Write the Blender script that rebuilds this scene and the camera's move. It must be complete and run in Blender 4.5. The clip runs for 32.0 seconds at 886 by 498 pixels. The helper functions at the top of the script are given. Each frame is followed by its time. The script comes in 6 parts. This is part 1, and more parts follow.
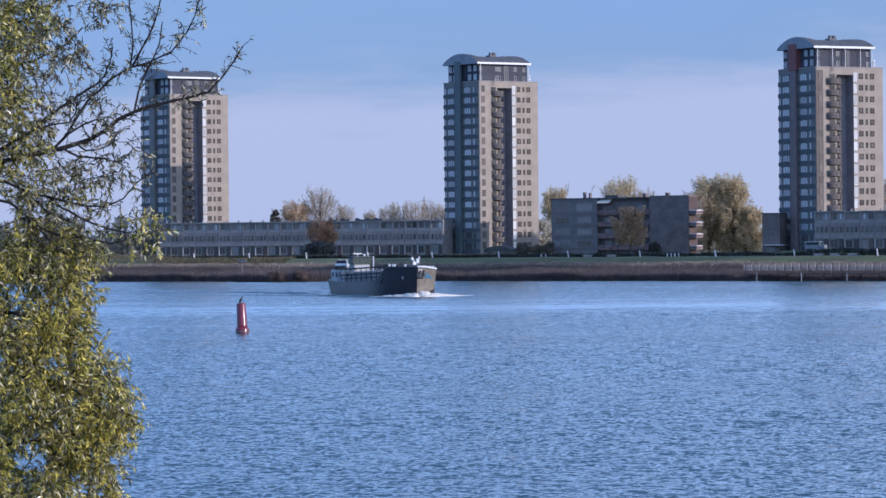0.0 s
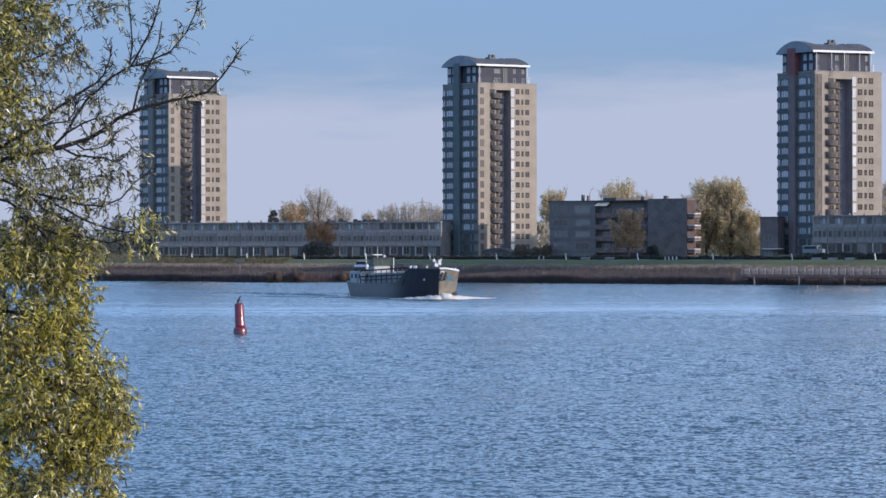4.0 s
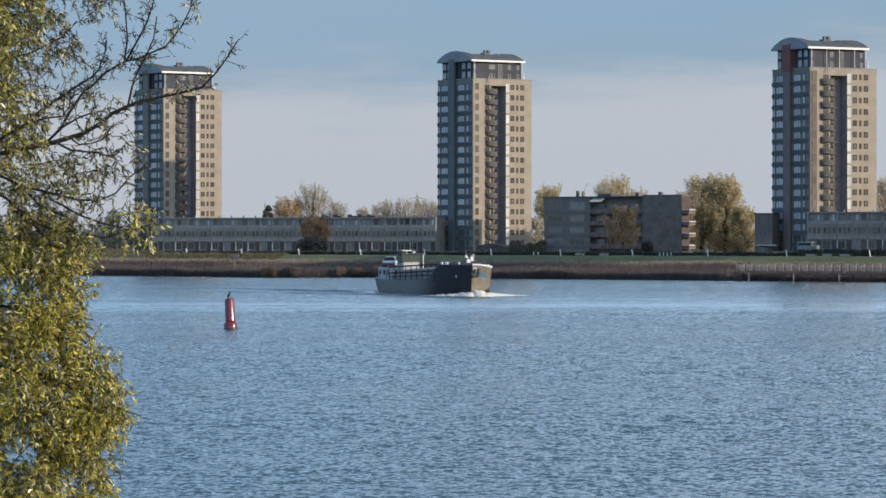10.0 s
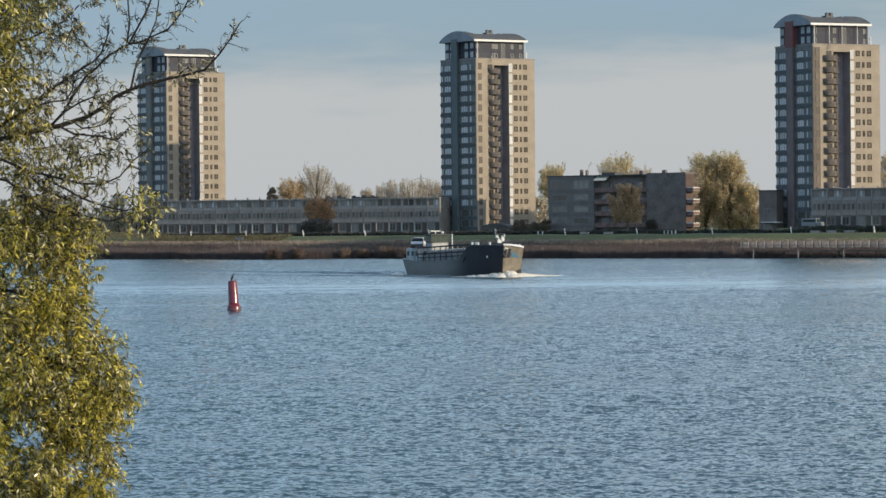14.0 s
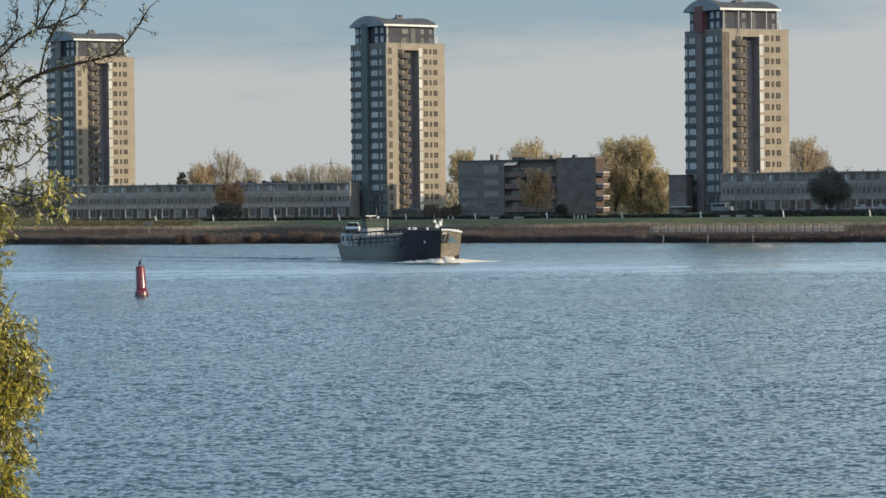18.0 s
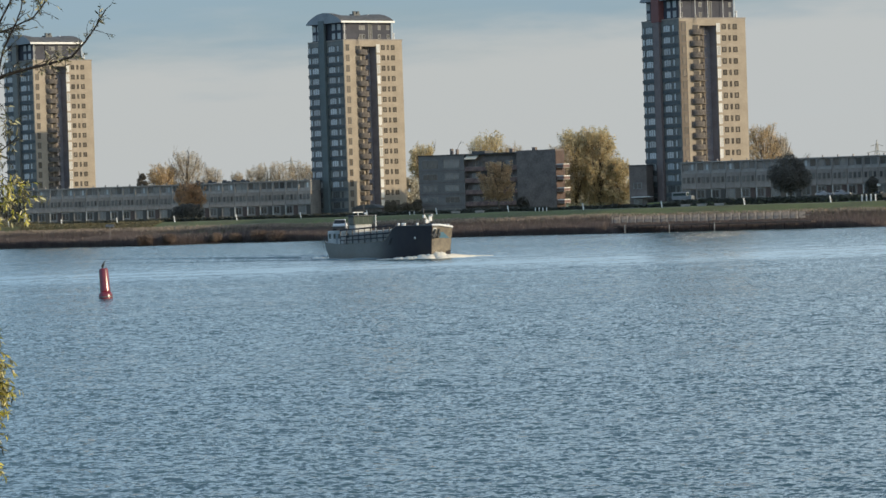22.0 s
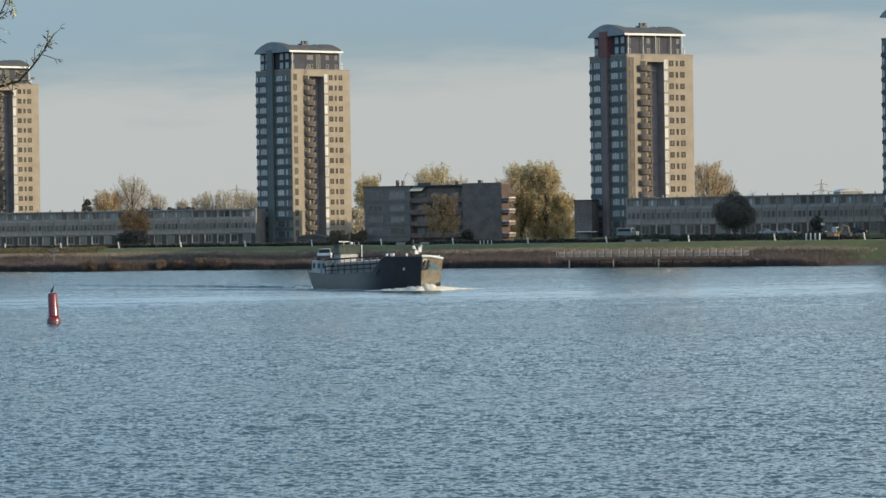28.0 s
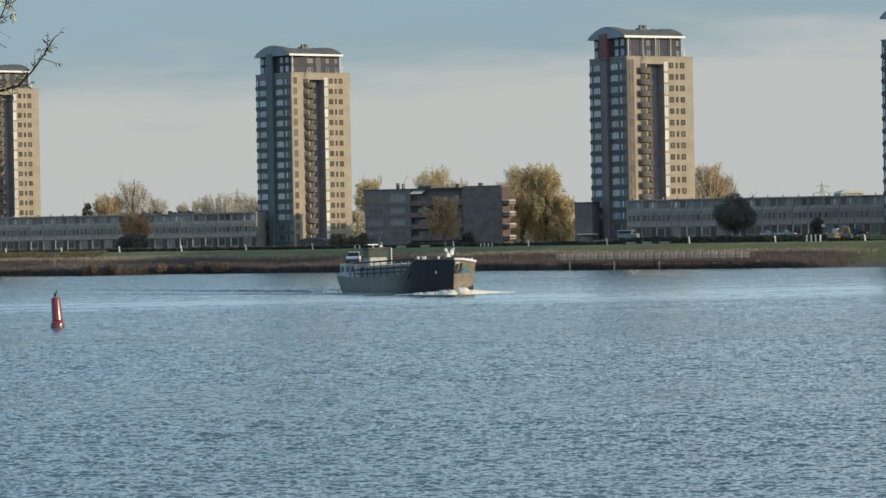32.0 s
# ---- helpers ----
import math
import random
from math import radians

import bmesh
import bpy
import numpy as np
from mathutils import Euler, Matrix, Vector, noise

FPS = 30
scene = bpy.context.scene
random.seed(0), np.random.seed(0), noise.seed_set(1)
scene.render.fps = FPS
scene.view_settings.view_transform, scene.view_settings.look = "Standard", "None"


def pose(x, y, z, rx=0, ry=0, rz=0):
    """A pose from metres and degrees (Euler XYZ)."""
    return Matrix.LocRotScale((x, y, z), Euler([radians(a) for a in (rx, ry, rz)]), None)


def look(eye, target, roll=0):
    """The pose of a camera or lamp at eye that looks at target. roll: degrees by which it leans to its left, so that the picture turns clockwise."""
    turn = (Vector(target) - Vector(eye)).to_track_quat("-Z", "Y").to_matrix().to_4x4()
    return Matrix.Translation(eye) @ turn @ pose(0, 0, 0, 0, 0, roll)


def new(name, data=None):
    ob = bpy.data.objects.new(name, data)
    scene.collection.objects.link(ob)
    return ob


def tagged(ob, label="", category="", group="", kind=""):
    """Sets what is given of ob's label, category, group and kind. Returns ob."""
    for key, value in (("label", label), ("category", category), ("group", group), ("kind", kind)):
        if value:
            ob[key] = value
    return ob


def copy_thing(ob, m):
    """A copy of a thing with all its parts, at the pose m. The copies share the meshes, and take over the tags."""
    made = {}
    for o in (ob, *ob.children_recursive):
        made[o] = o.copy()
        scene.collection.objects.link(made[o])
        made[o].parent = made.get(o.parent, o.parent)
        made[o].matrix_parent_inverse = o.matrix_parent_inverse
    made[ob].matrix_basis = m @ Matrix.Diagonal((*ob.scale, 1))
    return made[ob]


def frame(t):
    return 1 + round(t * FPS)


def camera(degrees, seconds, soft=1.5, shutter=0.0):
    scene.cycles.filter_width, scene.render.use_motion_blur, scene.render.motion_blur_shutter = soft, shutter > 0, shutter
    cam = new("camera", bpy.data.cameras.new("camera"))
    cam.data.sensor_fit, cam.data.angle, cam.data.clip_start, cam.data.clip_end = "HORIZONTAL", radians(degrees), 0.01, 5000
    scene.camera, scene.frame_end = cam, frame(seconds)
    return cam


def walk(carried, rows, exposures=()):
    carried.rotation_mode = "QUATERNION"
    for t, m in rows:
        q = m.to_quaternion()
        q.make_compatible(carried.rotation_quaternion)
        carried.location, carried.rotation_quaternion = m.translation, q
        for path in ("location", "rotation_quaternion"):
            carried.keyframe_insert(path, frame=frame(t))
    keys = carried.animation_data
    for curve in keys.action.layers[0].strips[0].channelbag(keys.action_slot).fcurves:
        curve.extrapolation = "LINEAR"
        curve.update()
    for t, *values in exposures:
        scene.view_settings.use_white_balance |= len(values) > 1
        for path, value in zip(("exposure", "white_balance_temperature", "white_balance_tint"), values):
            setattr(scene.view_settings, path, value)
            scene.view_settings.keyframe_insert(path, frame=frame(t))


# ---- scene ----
EYE = 9.5
cam = camera(15.0, 32.0, soft=1.55)
# seconds, tilt, lean, turn of the tripod head in degrees
PATH = [
    (0.0, 89.8811, 0.5283, 0.0014),
    (0.5, 89.9238, 0.5882, -0.0192),
    (1.0, 89.9247, 0.6148, -0.0722),
    (1.5, 89.9336, 0.5008, -0.0834),
    (2.0, 89.9084, 0.3698, -0.0703),
    (2.5, 89.9149, 0.2714, -0.0847),
    (3.0, 89.9354, 0.2169, -0.1078),
    (3.5, 89.9206, 0.1664, -0.0539),
    (5.5, 89.8987, 0.0872, -0.0442),
    (6.0, 89.9174, 0.0796, -0.0300),
    (6.5, 89.9311, 0.0131, 0.0285),
    (7.0, 89.9495, 0.0386, 0.0296),
    (7.5, 89.9391, -0.0194, 0.0473),
    (8.0, 89.9437, 0.0411, 0.0418),
    (8.5, 89.9440, 0.0576, -0.0102),
    (9.0, 89.9178, 0.0457, -0.0607),
    (9.5, 89.8869, 0.1059, -0.0874),
    (10.0, 89.8332, 0.0081, -0.1254),
    (10.5, 89.8053, 0.2587, -0.1546),
    (11.0, 89.7591, 0.2139, -0.1393),
    (11.5, 89.7325, 0.3858, -0.1617),
    (12.0, 89.7218, 0.5039, -0.0755),
    (12.5, 89.6488, 0.5159, -0.0392),
    (13.0, 89.6010, 0.4569, 0.0090),
    (13.5, 89.5245, 0.4462, 0.0113),
    (15.5, 89.4571, 1.2408, -0.3953),
    (16.0, 89.3985, 0.9815, -0.6284),
    (16.5, 89.3772, 0.9273, -0.8674),
    (17.0, 89.3149, 0.7984, -1.1692),
    (17.5, 89.2579, 0.7205, -1.3877),
    (18.0, 89.2220, 0.6196, -1.5796),
    (18.5, 89.2097, 0.6499, -1.7763),
    (19.0, 89.2019, 0.7623, -1.9789),
    (19.5, 89.1916, 0.6206, -2.0659),
    (20.0, 89.1861, 0.6111, -2.0809),
    (20.5, 89.1746, 0.6185, -2.0782),
    (21.0, 89.1715, 0.6220, -2.1053),
    (21.5, 89.2053, 1.4261, -2.1414),
    (22.0, 89.1233, 1.9169, -2.2447),
    (22.5, 89.1421, 1.3611, -2.1958),
    (23.0, 89.3057, 0.4528, -2.1269),
    (23.5, 89.4364, -0.6828, -2.0818),
    (24.0, 89.5904, -0.7665, -2.0851),
    (24.5, 89.6686, -0.7839, -1.9833),
    (25.0, 89.6750, -0.1559, -2.0689),
    (25.5, 89.6925, 0.3923, -2.2411),
    (26.0, 89.7545, 0.7858, -2.5110),
    (26.5, 89.7561, 0.8771, -2.7704),
    (28.5, 89.6078, 0.8580, -3.2069),
    (29.0, 89.6003, 0.8920, -3.2001),
    (29.5, 89.5907, 1.0917, -3.1845),
    (30.0, 89.6825, 1.1092, -3.1401),
    (30.5, 89.7164, 1.1951, -3.1376),
    (31.0, 89.7008, 1.1824, -3.1521),
    (31.5, 89.7005, 1.1822, -3.1667),
    (32.0, 89.6896, 1.0604, -3.1714),
]
walk(cam, [(t, pose(0, 0, EYE, rx, ry, rz)) for t, rx, ry, rz in PATH],
     [(0.0, 0.0, 5010, 22), (2.0, 0.0, 5130, 21), (4.5, 0.0, 5490, 17), (6.0, 0.0, 5610, 15), (9.0, 0.0, 5930, 11), (13.0, 0.0, 6510, 7.5), (16.0, 0.0, 6690, 6), (24.0, 0.0, 6700, 5), (32.0, 0.0, 6800, 4)])

# ---- world and sun ----
SUN_AZ, SUN_EL = radians(117), radians(15)
world = bpy.data.worlds.new("world")
scene.world = world
world.use_nodes = True
nt = world.node_tree
nt.nodes.clear()


def wn(kind, **vals):
    n = nt.nodes.new(kind)
    for k, v in vals.items():
        n.inputs[k].default_value = v
    return n


def wmath(op, a, b=0.5, clamp=False):
    n = nt.nodes.new("ShaderNodeMath")
    n.operation, n.use_clamp = op, clamp
    for i, v in enumerate((a, b)):
        if isinstance(v, (int, float)):
            n.inputs[i].default_value = v
        else:
            nt.links.new(v, n.inputs[i])
    return n.outputs[0]


sky = nt.nodes.new("ShaderNodeTexSky")
sky.sky_type, sky.sun_disc, sky.sun_elevation, sky.sun_rotation = "NISHITA", False, SUN_EL, SUN_AZ
sky.air_density, sky.dust_density, sky.ozone_density = 1.0, 1.2, 1.6
coord = nt.nodes.new("ShaderNodeTexCoord")
sep = nt.nodes.new("ShaderNodeSeparateXYZ")
nt.links.new(coord.outputs["Generated"], sep.inputs[0])
stretch = nt.nodes.new("ShaderNodeMapping")
stretch.inputs["Scale"].default_value = (6.0, 6.0, 34.0)
nt.links.new(coord.outputs["Generated"], stretch.inputs[0])
puff = wn("ShaderNodeTexNoise", Scale=2.6, Detail=7.0, Roughness=0.55)
nt.links.new(stretch.outputs[0], puff.inputs["Vector"])
wisp = wn("ShaderNodeTexNoise", Scale=0.9, Detail=5.0, Roughness=0.6)
nt.links.new(stretch.outputs[0], wisp.inputs["Vector"])
# a bank of pale cloud stands all round the horizon up to about three degrees
edge = wmath("ADD", sep.outputs["Z"], wmath("MULTIPLY", wmath("SUBTRACT", puff.outputs[0], 0.5), -0.034))
edge = wmath("SUBTRACT", edge, wmath("MULTIPLY", wmath("MAXIMUM", sep.outputs["X"], 0.0), 0.07))
ramp = nt.nodes.new("ShaderNodeMapRange")
ramp.interpolation_type = "SMOOTHSTEP"
for i, v in ((1, 0.034), (2, 0.055), (3, 1.0), (4, 0.0)):
    ramp.inputs[i].default_value = v
nt.links.new(edge, ramp.inputs[0])
bank = wmath("MULTIPLY", ramp.outputs[0], 0.86)
# thin high cloud, whiter and brighter higher up
veil = wmath("ADD", wmath("MULTIPLY", wisp.outputs[0], 0.5), 0.4, True)
high = nt.nodes.new("ShaderNodeMapRange")
high.interpolation_type = "SMOOTHSTEP"
for i, v in ((1, 0.075), (2, 0.135), (3, 0.0), (4, 1.0)):
    high.inputs[i].default_value = v
nt.links.new(sep.outputs["Z"], high.inputs[0])
tone = nt.nodes.new("ShaderNodeMix")
tone.data_type = "RGBA"
nt.links.new(high.outputs[0], tone.inputs[0])
tone.inputs[6].default_value = (0.285, 0.425, 0.615, 1)
# the cloud is brighter and warmer towards the sun
sunside = nt.nodes.new("ShaderNodeMix")
sunside.data_type = "RGBA"
nt.links.new(wmath("ADD", sep.outputs["X"], 0.5, True), sunside.inputs[0])
sunside.inputs[6].default_value = (0.26, 0.64, 1.13, 1)
sunside.inputs[7].default_value = (1.47, 1.70, 1.92, 1)
nt.links.new(sunside.outputs[2], tone.inputs[7])
zenith = nt.nodes.new("ShaderNodeMapRange")
zenith.interpolation_type = "SMOOTHSTEP"
for i, v in ((1, 0.2), (2, 0.6), (3, 0.0), (4, 1.0)):
    zenith.inputs[i].default_value = v
nt.links.new(sep.outputs["Z"], zenith.inputs[0])
dome = nt.nodes.new("ShaderNodeMix")
dome.data_type = "RGBA"
nt.links.new(zenith.outputs[0], dome.inputs[0])
nt.links.new(tone.outputs[2], dome.inputs[6])
dome.inputs[7].default_value = (0.46, 0.62, 0.90, 1)
scale = nt.nodes.new("ShaderNodeMix")
scale.data_type, scale.blend_type = "RGBA", "MULTIPLY"
scale.inputs[0].default_value = 1.0
nt.links.new(sky.outputs[0], scale.inputs[6])
scale.inputs[7].default_value = (0.1, 0.1, 0.1, 1)
veiled = nt.nodes.new("ShaderNodeMix")
veiled.data_type = "RGBA"
nt.links.new(veil, veiled.inputs[0])
nt.links.new(scale.outputs[2], veiled.inputs[6])
nt.links.new(dome.outputs[2], veiled.inputs[7])
banked = nt.nodes.new("ShaderNodeMix")
banked.data_type = "RGBA"
nt.links.new(bank, banked.inputs[0])
nt.links.new(veiled.outputs[2], banked.inputs[6])
banked.inputs[7].default_value = (0.545, 0.552, 0.568, 1)
bg = nt.nodes.new("ShaderNodeBackground")
bg.inputs[1].default_value = 1.0
nt.links.new(banked.outputs[2], bg.inputs[0])
wout = nt.nodes.new("ShaderNodeOutputWorld")
nt.links.new(bg.outputs[0], wout.inputs[0])

sun_data = bpy.data.lights.new("sun", "SUN")
sun_data.energy, sun_data.angle, sun_data.color = 3.4, radians(0.6), (1.0, 0.83, 0.62)
sun = new("sun", sun_data)
sun_way = Vector((math.sin(SUN_AZ) * math.cos(SUN_EL), math.cos(SUN_AZ) * math.cos(SUN_EL), math.sin(SUN_EL)))
sun.matrix_world = look(Vector((300, 0, 200)), Vector((300, 0, 200)) - sun_way)


# ---- materials ----
def material(name, base, rough=0.7, var=0.15, size=1.0, tint=None, bump=0.0, bump_size=None, metal=0.0, per_object=0.0, coords="Object", spec=0.5, stretch=(1, 1, 1), sheen=0.0):
    """A surface with variation at two scales, in metres."""
    m = bpy.data.materials.new(name)
    m.use_nodes = True
    t = m.node_tree
    p = t.nodes["Principled BSDF"]
    p.inputs["Roughness"].default_value = rough
    p.inputs["Metallic"].default_value = metal
    p.inputs["Specular IOR Level"].default_value = spec
    tc = t.nodes.new("ShaderNodeTexCoord")
    mp = t.nodes.new("ShaderNodeMapping")
    mp.inputs["Scale"].default_value = stretch
    t.links.new(tc.outputs[coords], mp.inputs[0])
    big = t.nodes.new("ShaderNodeTexNoise")
    big.inputs["Scale"].default_value, big.inputs["Detail"].default_value = 1.0 / size, 5.0
    small = t.nodes.new("ShaderNodeTexNoise")
    small.inputs["Scale"].default_value, small.inputs["Detail"].default_value = 9.0 / size, 3.0
    t.links.new(mp.outputs[0], big.inputs["Vector"])
    t.links.new(mp.outputs[0], small.inputs["Vector"])
    mix = t.nodes.new("ShaderNodeMix")
    mix.data_type = "RGBA"
    other = tint or tuple(c * (1 - 2.2 * var) for c in base)
    mix.inputs[6].default_value = (*[min(1, c * (1 + 0.6 * var)) for c in base], 1)
    mix.inputs[7].default_value = (*other, 1)
    add = t.nodes.new("ShaderNodeMath")
    add.operation = "ADD"
    t.links.new(big.outputs[0], add.inputs[0])
    t.links.new(small.outputs[0], add.inputs[1])
    rng = t.nodes.new("ShaderNodeMapRange")
    rng.inputs[1].default_value, rng.inputs[2].default_value = 0.72, 1.3
    t.links.new(add.outputs[0], rng.inputs[0])
    t.links.new(rng.outputs[0], mix.inputs[0])
    last = mix.outputs[2]
    if per_object:
        info = t.nodes.new("ShaderNodeObjectInfo")
        r2 = t.nodes.new("ShaderNodeMapRange")
        r2.inputs[3].default_value, r2.inputs[4].default_value = 1 - per_object, 1 + per_object
        t.links.new(info.outputs["Random"], r2.inputs[0])
        hsv = t.nodes.new("ShaderNodeHueSaturation")
        t.links.new(r2.outputs[0], hsv.inputs["Value"])
        t.links.new(last, hsv.inputs["Color"])
        last = hsv.outputs[0]
    t.links.new(last, p.inputs["Base Color"])
    if bump:
        b = t.nodes.new("ShaderNodeBump")
        b.inputs["Strength"].default_value = bump
        b.inputs["Distance"].default_value = (bump_size or size) * 0.1
        t.links.new(small.outputs[0], b.inputs["Height"])
        t.links.new(b.outputs[0], p.inputs["Normal"])
    return m


def leaf_material(name, base, tint, glow=0.35, rough=0.5, var=0.35, skew=1.0):
    """Leaves: every island its own shade, light passes through; a higher skew leaves fewer of them bright."""
    m = bpy.data.materials.new(name)
    m.use_nodes = True
    t = m.node_tree
    p = t.nodes["Principled BSDF"]
    p.inputs["Roughness"].default_value = rough
    geo = t.nodes.new("ShaderNodeNewGeometry")
    mix = t.nodes.new("ShaderNodeMix")
    mix.data_type = "RGBA"
    mix.inputs[6].default_value, mix.inputs[7].default_value = (*base, 1), (*tint, 1)
    few = t.nodes.new("ShaderNodeMath")
    few.operation = "POWER"
    few.inputs[1].default_value = skew
    t.links.new(geo.outputs["Random Per Island"], few.inputs[0])
    t.links.new(few.outputs[0], mix.inputs[0])
    tc = t.nodes.new("ShaderNodeTexCoord")
    n = t.nodes.new("ShaderNodeTexNoise")
    n.inputs["Scale"].default_value = 0.6
    t.links.new(tc.outputs["Object"], n.inputs["Vector"])
    r = t.nodes.new("ShaderNodeMapRange")
    r.inputs[1].default_value, r.inputs[2].default_value, r.inputs[3].default_value, r.inputs[4].default_value = 0.3, 0.7, 1 - var, 1 + var
    t.links.new(n.outputs[0], r.inputs[0])
    hsv = t.nodes.new("ShaderNodeHueSaturation")
    t.links.new(r.outputs[0], hsv.inputs["Value"])
    t.links.new(mix.outputs[2], hsv.inputs["Color"])
    t.links.new(hsv.outputs[0], p.inputs["Base Color"])
    tr = t.nodes.new("ShaderNodeBsdfTranslucent")
    t.links.new(hsv.outputs[0], tr.inputs[0])
    ms = t.nodes.new("ShaderNodeMixShader")
    ms.inputs[0].default_value = glow
    t.links.new(p.outputs[0], ms.inputs[1])
    t.links.new(tr.outputs[0], ms.inputs[2])
    t.links.new(ms.outputs[0], t.nodes["Material Output"].inputs[0])
    return m


def glass_material(name, base, rough=0.06, var=0.5):
    """Panes far off: dark rooms with pale blinds behind glossy glass, one pane unlike the next."""
    m = bpy.data.materials.new(name)
    m.use_nodes = True
    t = m.node_tree
    p = t.nodes["Principled BSDF"]
    p.inputs["Roughness"].default_value = rough
    p.inputs["Specular IOR Level"].default_value = 0.7
    info = t.nodes.new("ShaderNodeObjectInfo")
    mix = t.nodes.new("ShaderNodeMix")
    mix.data_type = "RGBA"
    mix.inputs[6].default_value = (*base, 1)
    mix.inputs[7].default_value = (*[c * (1 - var) for c in base], 1)
    t.links.new(info.outputs["Random"], mix.inputs[0])
    t.links.new(mix.outputs[2], p.inputs["Base Color"])
    return m


M_BRICK = material("buff brick", (0.385, 0.324, 0.252), 0.85, 0.12, 3.0, bump=0.2, bump_size=0.3)
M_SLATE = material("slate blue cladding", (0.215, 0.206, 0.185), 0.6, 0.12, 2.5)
M_BAND = material("dark cladding band", (0.105, 0.112, 0.115), 0.6, 0.15, 2.0)
M_SLOT = material("slot wall with painted shade tint", (0.315, 0.308, 0.335), 0.8, 0.15, 2.0, spec=0.2)
M_TEAL = material("teal panel", (0.125, 0.152, 0.152), 0.5, 0.12, 2.0)
M_REDCAP = material("dark red panel", (0.23, 0.085, 0.075), 0.6, 0.12, 2.0)
M_REDEND = material("red brown gable brick", (0.125, 0.087, 0.076), 0.9, 0.2, 2.0)
M_RED = material("red brown panel", (0.215, 0.165, 0.155), 0.6, 0.12, 2.0)
M_ZINC = material("zinc roof", (0.29, 0.31, 0.33), 0.6, 0.12, 2.0)
M_ROOFDK = material("roofing felt", (0.11, 0.11, 0.11), 0.9, 0.2, 2.0)
M_WHITE = material("white paint", (0.8, 0.79, 0.76), 0.5, 0.05, 1.0)
M_CREAM = material("cream canvas", (0.80, 0.70, 0.54), 0.8, 0.08, 1.0)
M_PENT = material("dark penthouse cladding", (0.095, 0.096, 0.112), 0.9, 0.12, 2.0, spec=0.1)
M_FRAME = material("grey window frame", (0.30, 0.31, 0.31), 0.5, 0.08, 1.0)
M_FRAMEDK = material("dark window frame", (0.085, 0.076, 0.068), 0.5, 0.1, 1.0)
M_REVEAL = material("near black window surround", (0.04, 0.035, 0.03), 0.7, 0.1, 1.0, spec=0.2)
M_PANE = glass_material("curtained pane", (0.64, 0.67, 0.68), 0.08, 0.4)
M_PANEDK = glass_material("dark pane", (0.10, 0.088, 0.078), 0.12, 0.6)
M_PANESUN = glass_material("brown room behind a pane", (0.20, 0.17, 0.138), 0.1, 0.6)
M_PANEROW = glass_material("house pane, some with curtains", (0.27, 0.26, 0.245), 0.1, 0.8)
M_PANEGREY = glass_material("grey pane for curtains and painted shade", (0.13, 0.125, 0.115), 0.15, 0.35)
M_PANEBROWN = glass_material("brown curtained pane", (0.20, 0.165, 0.13), 0.15, 0.45)
M_CORNER = material("brown corner cladding", (0.15, 0.12, 0.095), 0.7, 0.15, 2.0)
M_BALC = material("balcony concrete", (0.33, 0.29, 0.25), 0.7, 0.12, 1.0)
M_RECESS = material("recess brick with painted shade", (0.215, 0.18, 0.15), 0.9, 0.25, 2.0)
# balcony slabs and fronts darkened in colour for the shade they stand in
M_BALSLAB = material("stained balcony slab with painted shade", (0.21, 0.18, 0.155), 0.8, 0.2, 1.0)
M_PANEGLINT = glass_material("white pane with painted sun glint", (0.85, 0.83, 0.78), 0.1, 0.5)
M_UPSTAND = material("worn balcony front with painted shade", (0.215, 0.185, 0.163), 0.8, 0.35, 1.4)
M_BALCDK = material("balcony rail", (0.12, 0.107, 0.098), 0.5, 0.15, 1.0)
M_ROWBRICK = material("grey brown brick", (0.365, 0.325, 0.293), 0.9, 0.2, 3.0, per_object=0.1)
M_ROWTOP = material("grey upper cladding", (0.38, 0.35, 0.325), 0.8, 0.15, 2.0, per_object=0.1)
M_APT = material("brown apartment brick", (0.21, 0.176, 0.16), 0.9, 0.2, 3.0)
M_APTLIGHT = material("grey apartment panel", (0.222, 0.202, 0.19), 0.85, 0.15, 3.0)
M_BALFRONT = material("red brown balcony front", (0.255, 0.165, 0.145), 0.8, 0.3, 1.5)
M_GRASS = material("dike grass", (0.116, 0.136, 0.042), 0.9, 0.25, 9.0, tint=(0.092, 0.088, 0.036), bump=0.5, bump_size=3.0, coords="Object")
M_MUD = material("wet bank", (0.125, 0.096, 0.08), 0.8, 0.3, 2.0)
M_REED = leaf_material("reed stems", (0.152, 0.118, 0.106), (0.20, 0.154, 0.136), 0.4, 0.8, 0.2)
M_PLUME = leaf_material("reed plumes", (0.31, 0.242, 0.19), (0.41, 0.325, 0.255), 0.2, 0.9, 0.3)
M_TIMBER = material("weathered timber", (0.31, 0.268, 0.24), 0.85, 0.2, 0.6, per_object=0.15)
M_PALEPOST = material("pale weathered post", (0.46, 0.40, 0.35), 0.8, 0.15, 0.5)
M_BARK = material("dark bark", (0.026, 0.021, 0.019), 0.9, 0.3, 0.15, bump=0.5)
M_BARKFAR = material("far bark", (0.17, 0.14, 0.11), 0.95, 0.3, 1.0)
M_PATH = material("pale path", (0.34, 0.31, 0.26), 0.9, 0.12, 2.0)
M_HULLDK = material("black bow paint", (0.034, 0.031, 0.037), 0.7, 0.2, 1.5, tint=(0.052, 0.047, 0.048), spec=0.22)
# this tan carries the sunlight on the bow's front and port side
M_HULLTAN = material("tan plating with painted sunlight", (0.29, 0.245, 0.18), 0.5, 0.2, 1.2, tint=(0.12, 0.10, 0.08))
M_BLUE = material("faded blue band", (0.10, 0.22, 0.30), 0.5, 0.15, 1.0)
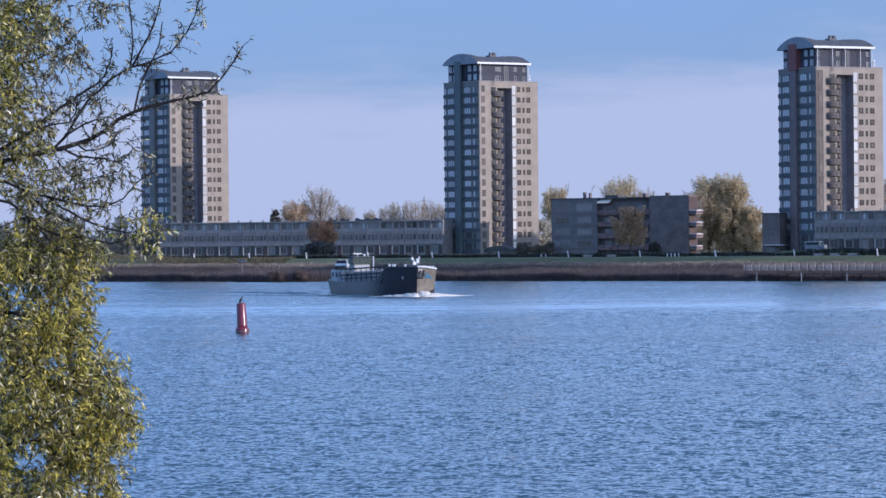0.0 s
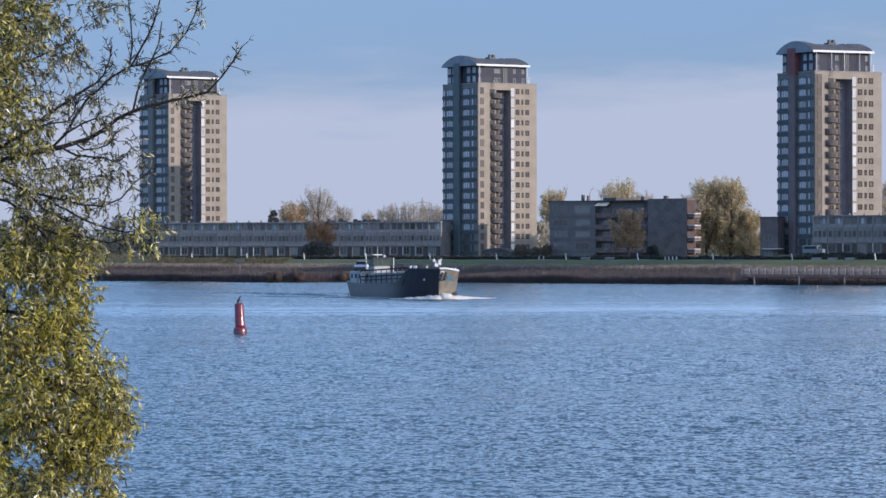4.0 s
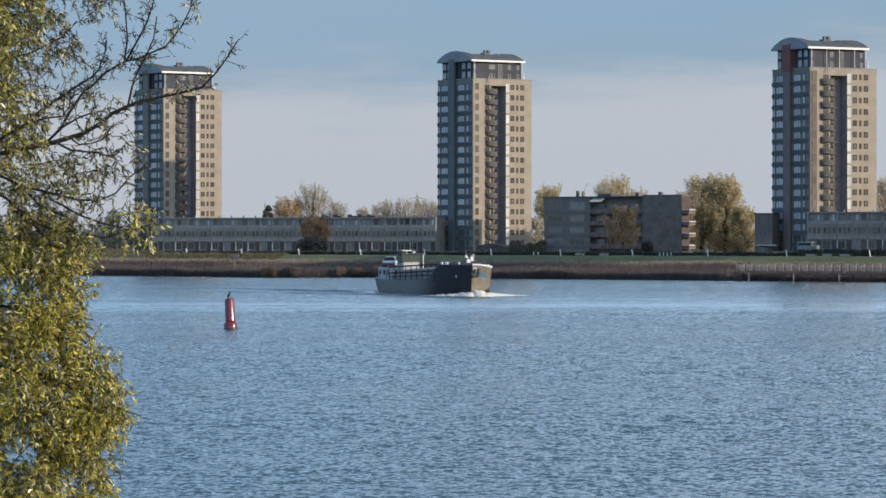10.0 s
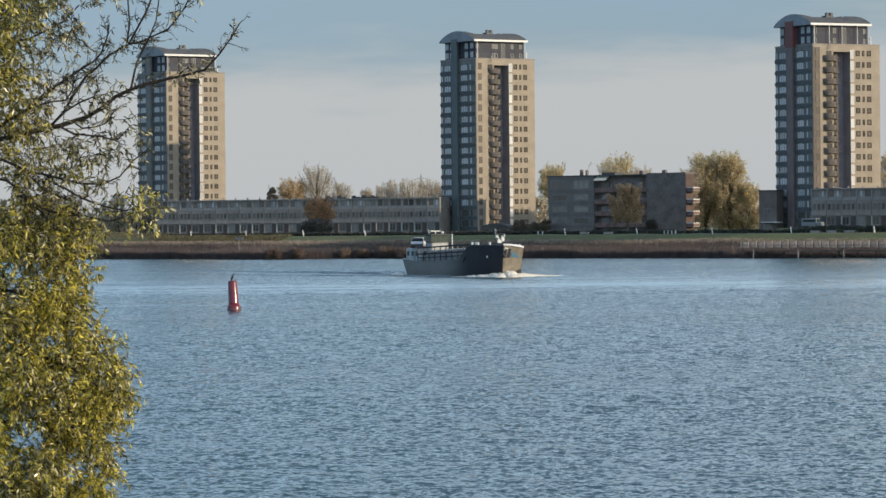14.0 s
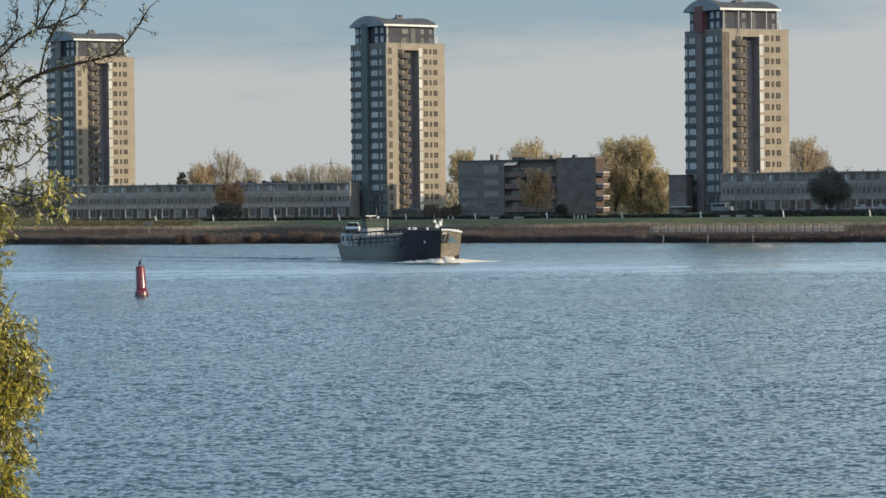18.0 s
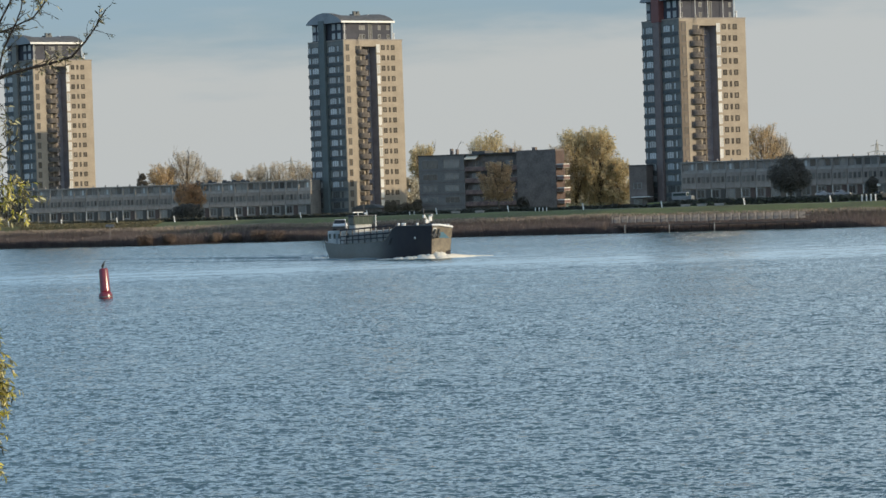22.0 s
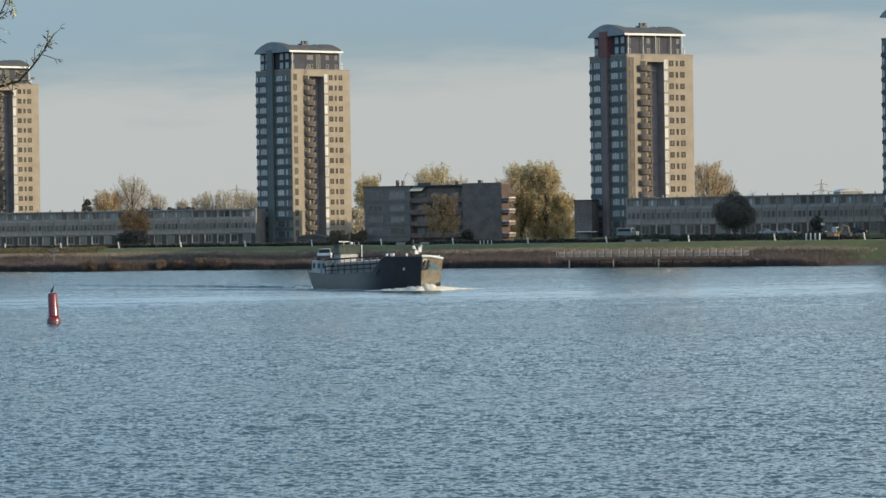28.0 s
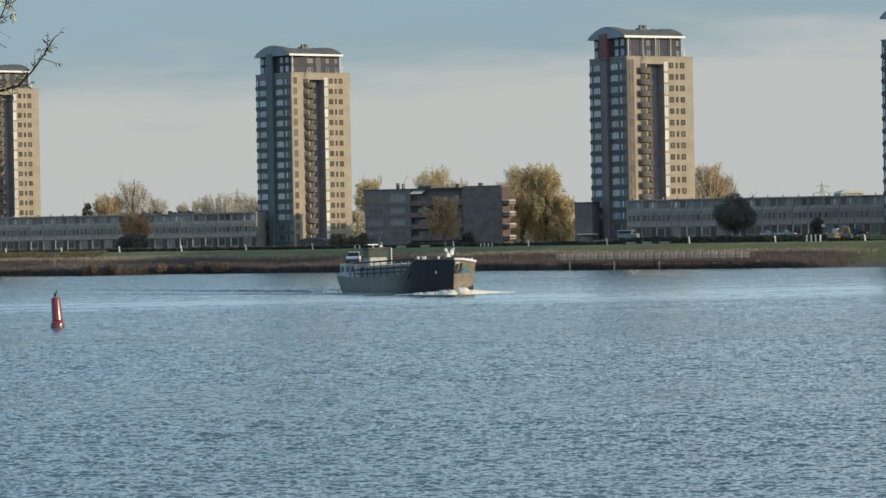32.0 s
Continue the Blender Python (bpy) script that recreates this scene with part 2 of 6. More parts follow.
M_COAMING = material("grey coaming paint", (0.47, 0.465, 0.44), 0.6, 0.2, 1.2)
M_HOUSE = material("off white house paint", (0.52, 0.52, 0.50), 0.6, 0.15, 1.0)
M_DECK = material("grey deck paint", (0.25, 0.27, 0.28), 0.6, 0.15, 1.5)
M_HATCH = material("pale grey hatch", (0.48, 0.48, 0.46), 0.5, 0.12, 2.0)
M_STEEL = material("dark steel", (0.10, 0.10, 0.10), 0.6, 0.2, 0.5)
M_CARGLASS = material("dark car glass", (0.012, 0.014, 0.016), 0.3, 0.1, 1.0, spec=0.15)
M_SHIPGLASS = material("greenish wheelhouse glass", (0.04, 0.06, 0.055), 0.25, 0.2, 1.0, spec=0.2)
M_WHEELGLASS = material("thin tinted glass", (0.07, 0.09, 0.072), 0.2, 0.15, 1.0, spec=0.3)
M_BUOY = material("red buoy paint", (0.19, 0.004, 0.012), 0.22, 0.15, 0.6, tint=(0.12, 0.003, 0.008), spec=0.9)
M_BIRD = material("black feathers", (0.012, 0.012, 0.014), 0.6, 0.2, 0.1)
M_FOAM = material("white foam", (0.80, 0.75, 0.65), 0.9, 0.12, 0.5, bump=0.6)
M_CARS = [material("car paint " + n, c, 0.25, 0.03, 2.0) for n, c in (("white", (0.7, 0.7, 0.7)), ("silver", (0.35, 0.36, 0.38)), ("dark", (0.03, 0.035, 0.05)), ("red", (0.25, 0.02, 0.02)))]
M_TYRE = material("tyre rubber", (0.02, 0.02, 0.02), 0.9, 0.1, 0.5)
M_LAMP = material("frosted lamp globe", (0.8, 0.8, 0.78), 0.4, 0.03, 0.5)
M_YELLOW = material("faded ochre machine paint", (0.30, 0.215, 0.135), 0.45, 0.12, 0.8)

# wide tone ranges also paint glints and dark silhouettes into the willow leaves
L_WILLOW = leaf_material("willow leaves", (0.085, 0.095, 0.012), (0.95, 0.81, 0.17), 0.47, 0.24, 0.6, 1.12)
L_WILLOWPALE = leaf_material("pale willow leaves with painted glints", (0.055, 0.052, 0.022), (0.90, 0.80, 0.46), 0.24, 0.22, 0.55, 2.3)
L_WILLOWDULL = leaf_material("dull willow leaves", (0.045, 0.046, 0.026), (0.46, 0.42, 0.25), 0.2, 0.3, 0.5, 1.8)
L_AUTUMN = leaf_material("orange autumn leaves", (0.54, 0.41, 0.25), (0.70, 0.54, 0.34), 0.5, 0.8, 0.22)
L_GOLD = leaf_material("golden green leaves", (0.56, 0.47, 0.285), (0.77, 0.65, 0.42), 0.6, 0.8, 0.22)
L_RUST = leaf_material("rusty brown leaves", (0.47, 0.29, 0.16), (0.62, 0.39, 0.22), 0.5, 0.85, 0.25)
L_BIRCH = leaf_material("pale birch leaves", (0.5, 0.47, 0.38), (0.75, 0.70, 0.6), 0.4, 0.5, 0.3)
L_BRONZE = leaf_material("bronze autumn leaves", (0.48, 0.335, 0.2), (0.64, 0.45, 0.27), 0.45, 0.8, 0.25)
L_BROWN = leaf_material("thin brown twigs", (0.52, 0.45, 0.35), (0.68, 0.585, 0.46), 0.48, 0.85, 0.22)
L_DARK = leaf_material("dark evergreen leaves", (0.135, 0.125, 0.108), (0.17, 0.155, 0.13), 0.35, 0.8, 0.15)
L_SCRUB = leaf_material("brown scrub", (0.17, 0.145, 0.08), (0.24, 0.20, 0.11), 0.3, 0.9, 0.25)
L_TUFT = leaf_material("tan dry leaves", (0.27, 0.195, 0.145), (0.35, 0.255, 0.19), 0.42, 0.85, 0.2)
L_DRY = leaf_material("brown dry leaves", (0.195, 0.14, 0.108), (0.255, 0.185, 0.142), 0.4, 0.85, 0.2)
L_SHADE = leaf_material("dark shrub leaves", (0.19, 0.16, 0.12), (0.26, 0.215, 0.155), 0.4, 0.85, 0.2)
L_HEDGE = leaf_material("dark hedge leaves", (0.078, 0.08, 0.066), (0.095, 0.096, 0.075), 0.25, 0.8, 0.12)


def water_material():
    """Two sizes of wind ripple tilt the surface; gusts roughen it in long lanes."""
    m = bpy.data.materials.new("river water")
    m.use_nodes = True
    t = m.node_tree
    p = t.nodes["Principled BSDF"]
    p.inputs["Base Color"].default_value = (0.034, 0.080, 0.095, 1)
    p.inputs["Roughness"].default_value = 0.09
    p.inputs["IOR"].default_value = 1.33
    tc = t.nodes.new("ShaderNodeTexCoord")

    def vec(op, a, b):
        n = t.nodes.new("ShaderNodeVectorMath")
        n.operation = op
        for i, v in enumerate((a, b)):
            if isinstance(v, tuple):
                n.inputs[i].default_value = v
            elif v is not None:
                t.links.new(v, n.inputs[i])
        return n.outputs[0]

    gust = t.nodes.new("ShaderNodeTexNoise")
    gm = t.nodes.new("ShaderNodeMapping")
    gm.inputs["Scale"].default_value = (0.006, 0.06, 1)
    gm.inputs["Rotation"].default_value = (0, 0, 0.1)
    t.links.new(tc.outputs["Object"], gm.inputs[0])
    t.links.new(gm.outputs[0], gust.inputs["Vector"])
    gust.inputs["Scale"].default_value, gust.inputs["Detail"].default_value = 1.0, 5.0
    gr = t.nodes.new("ShaderNodeMapRange")
    gr.inputs[1].default_value, gr.inputs[2].default_value, gr.inputs[3].default_value, gr.inputs[4].default_value = 0.32, 0.7, 0.88, 1.25
    t.links.new(gust.outputs[0], gr.inputs[0])
    total = None
    for size, k in ((0.85, 0.52), (0.24, 1.05)):
        mp = t.nodes.new("ShaderNodeMapping")
        mp.inputs["Rotation"].default_value = (0, 0, 0.35)
        t.links.new(tc.outputs["Object"], mp.inputs[0])
        n = t.nodes.new("ShaderNodeTexNoise")
        n.inputs["Scale"].default_value, n.inputs["Detail"].default_value = 1.0 / size, 2.0
        t.links.new(mp.outputs[0], n.inputs["Vector"])
        tilt = vec("MULTIPLY", vec("SUBTRACT", n.outputs["Color"], (0.5, 0.5, 0.5)), (k, k, 0.0))
        total = tilt if total is None else vec("ADD", total, tilt)
    geo = t.nodes.new("ShaderNodeNewGeometry")
    total = vec("MULTIPLY", total, gr.outputs[0])
    sx = t.nodes.new("ShaderNodeSeparateXYZ")
    t.links.new(tc.outputs["Object"], sx.inputs[0])
    # out in the channel old wakes leave long slick streaks
    sm = t.nodes.new("ShaderNodeMapping")
    sm.inputs["Scale"].default_value = (0.0035, 0.04, 1)
    sm.inputs["Rotation"].default_value = (0, 0, -0.04)
    t.links.new(tc.outputs["Object"], sm.inputs[0])
    slick = t.nodes.new("ShaderNodeTexNoise")
    slick.inputs["Scale"].default_value, slick.inputs["Detail"].default_value = 1.0, 3.0
    t.links.new(sm.outputs[0], slick.inputs["Vector"])

    def ranged(socket, a, b, c, d):
        r = t.nodes.new("ShaderNodeMapRange")
        r.interpolation_type = "SMOOTHSTEP"
        for i, v in enumerate((a, b, c, d)):
            r.inputs[i + 1].default_value = v
        t.links.new(socket, r.inputs[0])
        return r.outputs[0]

    def times(a, b):
        n = t.nodes.new("ShaderNodeMath")
        n.operation = "MULTIPLY"
        t.links.new(a, n.inputs[0])
        t.links.new(b, n.inputs[1])
        return n.outputs[0]

    streak = times(ranged(slick.outputs[0], 0.52, 0.64, 0.0, 1.0), ranged(sx.outputs[1], 280, 420, 0.0, 1.0))
    # a broad slick lies along the middle of the channel, ragged and thin towards the left
    rag = t.nodes.new("ShaderNodeTexNoise")
    rm = t.nodes.new("ShaderNodeMapping")
    rm.inputs["Scale"].default_value = (0.012, 0.07, 1)
    t.links.new(tc.outputs["Object"], rm.inputs[0])
    t.links.new(rm.outputs[0], rag.inputs["Vector"])
    rag.inputs["Scale"].default_value, rag.inputs["Detail"].default_value = 1.0, 4.0
    lane = times(times(ranged(sx.outputs[1], 425, 462, 0.0, 1.0), ranged(sx.outputs[1], 500, 540, 1.0, 0.0)), times(ranged(rag.outputs[0], 0.36, 0.58, 0.25, 1.0), ranged(sx.outputs[0], -90, 10, 0.4, 1.0)))
    both = t.nodes.new("ShaderNodeMath")
    both.operation = "MAXIMUM"
    t.links.new(ranged(streak, 0.0, 1.0, 0.0, 0.5), both.inputs[0])
    t.links.new(lane, both.inputs[1])
    streak = both.outputs[0]
    total = vec("MULTIPLY", total, ranged(streak, 0.0, 1.0, 1.0, 0.32))
    total = vec("MULTIPLY", total, ranged(sx.outputs[1], 330, 500, 1.0, 0.6))
    total = vec("MULTIPLY", total, ranged(sx.outputs[1], 530, 640, 1.0, 1.7))
    lean = vec("MULTIPLY", (0.0, -1.0, 0.0), ranged(streak, 0.0, 1.0, 0.1, 0.052))
    # towards the far shore only the near sides of the ripples stay in sight
    far = vec("MULTIPLY", (0.0, -1.0, 0.0), ranged(sx.outputs[1], 300, 560, 0.0, 0.022))
    total = vec("ADD", vec("ADD", total, lean), far)
    t.links.new(vec("NORMALIZE", vec("ADD", geo.outputs["Normal"], total), None), p.inputs["Normal"])
    return m


M_WATER = water_material()


def shaded_hull_material():
    """Grey plating into the black bow; the soft shade on the curve is painted in."""
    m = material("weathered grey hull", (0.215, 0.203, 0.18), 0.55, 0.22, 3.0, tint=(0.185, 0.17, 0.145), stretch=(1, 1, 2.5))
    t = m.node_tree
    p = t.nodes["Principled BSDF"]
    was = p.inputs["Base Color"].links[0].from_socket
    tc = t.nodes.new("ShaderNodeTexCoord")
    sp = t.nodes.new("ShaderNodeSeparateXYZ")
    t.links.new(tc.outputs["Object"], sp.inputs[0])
    # painted shade: darkens along the hull towards the bow
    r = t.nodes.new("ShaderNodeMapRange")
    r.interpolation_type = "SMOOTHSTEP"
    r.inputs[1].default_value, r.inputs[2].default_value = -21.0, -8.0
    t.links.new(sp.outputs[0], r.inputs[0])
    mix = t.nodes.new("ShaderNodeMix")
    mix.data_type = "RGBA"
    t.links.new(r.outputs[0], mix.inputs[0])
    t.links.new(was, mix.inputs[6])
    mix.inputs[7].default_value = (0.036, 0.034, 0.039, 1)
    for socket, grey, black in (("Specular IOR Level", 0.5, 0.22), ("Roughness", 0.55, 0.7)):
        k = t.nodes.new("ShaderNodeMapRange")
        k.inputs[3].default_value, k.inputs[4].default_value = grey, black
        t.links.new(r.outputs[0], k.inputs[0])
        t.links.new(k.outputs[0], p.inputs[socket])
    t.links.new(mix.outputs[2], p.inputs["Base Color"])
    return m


M_HULL = shaded_hull_material()


# ---- building blocks ----
class Shape:
    """Collects corners and faces of one mesh."""

    def __init__(self):
        self.v, self.f, self.m = [], [], []

    def add(self, verts, faces, mat=0):
        k = len(self.v)
        self.v.extend(verts)
        self.f.extend([tuple(i + k for i in f) for f in faces])
        self.m.extend([mat] * len(faces))
        return self

    def box(self, x0, y0, z0, x1, y1, z1, mat=0):
        vs = [(x0, y0, z0), (x1, y0, z0), (x1, y1, z0), (x0, y1, z0), (x0, y0, z1), (x1, y0, z1), (x1, y1, z1), (x0, y1, z1)]
        return self.add(vs, [(3, 2, 1, 0), (4, 5, 6, 7), (0, 1, 5, 4), (1, 2, 6, 5), (2, 3, 7, 6), (3, 0, 4, 7)], mat)

    def bevelled(self, x0, y0, z0, x1, y1, z1, b, mat=0):
        """A box whose upright corners and top edge are cut off by b."""
        def ring(z, d):
            return [(x0 + b + d, y0 + d, z), (x1 - b - d, y0 + d, z), (x1 - d, y0 + b + d, z), (x1 - d, y1 - b - d, z), (x1 - b - d, y1 - d, z), (x0 + b + d, y1 - d, z), (x0 + d, y1 - b - d, z), (x0 + d, y0 + b + d, z)]
        return self.loft([ring(z0, 0), ring(z1 - b, 0), ring(z1, b * 0.7)], mat, True)

    def loft(self, rings, mat=0, caps=False, closed=True):
        k, n = len(self.v), len(rings[0])
        for r in rings:
            self.v.extend(r)
        for i in range(len(rings) - 1):
            for j in range(n if closed else n - 1):
                a, b = k + i * n + j, k + i * n + (j + 1) % n
                self.f.append((a, b, b + n, a + n))
                self.m.append(mat)
        if caps:
            self.f.append(tuple(range(k + n - 1, k - 1, -1)))
            self.f.append(tuple(range(k + (len(rings) - 1) * n, k + len(rings) * n)))
            self.m.extend([mat, mat])
        return self

    def tube(self, points, radii, sides=6, mat=0, caps=True):
        rings = []
        for i, p in enumerate(points):
            p = Vector(p)
            a, b = Vector(points[max(i - 1, 0)]), Vector(points[min(i + 1, len(points) - 1)])
            d = (b - a).normalized()
            u = d.orthogonal().normalized() if abs(d.z) > 0.95 else d.cross(Vector((0, 0, 1))).normalized()
            w = d.cross(u)
            r = radii[i] if isinstance(radii, (list, tuple)) else radii
            rings.append([tuple(p + (u * math.cos(q) + w * math.sin(q)) * r) for q in [2 * math.pi * j / sides for j in range(sides)]])
        return self.loft(rings, mat, caps)

    def lathe(self, profile, sides=16, mat=0, at=(0, 0, 0)):
        rings = [[(at[0] + r * math.cos(2 * math.pi * j / sides), at[1] + r * math.sin(2 * math.pi * j / sides), at[2] + z) for j in range(sides)] for r, z in profile]
        return self.loft(rings, mat, True)

    def mesh(self, name, mats, smooth=False):
        me = bpy.data.meshes.new(name)
        me.from_pydata(self.v, [], self.f)
        for m in mats if isinstance(mats, (list, tuple)) else [mats]:
            me.materials.append(m)
        me.polygons.foreach_set("material_index", self.m)
        if smooth:
            me.polygons.foreach_set("use_smooth", [True] * len(self.f))
        me.update()
        return me


def part(name, shape, mats, parent=None, label="", at=None, smooth=False):
    """One mesh object under a thing or a part; shape is a Shape or a mesh made before."""
    me = shape.mesh(name, mats, smooth) if isinstance(shape, Shape) else shape
    ob = new(name, me)
    if parent:
        ob.parent = parent
    if at is not None:
        ob.matrix_basis = at
    if label:
        ob["label"] = label
    return ob


def thing(name, m, label, category, group=""):
    ob = new(name)
    ob.matrix_basis = m
    return tagged(ob, label, category, group)


# the far shore runs along ALONG from ORIGIN, and LAND points inland
ORIGIN, ALONG, LAND = Vector((0, 822, 0)), Vector((0.788, -0.615, 0)), Vector((0.615, 0.788, 0))


def shore(u, s, z=0.0):
    return ORIGIN + ALONG * u + LAND * s + Vector((0, 0, z))


def smooth_step(a, b, x):
    k = min(1, max(0, (x - a) / (b - a)))
    return k * k * (3 - 2 * k)


def bulge(u):
    """Where the reed bed stands out into the river, and where it draws back."""
    return -15 * smooth_step(-66, -59.5, u) * (1 - smooth_step(-40, -20, u)) + 2.2 * noise.noise((u * 0.06, 3.1, 0)) + 5 * smooth_step(150, 175, u)


PROFILE = [(-60, -3.0), (-6, -1.0), (0, -0.05), (1.5, 0.45), (4, 1.0), (7, 1.9), (12, 3.5), (17, 5.1), (19, 5.45), (26, 5.5), (30, 5.2), (36, 4.2), (60, 4.0), (150, 4.0), (500, 4.0), (1500, 4.0), (3600, 4.0)]


def ground_height(u, s):
    b = bulge(u)
    for (s0, z0), (s1, z1) in zip(PROFILE, PROFILE[1:]):
        t0, t1 = s0 + b * smooth_step(14, 0, s0), s1 + b * smooth_step(14, 0, s1)
        if t0 <= s <= t1:
            return z0 + (z1 - z0) * (s - t0) / (t1 - t0)
    return 4.0


def build_ground():
    us = sorted({*range(-3000, -300, 150), *range(-300, 420, 3), *range(420, 3000, 150)})
    sh = Shape()
    rows = []
    for u in us:
        b = bulge(u)
        r = []
        for s, z in PROFILE:
            zz = z + (0.12 * noise.noise((u * 0.11, s * 0.2, 1)) if 0 < s < 40 else 0)
            r.append(tuple(shore(u, s + b * smooth_step(14, 0, s), zz)))
        rows.append(r)
    n = len(PROFILE)
    sh.loft(rows, 0, False, False)
    k = 0
    for i in range(len(us) - 1):
        for j in range(n - 1):
            sh.m[k] = 1 if PROFILE[j + 1][0] <= 4 else 0
            k += 1
    g = part("ground", sh, [M_GRASS, M_MUD], smooth=True)
    tagged(g, "grassy river dike with flat land behind it", "ground", kind="structure")
    # near bank, on which the camera stands
    sh = Shape()
    prof = [(-400, 7.6), (-20, 7.6), (4, 7.7), (8, 7.0), (26, 3.2), (40, 1.2), (52, -0.2), (62, -2.0)]
    sh.loft([[(x, y + 3 * noise.noise((x * 0.02, 0, 5)), z) for y, z in prof] for x in range(-1500, 1501, 25)], 0, False, False)
    tagged(part("ground", sh, [M_GRASS], smooth=True), "grassy near bank under the willow", "ground", kind="structure")


def build_water():
    """One sheet: fields of wind waves where the river is in view, finer nearer the camera, flat beyond."""
    rng = np.random.default_rng(4)
    comps = []
    for n, lo, hi, slope in ((44, 0.40, 0.95, 0.122), (34, 0.95, 2.2, 0.05), (26, 2.2, 7.0, 0.018)):
        for _ in range(n):
            lam = math.exp(rng.uniform(math.log(lo), math.log(hi)))
            comps.append((lam, rng.normal(0.75, 0.75), rng.uniform(0, 6.28), slope * math.sqrt(2 / n) * lam / (2 * math.pi)))
    lanes = [(rng.uniform(0.008, 0.03), rng.uniform(0.03, 0.11), rng.uniform(0, 6.28)) for _ in range(9)]

    def height(gx, gy, shortest):
        z = np.zeros_like(gx)
        swell = 1 + 0.8 * np.clip((gy - 280) / 160, 0, 1)
        for lam, a, ph, amp in comps:
            if lam > shortest:
                z += amp * (swell if lam > 2.2 else 1.0) * np.sin(2 * math.pi / lam * (gx * math.cos(a) + gy * math.sin(a)) + ph)
        lane = sum(np.sin(a * gx + b * gy + p) for a, b, p in lanes) / 3.0
        return z * (1 + 0.2 * np.clip(lane, -1.4, 1.2))

    co, faces, k = [], [], 0
    for x0, x1, y0, y1, step in ((-44, 70, 88, 186, 0.18), (-75, 100, 184, 300, 0.26), (-120, 140, 297, 470, 0.46), (-170, 230, 466, 850, 0.95)):
        xs, ys = np.arange(x0, x1, step), np.arange(y0, y1, step)
        gx, gy = np.meshgrid(xs, ys)
        co.append(np.stack([gx, gy, height(gx, gy, 2.2 * step)], -1).reshape(-1, 3))
        idx = k + np.arange(gx.size).reshape(gx.shape)
        faces.append(np.stack([idx[:-1, :-1], idx[:-1, 1:], idx[1:, 1:], idx[1:, :-1]], -1).reshape(-1, 4))
        k += gx.size
    # flat water all round, below the wave troughs
    for x0, x1, y0, y1 in ((-4000, 4000, -500, 89), (-4000, -43, 89, 4200), (65, 4000, 89, 4200), (-43, 65, 849, 4200)):
        co.append(np.array([(x0, y0, -0.13), (x1, y0, -0.13), (x1, y1, -0.13), (x0, y1, -0.13)], float))
        faces.append(np.array([(k, k + 1, k + 2, k + 3)]))
        k += 4
    co, faces = np.concatenate(co), np.concatenate(faces)
    me = bpy.data.meshes.new("water")
    me.vertices.add(len(co))
    me.vertices.foreach_set("co", co.ravel())
    me.loops.add(faces.size)
    me.loops.foreach_set("vertex_index", faces.ravel().astype(np.int32))
    me.polygons.add(len(faces))
    me.polygons.foreach_set("loop_start", np.arange(0, faces.size, 4, dtype=np.int32))
    me.polygons.foreach_set("use_smooth", np.ones(len(faces), bool))
    me.materials.append(M_WATER)
    me.update(calc_edges=True)
    me.validate()
    return tagged(new("water", me), "blue grey rippled river water", "water", kind="structure")


build_ground()
WATER = build_water()


# ---- windows, shared by all buildings ----
def window_kit(w, h, frame_mat, pane_mat, bars=1, arch=0.0, depth=0.10, t=0.09):
    """A window in the x-z plane that faces -y: one frame with its mullions, and the pane behind it."""
    cols = [(-w / 2, -w / 2 + t, True)]
    left = -w / 2 + t
    for i in range(bars + 1):
        right = -w / 2 + w * (i + 1) / (bars + 1) - (0.035 if i < bars else t)
        n = 3 if arch else 1
        for k in range(n):
            cols.append((left + (right - left) * k / n, left + (right - left) * (k + 1) / n, False))
        if i < bars:
            cols.append((right, right + 0.07, True))
            left = right + 0.07
    cols.append((w / 2 - t, w / 2, True))
    xs = [c[0] for c in cols] + [w / 2]

    def zs(x):
        return (0, t, h - t - arch * (2 * x / w) ** 2, h)

    s = Shape()
    n = len(xs)
    front = [(x, -depth, z) for x in xs for z in zs(x)]
    back = [(x, -0.02, z) for x in xs for z in zs(x)]
    s.v = front + back
    N = len(front)
    for i in range(n - 1):
        for r in range(3):
            a, c = i * 4 + r, (i + 1) * 4 + r
            if r == 1 and not cols[i][2]:
                for p, q in ((a, c), (c + 1, a + 1)):
                    s.f.append((p, p + N, q + N, q))
            else:
                s.f.append((a, c, c + 1, a + 1))
    for i in range(n - 1):
        if not cols[i][2]:
            if cols[i - 1][2]:
                s.f.append((i * 4 + 2, i * 4 + 2 + N, i * 4 + 1 + N, i * 4 + 1))
            if cols[i + 1][2]:
                k = (i + 1) * 4
                s.f.append((k + 1, k + 1 + N, k + 2 + N, k + 2))
        s.f.append(((i + 1) * 4, i * 4, i * 4 + N, (i + 1) * 4 + N))
        s.f.append((i * 4 + 3, (i + 1) * 4 + 3, (i + 1) * 4 + 3 + N, i * 4 + 3 + N))
    for k, flip in ((0, False), ((n - 1) * 4, True)):
        f = (k, k + 3, k + 3 + N, k + N)
        s.f.append(f[::-1] if flip else f)
    s.m = [0] * len(s.f)
    pane = Shape().box(-w / 2 + 0.02, -0.035, 0.02, w / 2 - 0.02, -0.006, h - 0.02)
    return s.mesh("window", [frame_mat]), pane.mesh("pane", [pane_mat])


def put_window(parent, kit, m):
    part("pane", kit[1], None, part("window", kit[0], None, parent, at=m))


